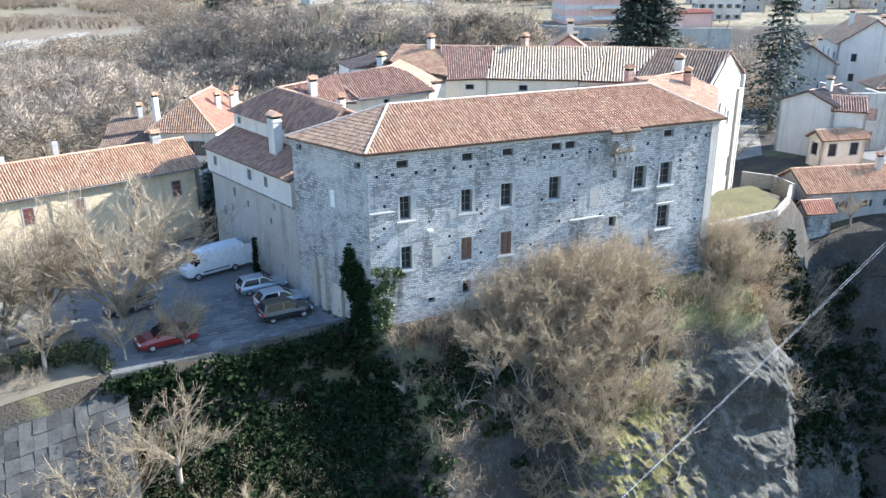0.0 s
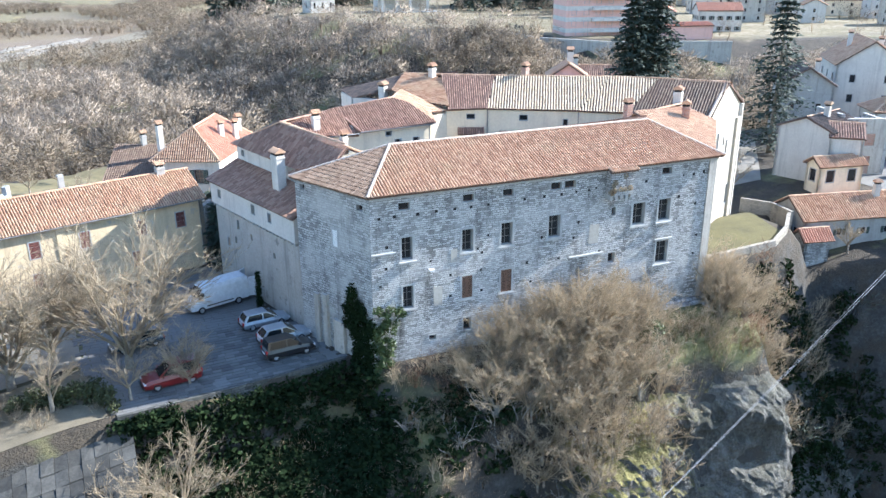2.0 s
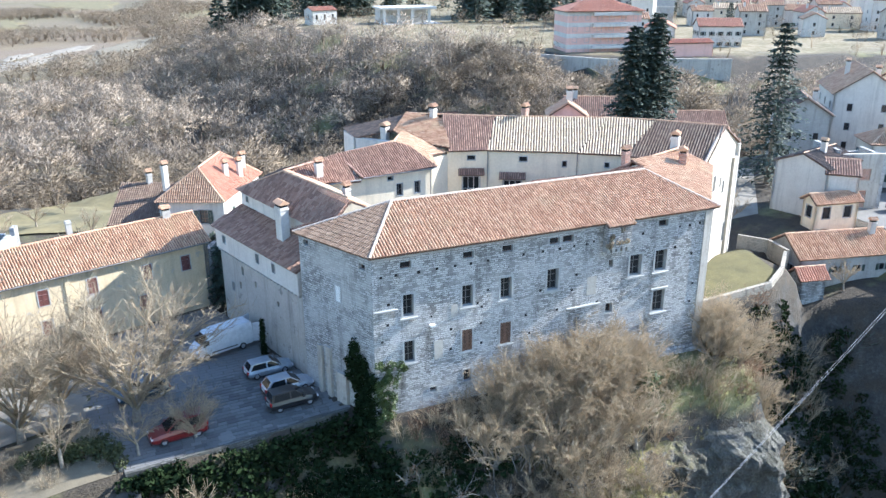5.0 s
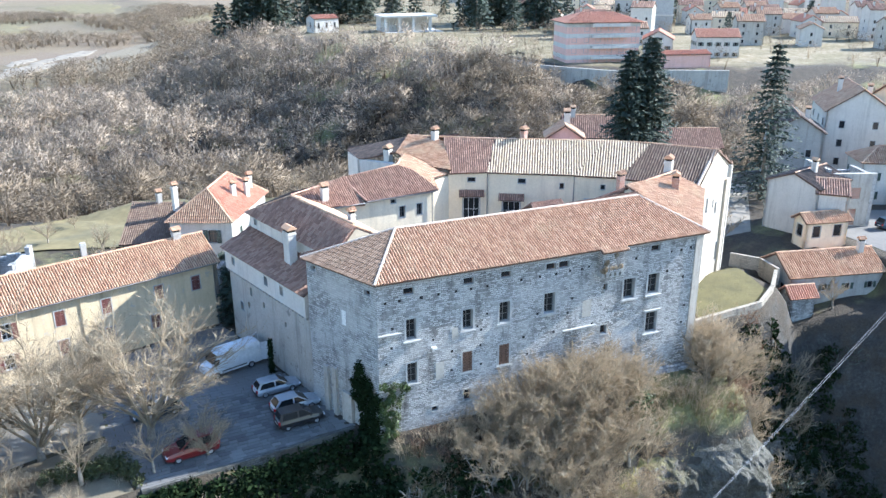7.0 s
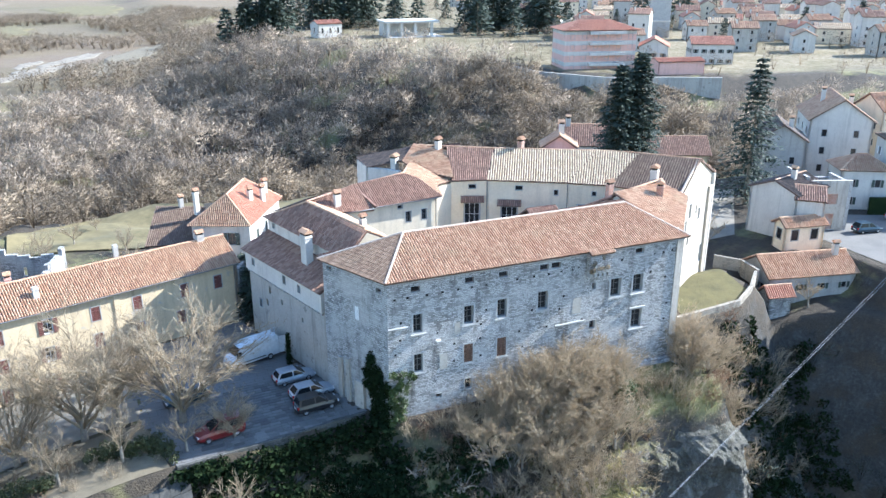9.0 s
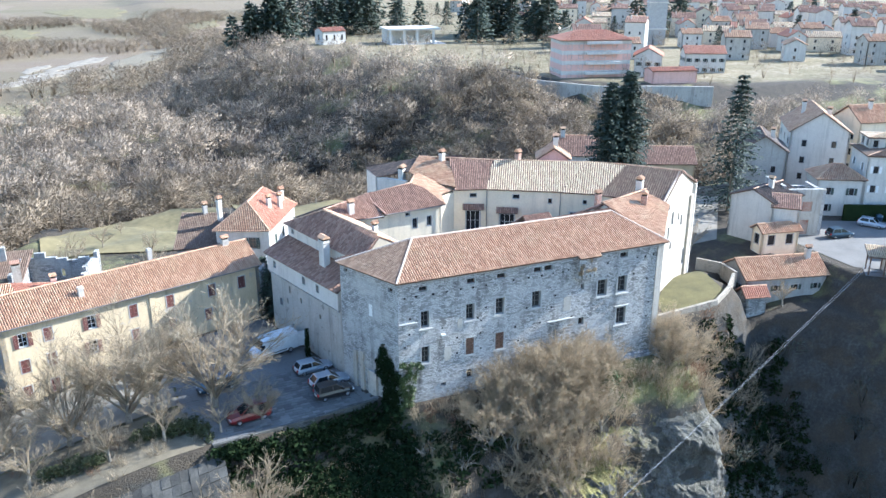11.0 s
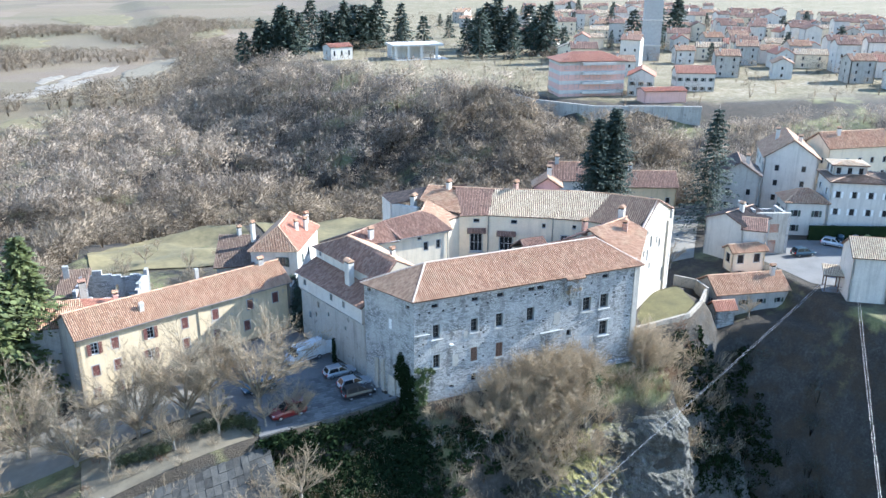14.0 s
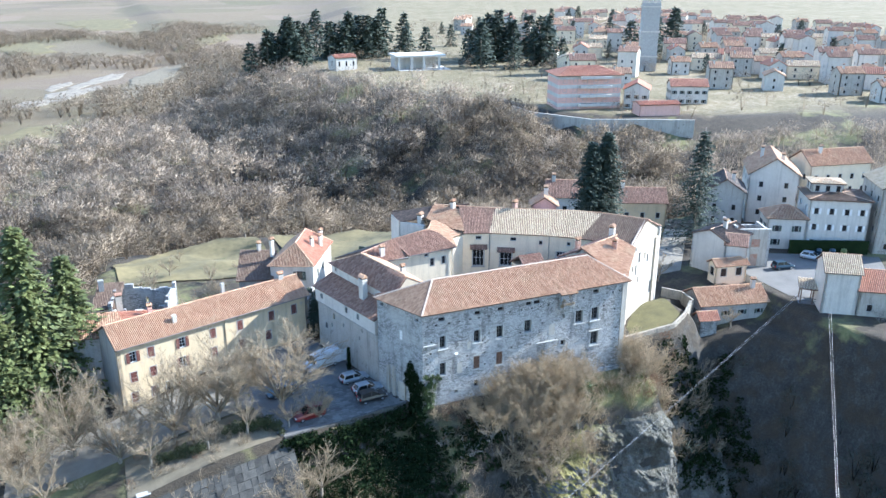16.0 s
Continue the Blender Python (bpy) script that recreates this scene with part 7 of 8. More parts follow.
for k in range(24):
    spots.append((rng.uniform(24.5, 39), -1.4 - rng.uniform(1.0, 4.4), rng.choice((0, 1, 2, 3, 5)), rng.uniform(0.4, 0.7)))
for k in range(8):
    spots.append((rng.uniform(41, 52), rng.uniform(-3.0, 4.0), rng.choice((0, 1, 5, 6)), rng.uniform(0.4, 0.7)))
for k in range(22):
    spots.append((rng.uniform(1, 15), rng.uniform(-15, -4.0), rng.choice((3, 4, 5, 6, 6, 6)), rng.uniform(0.4, 0.8)))
for k in range(32):
    spots.append((rng.uniform(1.4, 9.5), rng.uniform(-4.2, -0.9), rng.choice((5, 5, 0)), rng.uniform(0.3, 0.55)))
for k in range(24):
    spots.append((rng.uniform(-32, -13), rng.uniform(-20, -3.0), rng.choice((1, 3, 4, 5, 6)), rng.uniform(0.4, 0.85)))
for k in range(18):
    spots.append((rng.uniform(31.5, 41), rng.uniform(-2.5, 3.2), rng.choice((0, 1, 2, 5)), rng.uniform(0.55, 0.95)))
for k in range(12):
    spots.append((rng.uniform(-52, -20), rng.uniform(-2.0, 6.0), rng.choice((1, 3, 4, 5)), rng.uniform(0.25, 0.5)))
for k in range(26):
    spots.append((rng.uniform(-38, -19.6), rng.uniform(0.2, 6.6), rng.choice((1, 3, 4, 5)), rng.uniform(0.25, 0.5)))
for k in range(6):
    spots.append((rng.uniform(44, 110), rng.uniform(-28, 4), 6, rng.uniform(0.6, 1.1)))
for k in range(26):
    spots.append((rng.uniform(41, 53), rng.uniform(-2.5, 4.2), rng.choice((0, 1, 2, 5)), rng.uniform(0.5, 0.85)))
for k in range(16):
    spots.append((rng.uniform(-38, -19), rng.uniform(-11.0, -2.6), rng.choice((1, 3, 4, 6)), rng.uniform(0.3, 0.6)))
for k in range(10):
    spots.append((rng.uniform(2.0, 12.0), rng.uniform(-12.0, -4.5), 6, rng.uniform(0.7, 1.1)))
place(brush, [q for q in spots if not (q[1] > 0 and -18 < q[0] < 33)], rng)

firs = [planted("fir_tree", *conifer(rng, 28, 0.25, 44, 14, 0.06, 26, 0.48, 0.7), (M["bark"], M["needle"]), "tall dark fir behind the castle", "fir", "conifers"),
        planted("fir_tree", *conifer(rng, 22, 0.33, 27, 9, 0.08, 18, 0.5), (M["bark"], M["needle"]), "tall thin spruce with open boughs", "fir", "conifers"),
        planted("fir_tree", *conifer(rng, 22, 0.38, 34, 11, 0.02, 20, 0.62), (M["bark"], M["needle_lit"]), "broad green cedar by the lane", "fir", "conifers"),
        planted("fir_tree", *conifer(rng, 6, 0.24, 16, 8, 0.02, 10, 0.35), (M["bark"], M["needle"]), "dark narrow thuja by the gate", "fir", "conifers"),
        planted("fir_tree", *conifer(rng, 20, 0.42, 14, 8, 0.02, 8, 1.5), (M["bark"], M["needle"]), "broad dark pine on the cemetery hill", "fir", "conifers")]
place(firs, [(46.8, 33.0, 0, 1.02, 0.0), (50.0, 33.0, 0, 1.05, 0.0), (74.7, 35.6, 1, 1.12, 2.4), (-48.0, 26.0, 2, 1.35), (-43.0, 29.5, 2, 1.1), (-52.0, 22.0, 2, 1.0), (-47.5, 24.0, 2, 0.85), (-58.0, 27.0, 2, 1.0), (-60.0, 18.0, 2, 0.9), (-7.6, 27.6, 3, 1.25, 0.0), (-6.6, 29.6, 3, 1.3, 0.0), (-7.4, 31.6, 3, 1.2, 0.0), (-6.0, 27.2, 3, 1.0, 0.0), (-5.6, 32.6, 3, 1.2, 0.0)]
      + [(x + rng.uniform(-4, 4), y + rng.uniform(-5, 5), 4, rng.uniform(0.95, 1.45)) for x, y in ((38, 345), (48, 350), (56, 352), (66, 356), (84, 362), (95, 362), (104, 372), (112, 370), (120, 368), (126, 350), (134, 342), (150, 322), (158, 316), (163, 322), (170, 330), (152, 300), (182, 300), (190, 292), (250, 300), (262, 310), (276, 318), (60, 372), (90, 392), (140, 380), (118, 395), (205, 330), (300, 330), (315, 345), (50, 342), (53, 348), (58, 344), (62, 350), (66, 347), (70, 354), (73, 349), (55, 356), (64, 362), (88, 370), (92, 376), (97, 370), (101, 366), (108, 364), (113, 362), (118, 372), (122, 378), (100, 382), (110, 384), (166, 326), (171, 318), (174, 324), (178, 314), (182, 320), (176, 334), (206, 338), (212, 334))], rng)
slim = conifer(rng, 3.9, 0.04, 22, 8, 0.03, 9, 0.16)
sl = planted("cypress", *slim, (M["bark"], M["ivy_dark"]), "slim dark cypress against the castle wall", "cypress", "")
sl.location = (-6.0, 14.6, 0)


def leaf_mass(rng, centres, n, size, mb):
    """Overlapping small leaves round given lumps."""
    for cx, cy, cz, rx, ry, rz in centres:
        for _ in range(n):
            d = Vector((rng.gauss(0, 1), rng.gauss(0, 1), rng.gauss(0, 1))).normalized() * rng.uniform(0.55, 1.0)
            p = Vector((cx + d.x * rx, cy + d.y * ry, cz + d.z * rz))
            a = Vector((rng.gauss(0, 1), rng.gauss(0, 1), rng.gauss(0, 0.6))).normalized()
            b = a.cross(Vector((rng.gauss(0, 1), rng.gauss(0, 1), rng.gauss(0, 1)))).normalized()
            s = size * rng.uniform(0.6, 1.3)
            mb.add([p - a * s, p + b * s * 0.6, p + a * s, p - b * s * 0.6], [(0, 1, 2, 3)])


def climber(name, centres, n, size, label, mat=None, kind=""):
    mb = Mesh()
    leaf_mass(rng, centres, n, size, mb)
    return single(name, mb, mat or M["ivy"], label, "ivy", kind=kind)


lumps = []
for k in range(300):
    u, z = rng.uniform(-0.1, 3.1), rng.uniform(-2.0, 6.4)
    tall = 6.3 - 1.1 * abs(u - 1.9) ** 1.3 + 0.6 * math.sin(u * 6.0 + 1.0)
    if z > tall - rng.uniform(0, 0.7) or (u > 2.3 and z < 2.6):
        continue
    p = ms @ Vector((8.66 - u, -0.1, 0))
    lumps.append((p.x, p.y, z, 0.42, 0.36, 0.42))
climber("ivy", lumps, 60, 0.11, "ivy climbing the castle corner, shade in its leaf colour", M["ivy_dark"])
lumps = []
for z in np.linspace(-3.6, 4.9, 110):
    wide = 0.75 + 0.24 * (z + 1.0) if z > -1 else 0.75 + 0.1 * (z + 1.0)
    lumps.append((0.1 + max(wide, 0.4) * rng.random() + 0.25 * math.sin(z * 2.0), -0.2 - 0.4 * rng.random(), z + rng.uniform(-0.25, 0.25), 0.32, 0.28, 0.3))
climber("ivy", lumps, 62, 0.1, "sunlit ivy hanging over the stone corner")
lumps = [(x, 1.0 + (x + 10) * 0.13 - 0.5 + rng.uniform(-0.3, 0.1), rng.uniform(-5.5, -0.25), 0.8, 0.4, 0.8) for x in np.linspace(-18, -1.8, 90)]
climber("ivy", lumps, 110, 0.13, "ivy covering the retaining wall, shade in its leaf colour", M["ivy_dark"])
lumps = [(23.4 + rng.uniform(-1.3, 1.3), -3.6 + rng.uniform(-1.2, 0.8), rng.uniform(-5.0, 1.6), 0.85, 0.85, 0.85) for _ in range(38)]
climber("ivy", lumps, 170, 0.12, "green ivy thicket at the cliff edge")
M["hedge"] = plain("olive_hedge_leaves", (0.03, 0.04, 0.012), (0.11, 0.12, 0.035), 0.7, 0.7, 0.2, 0.0, 0.5)
for hx0, hx1, hy0, hy1, count in ((-25.5, -20.2, 4.6, 3.2, 60), (-34.0, -28.5, 3.2, 2.4, 50), (-20.4, -18.9, 4.4, 1.2, 26)):
    lumps = []
    for k in range(count):
        f = rng.random()
        x, y = hx0 + (hx1 - hx0) * f + rng.uniform(-0.4, 0.4), hy0 + (hy1 - hy0) * f + rng.uniform(-0.5, 0.5)
        lumps.append((x, y, gz(x, y) + rng.uniform(0.2, 1.3), 0.5, 0.5, 0.42))
    climber("hedge", lumps, 70, 0.1, "rough olive green hedge under the bare trees", M["hedge"])
lumps = [(20.5 + rng.random() * 2.3, -0.8, rng.uniform(11.5, 13.4), 0.25, 0.15, 0.25) for _ in range(14)]
climber("ivy", lumps, 60, 0.07, "dry creeper on the stone box bay", M["twig_grey"])


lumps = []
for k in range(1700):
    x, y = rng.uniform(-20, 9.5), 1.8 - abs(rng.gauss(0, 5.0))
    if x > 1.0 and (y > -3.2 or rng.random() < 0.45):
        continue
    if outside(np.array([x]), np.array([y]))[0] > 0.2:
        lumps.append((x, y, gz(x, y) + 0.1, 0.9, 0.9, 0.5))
climber("ivy_cover", lumps, 46, 0.25, "ivy and bramble covering the slope below the square, darkened for shade", M["ivy_dark"], "stuff")
# added cover that darkens the sunlit ground below the terrace wall
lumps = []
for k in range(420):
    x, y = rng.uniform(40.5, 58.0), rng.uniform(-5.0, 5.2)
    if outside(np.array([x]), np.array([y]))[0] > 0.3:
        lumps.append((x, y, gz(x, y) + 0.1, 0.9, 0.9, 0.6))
climber("ivy_cover", lumps, 46, 0.25, "scrub added below the terrace wall, shade in its leaf colour", M["ivy_dark"], "stuff")


# ---- woods: one joined mass of leafless trees ----
def tuft_tree(rng, n):
    """Twig slivers in the shape of a bare rounded crown one metre high, with outward-turned normals."""
    v, nn = [], []
    lobes = [(Vector((0, 0, 0.6)), 0.3)]
    for i in range(5):
        a = math.tau * (i + rng.random()) / 5
        lobes.append((Vector((math.cos(a) * 0.24, math.sin(a) * 0.24, rng.uniform(0.38, 0.72))), rng.uniform(0.17, 0.25)))
    mid = Vector((0, 0, 0.35))
    for i in range(n):
        c, r = rng.choice(lobes)
        o = Vector((rng.gauss(0, 1), rng.gauss(0, 1), rng.gauss(0.2, 1))).normalized()
        p = c + o * r * rng.random() ** 0.4
        d = (o * 0.5 + (p - mid).normalized() * 0.6 + Vector((rng.gauss(0, 0.4), rng.gauss(0, 0.4), rng.gauss(0.2, 0.3)))).normalized() * rng.uniform(0.05, 0.13)
        s = d.cross(Vector((rng.gauss(0, 1), rng.gauss(0, 1), rng.gauss(0, 1)))).normalized() * rng.uniform(0.006, 0.0125)
        g = (o * 0.6 + (p - mid).normalized() * 0.7).normalized()
        v += [p - s, p + s, p + d] if (s * 2).cross(d + s).dot(g) > 0 else [p + s, p - s, p + d]
        nn += [g] * 3
    for i in range(5):
        a = rng.uniform(0, math.tau)
        q = Vector((math.cos(a) * 0.2, math.sin(a) * 0.2, 0.7))
        s = Vector((math.sin(a), -math.cos(a), 0)) * 0.012
        v += [Vector((0, 0, -0.05)) - s, Vector((0, 0, -0.05)) + s, q]
        nn += [Vector((math.cos(a), math.sin(a), 0.3)).normalized()] * 3
    return np.array([tuple(p) for p in v]), np.array([tuple(p) for p in nn])


def wood(name, pts, heights, mat, label, n=230, seed=1, broad=1.0, category="woods"):
    rr, nr = random.Random(seed), np.random.RandomState(seed)
    kinds = [tuft_tree(rr, n) for _ in range(7)]
    out, nor = [], []
    for (x, y, z), h in zip(pts, heights):
        k, kn = kinds[nr.randint(7)]
        a = nr.uniform(0, 6.283)
        c, s = math.cos(a), math.sin(a)
        w = h * broad * nr.uniform(0.9, 1.4)
        out.append(np.stack([x + (k[:, 0] * c - k[:, 1] * s) * w, y + (k[:, 0] * s + k[:, 1] * c) * w, z + k[:, 2] * h], 1))
        nor.append(np.stack([kn[:, 0] * c - kn[:, 1] * s, kn[:, 0] * s + kn[:, 1] * c, kn[:, 2]], 1))
    co, no = np.concatenate(out), np.concatenate(nor)
    nv = len(co)
    me = bpy.data.meshes.new(name)
    me.vertices.add(nv)
    me.vertices.foreach_set("co", co.ravel())
    me.loops.add(nv)
    me.loops.foreach_set("vertex_index", np.arange(nv))
    me.polygons.add(nv // 3)
    me.polygons.foreach_set("loop_start", np.arange(0, nv, 3))
    me.update(calc_edges=True)
    me.polygons.foreach_set("use_smooth", np.ones(nv // 3, bool))
    me.normals_split_custom_set_from_vertices(no)
    me.materials.append(mat)
    return tagged(new(name, me), label, category, kind="stuff")


def in_poly(x, y, poly):
    hit = np.zeros(x.shape, bool)
    for (ax, ay), (bx, by) in zip(poly, poly[1:] + poly[:1]):
        hit ^= ((ay > y) != (by > y)) & (x < (bx - ax) * (y - ay) / ((by - ay) or 1e-9) + ax)
    return hit


nr = np.random.RandomState(6)
OPEN = [[(-38, 58), (28, 56), (32, 84), (6, 94), (-22, 98), (-38, 84)], [(-86, 310), (-58, 296), (-36, 378), (-36, 420), (-62, 410), (-90, 380)],
        [(-20, 480), (8, 495), (36, 610), (22, 680), (-14, 590)], [(-86, 460), (-50, 450), (-12, 640), (-50, 640)]]


def grow(count, x0, x1, y0, y1, edge=2.0, slope=0.0):
    x, y = nr.uniform(x0, x1, count), nr.uniform(y0, y1, count)
    keep = outside(x, y) > edge
    for poly in OPEN:
        keep &= ~in_poly(x, y, poly)
    x, y = x[keep], y[keep]
    return np.stack([x, y, ground_at(x, y)], 1)


near = grow(1250, -110, 130, 58, 190)
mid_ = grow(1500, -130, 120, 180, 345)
left = grow(420, -160, -40, 48, 120)
wood("bare_woods", near, nr.uniform(4.0, 11.5, len(near)), M["wood_far"], "leafless grey-brown woods on the valley side", 400, 2, 1.1)
wood("bare_woods", mid_, nr.uniform(5, 14, len(mid_)), M["wood_hill"], "leafless woods on the far valley side, haze in their colour", 250, 3, 1.1)
wood("bare_woods", left, nr.uniform(5, 9, len(left)), M["wood_far"], "leafless thickets in the valley", 420, 4)
far_ = grow(4200, -230, 160, 345, 1100, 0.0)
far_ = far_[(np.sin(far_[:, 0] / 31 + np.sin(far_[:, 1] / 60)) + np.sin(far_[:, 1] / 47 + 1.3 * np.sin(far_[:, 0] / 50))) > -0.1]
wood("distant_woods", far_, nr.uniform(7, 12, len(far_)), M["wood_far"], "distant leafless copses and hedgerows", 120, 5, 1.7)
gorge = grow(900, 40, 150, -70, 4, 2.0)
wood("gorge_scrub", gorge, nr.uniform(3, 6.5, len(gorge)), M["gorge"], "scrub on the gorge side, its shade put into the colour", 150, 7)
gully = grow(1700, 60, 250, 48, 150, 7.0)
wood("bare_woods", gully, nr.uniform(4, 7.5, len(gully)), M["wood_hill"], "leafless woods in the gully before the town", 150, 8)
def town_trees():
    x, y = nr.uniform(70, 420, 800), nr.uniform(120, 620, 800)
    keep = (outside(x, y) <= 0) & (x > 60 + y * 0.1)
    for sx, sy in spots_town:
        keep &= np.hypot(x - sx - 4, y - sy - 4) > 8
    return np.stack([x[keep], y[keep], ground_at(x[keep], y[keep])], 1)


under = np.stack([nr.uniform(-36, 42, 4200), nr.uniform(-26, 3.5, 4200)], 1)
du = outside(under[:, 0], under[:, 1])
under = under[(du > 0.7) & (du < 26)]
under = np.column_stack([under, ground_at(under[:, 0], under[:, 1]) - 0.05])
wood("undergrowth", under, nr.uniform(0.5, 1.9, len(under)), M["twig"], "tangled dry undergrowth and bramble on the slope", 34, 10)
tt = town_trees()
M["tuft"] = plain("yellow_winter_grass", (0.12, 0.12, 0.03), (0.34, 0.32, 0.1), 0.5, 0.9, 0.1, 0.0, 0.4)
gr = np.stack([nr.uniform(12.5, 36.0, 3000), nr.uniform(-17, -3.5, 3000)], 1)
gr = gr[outside(gr[:, 0], gr[:, 1]) > 2.5]
gr = gr[(gr[:, 0] < 21.5) | (gr[:, 1] > -6)]
gr = np.column_stack([gr, ground_at(gr[:, 0], gr[:, 1]) + 0.35])
wood("grass_tufts", gr, nr.uniform(0.25, 0.7, len(gr)), M["tuft"], "yellow-green grass tufts on the rocky spur", 22, 12, 1.2, "grass")
gl = np.stack([nr.uniform(38, 52, 900), nr.uniform(5.4, 17, 900)], 1)
gl = gl[in_poly(gl[:, 0], gl[:, 1], [(37.2, 5.4), (45.6, 6.2), (49.5, 9.0), (52.0, 16.6), (48.5, 17.6), (38.6, 8.2)])]
gl = np.column_stack([gl, ground_at(gl[:, 0], gl[:, 1]) + 0.03])
wood("grass_tufts", gl, nr.uniform(0.1, 0.28, len(gl)), M["lawn"], "rough winter grass of the small lawn", 18, 13, 2.0, "grass")
wood("garden_trees", tt, nr.uniform(4, 9, len(tt)), M["wood_far"], "leafless garden trees among the town houses", 130, 9)

tc = [p for p in tt if p[0] > 130 and p[1] > 200][:36]
for x, y, z in tc:
    m = pose(x + 2.5, y + 2.5, z - 0.2, 0, 0, rng.uniform(0, 360))
    ob = copy_thing(firs[4], m)
    q = rng.uniform(0.45, 0.85)
    ob.matrix_basis = m @ Matrix.Diagonal((q, q, q * 1.1, 1))

# ---- rock face below the scrub ----
def rock_face(seed):
    """Broken limestone wrapped round the brow of the rock: columns run down the fall line, with ledges, clefts and blocks."""
    base = [(x, -0.6, 0.0, -1.0) for x in np.arange(11.0, 34.0, 0.32)]
    base += [(34.0 + 1.5 * math.sin(a), 0.9 - 1.5 * math.cos(a), math.sin(a), -math.cos(a)) for a in np.arange(0.0, 1.5, 0.02)]
    zs = np.arange(-3.2, -46.0, -0.34)
    reach = np.arange(0.5, 34.0, 0.12)
    cols = []
    for i, (bx, by, nx_, ny_) in enumerate(base):
        g = ground_at(bx + nx_ * reach, by + ny_ * reach)
        g = np.minimum.accumulate(g)
        d = np.interp(-zs, -g, reach)
        col = []
        for z, r in zip(zs, d):
            x, y = bx + nx_ * r, by + ny_ * r
            q = Vector((x * 0.2, y * 0.2, z * 0.16 + seed))
            h = 0.85 * (noise.ridged_multi_fractal(q, 0.9, 2.1, 5, 1.0, 2.0) - 1.1)
            h += 1.2 * noise.noise(Vector((x * 0.1, y * 0.1, z * 0.09 + seed)))
            vd, _ = noise.voronoi(Vector((x * 0.55, y * 0.55, z * 0.4 + seed)))
            h += 0.55 * min(vd[1] - vd[0], 0.5) + 0.3 * math.floor(2.5 * noise.noise(Vector((x * 0.16 + 9, y * 0.16, z * 0.6 + seed))) + 0.5)
            h += 0.18 * noise.noise(Vector((x * 1.7, y * 1.7, z * 1.7)))
            k = min(1.0, max(0.0, (-4.0 - z) / 3.5))
            r2 = r + 0.35 + h * k - 0.9 * (1 - k)
            col.append((bx + nx_ * r2, by + ny_ * r2, z + 0.25 * h * k))
        cols.append(col)
    n = len(zs)
    mb = Mesh()
    mb.add([q for c in cols for q in c], [(i * n + j, i * n + j + 1, (i + 1) * n + j + 1, (i + 1) * n + j) for i in range(len(cols) - 1) for j in range(n - 1)])
    return mb


def rock_material():
    k = Nodes("cliff_limestone")
    p = k.coords()
    st = k.n("Mapping")
    st.inputs["Scale"].default_value = (1, 1, 0.4)
    k.link(p, st.inputs[0])
    col = k.ramp(k.mix(0.5, k.noise(st.outputs[0], 1.3, 8.0, 0.75), k.noise(p, 5.0, 8.0, 0.75)), [(0.34, (0.03, 0.029, 0.026)), (0.47, (0.115, 0.11, 0.098)), (0.6, (0.22, 0.212, 0.192)), (0.75, (0.38, 0.362, 0.325))])
    geo = k.n("SeparateXYZ")
    k.link(k.n("NewGeometry").outputs["Normal"], geo.inputs[0])
    moss = k.ramp(k.math("ADD", geo.outputs[2], k.math("MULTIPLY", k.noise(p, 0.5, 6.0, 0.7), 0.9)), [(0.95, (0, 0, 0)), (1.12, (1, 1, 1))])
    grass = k.ramp(k.noise(p, 2.0, 6.0, 0.7), [(0.35, (0.1, 0.092, 0.03)), (0.65, (0.34, 0.3, 0.1))])
    sx = k.n("SeparateXYZ")
    k.link(p, sx.inputs[0])
    side = k.ramp(k.math("MULTIPLY", sx.outputs[0], 0.02), [(0.2, (0, 0, 0)), (0.26, (1, 1, 1)), (0.44, (1, 1, 1)), (0.56, (0.12, 0.12, 0.12))])
    col = k.mix(k.math("MULTIPLY", moss, side), col, grass)
    stain = k.ramp(k.noise(st.outputs[0], 0.22, 5.0, 0.7), [(0.4, (0.45, 0.45, 0.4)), (0.56, (1.0, 1.0, 1.0))])
    col = k.mix(1.0, col, stain, "MULTIPLY")
    k.bump(k.noise(p, 2.5, 9.0, 0.75), 1.0, 0.5)
    return k.done(col, 0.95)


M["cliff"] = rock_material()
face = rock_face(3.0)
single("cliff", face, M["cliff"], "broken limestone cliff over the gorge", "cliff", kind="structure")

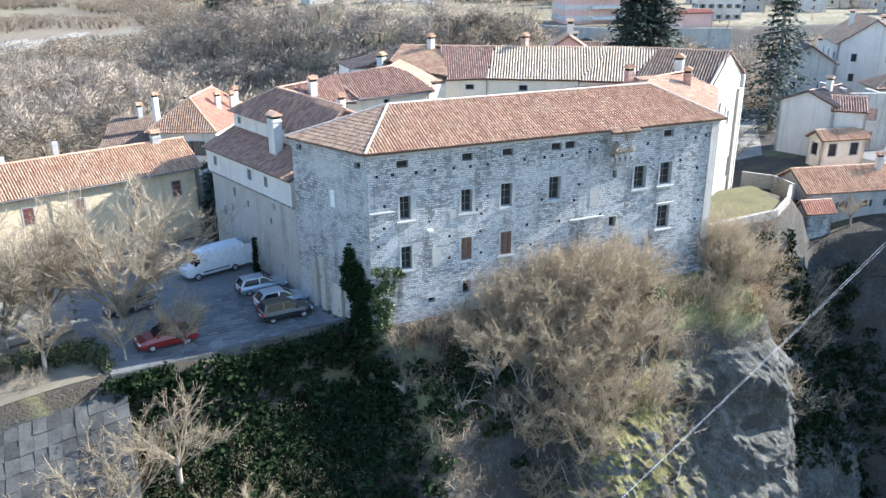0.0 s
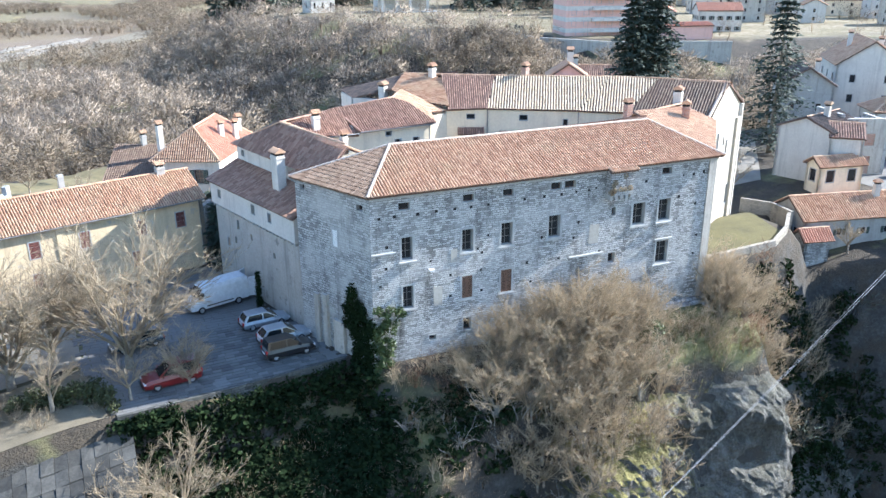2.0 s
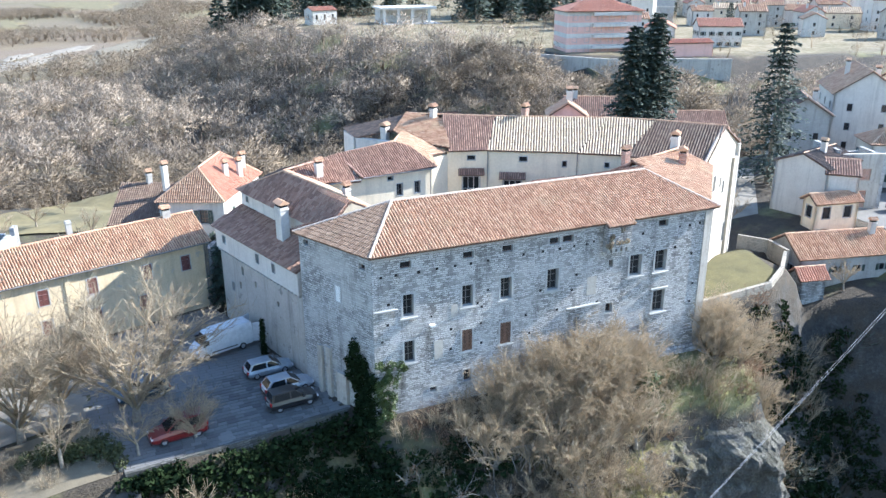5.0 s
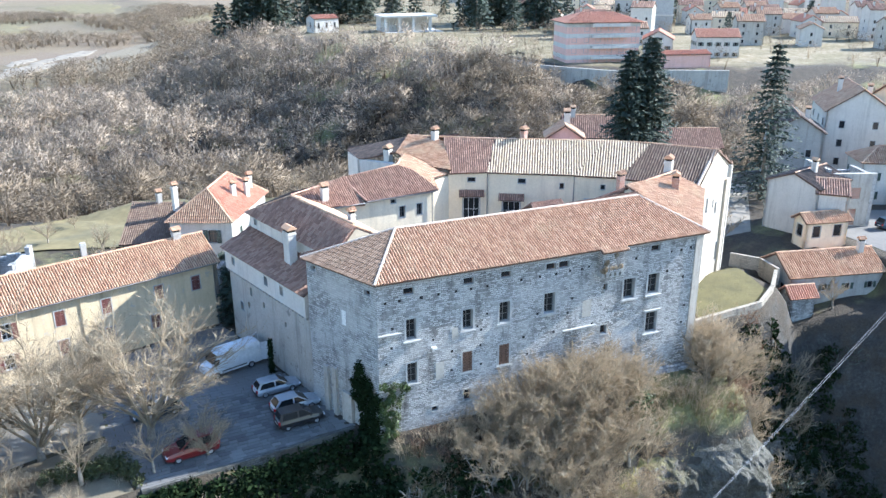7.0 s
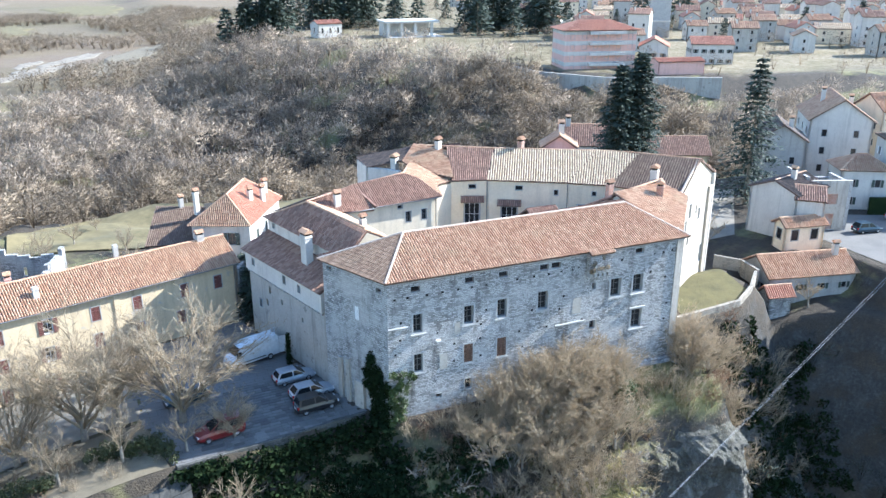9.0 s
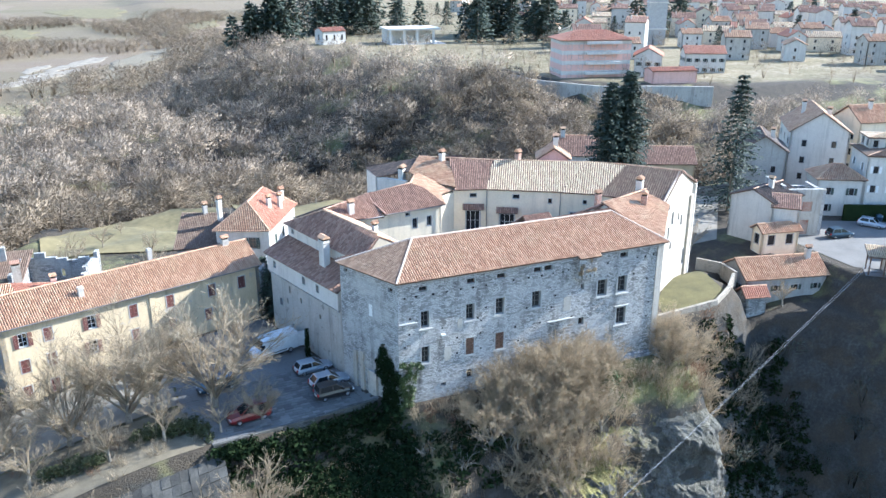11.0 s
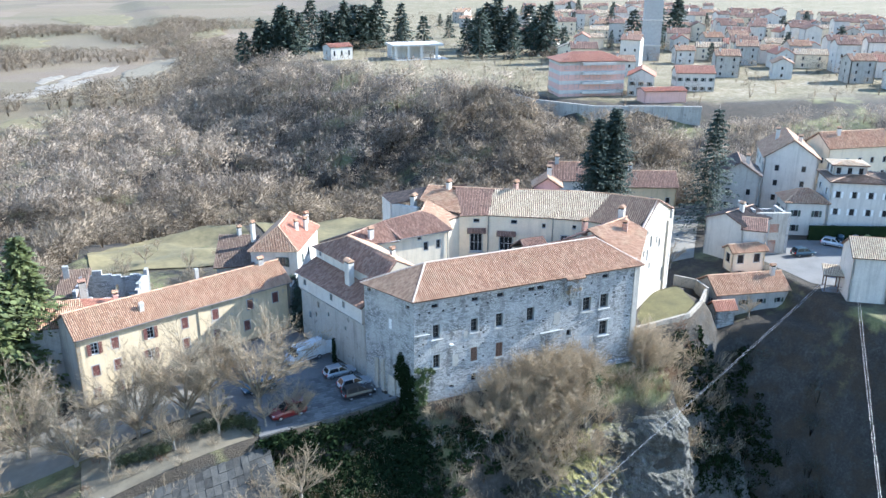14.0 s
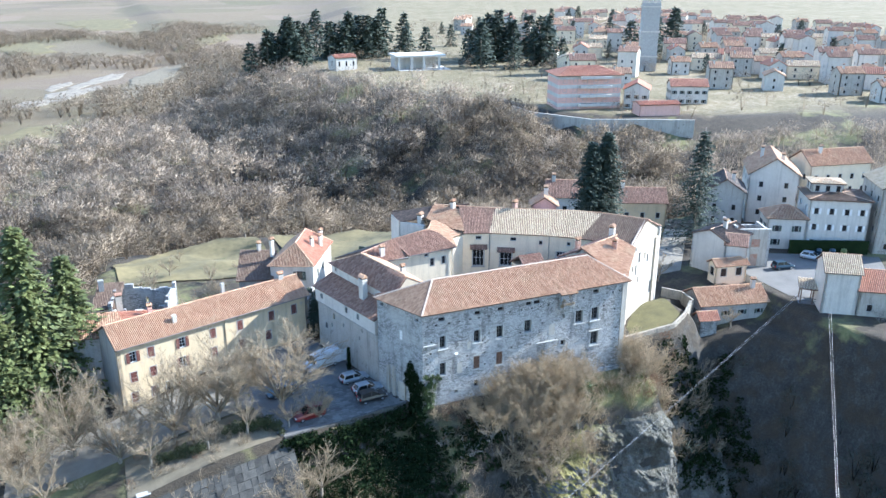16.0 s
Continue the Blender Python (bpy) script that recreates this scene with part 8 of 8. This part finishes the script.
# ---- paving of the square, slab by slab ----
def slab_rows():
    rr = random.Random(17)
    out = []
    a = radians(3)
    ex, ey = Vector((math.cos(a), math.sin(a), 0)), Vector((-math.sin(a), math.cos(a), 0))
    o = Vector((-24, -2, 0))
    y = 0.0
    poly = [PLAZA[i] for i in (0, 1, 3, 4, 5, 6)]
    while y < 42:
        h = rr.uniform(0.42, 0.55)
        x = rr.uniform(-0.8, 0)
        while x < 44:
            w = rr.uniform(0.6, 1.1)
            c = o + ex * (x + w / 2) + ey * (y + h / 2)
            if in_poly(np.array([c.x]), np.array([c.y]), poly)[0]:
                out.append((c, w, h))
            x += w
        y += h
    return out, 3


slabs, slab_yaw = slab_rows()
slabs.sort(key=lambda s: math.hypot(s[0].x + 10, s[0].y - 5))
pave = thing("paved_square", (-12, 10, 0), "square paved with large grey stone slabs", "paving", kind="structure")
shared = {}
rest = Mesh()
rr = random.Random(19)
for i, (c, w, h) in enumerate(slabs):
    w = round(w / 0.1) * 0.1
    z = 0.06 + rr.uniform(0, 0.02)
    if i < 300:
        key = (round(w, 1), round(h, 1))
        if key not in shared:
            mb = Mesh()
            a, b = w / 2 - 0.02, h / 2 - 0.018
            mb.add([(-a, -b, -0.08), (a, -b, -0.08), (a, b, -0.08), (-a, b, -0.08), (-a, -b, -0.015), (a, -b, -0.015), (a, b, -0.015), (-a, b, -0.015), (-a + 0.03, -b + 0.03, 0), (a - 0.03, -b + 0.03, 0), (a - 0.03, b - 0.03, 0), (-a + 0.03, b - 0.03, 0)],
                   [(k, (k + 1) % 4, 4 + (k + 1) % 4, 4 + k) for k in range(4)] + [(4 + k, 4 + (k + 1) % 4, 8 + (k + 1) % 4, 8 + k) for k in range(4)] + [(8, 9, 10, 11)])
            shared[key] = finish("paving_slab", mb.v, mb.f, [M["slab"]])
        ob = new("paving_slab", shared[key])
        ob.parent = pave
        ob.matrix_basis = Matrix.Translation((-pave.location.x, -pave.location.y, 0)) @ pose(c.x, c.y, z, rr.uniform(-0.6, 0.6), rr.uniform(-0.6, 0.6), slab_yaw)
    else:
        rest.box(-w / 2 + 0.02, -h / 2 + 0.02, -0.08, w / 2 - 0.02, h / 2 - 0.02, 0, pose(c.x, c.y, z, rr.uniform(-0.6, 0.6), rr.uniform(-0.6, 0.6), slab_yaw))
part("paving_slabs", rest, M["slab"], pave, kind="stuff")
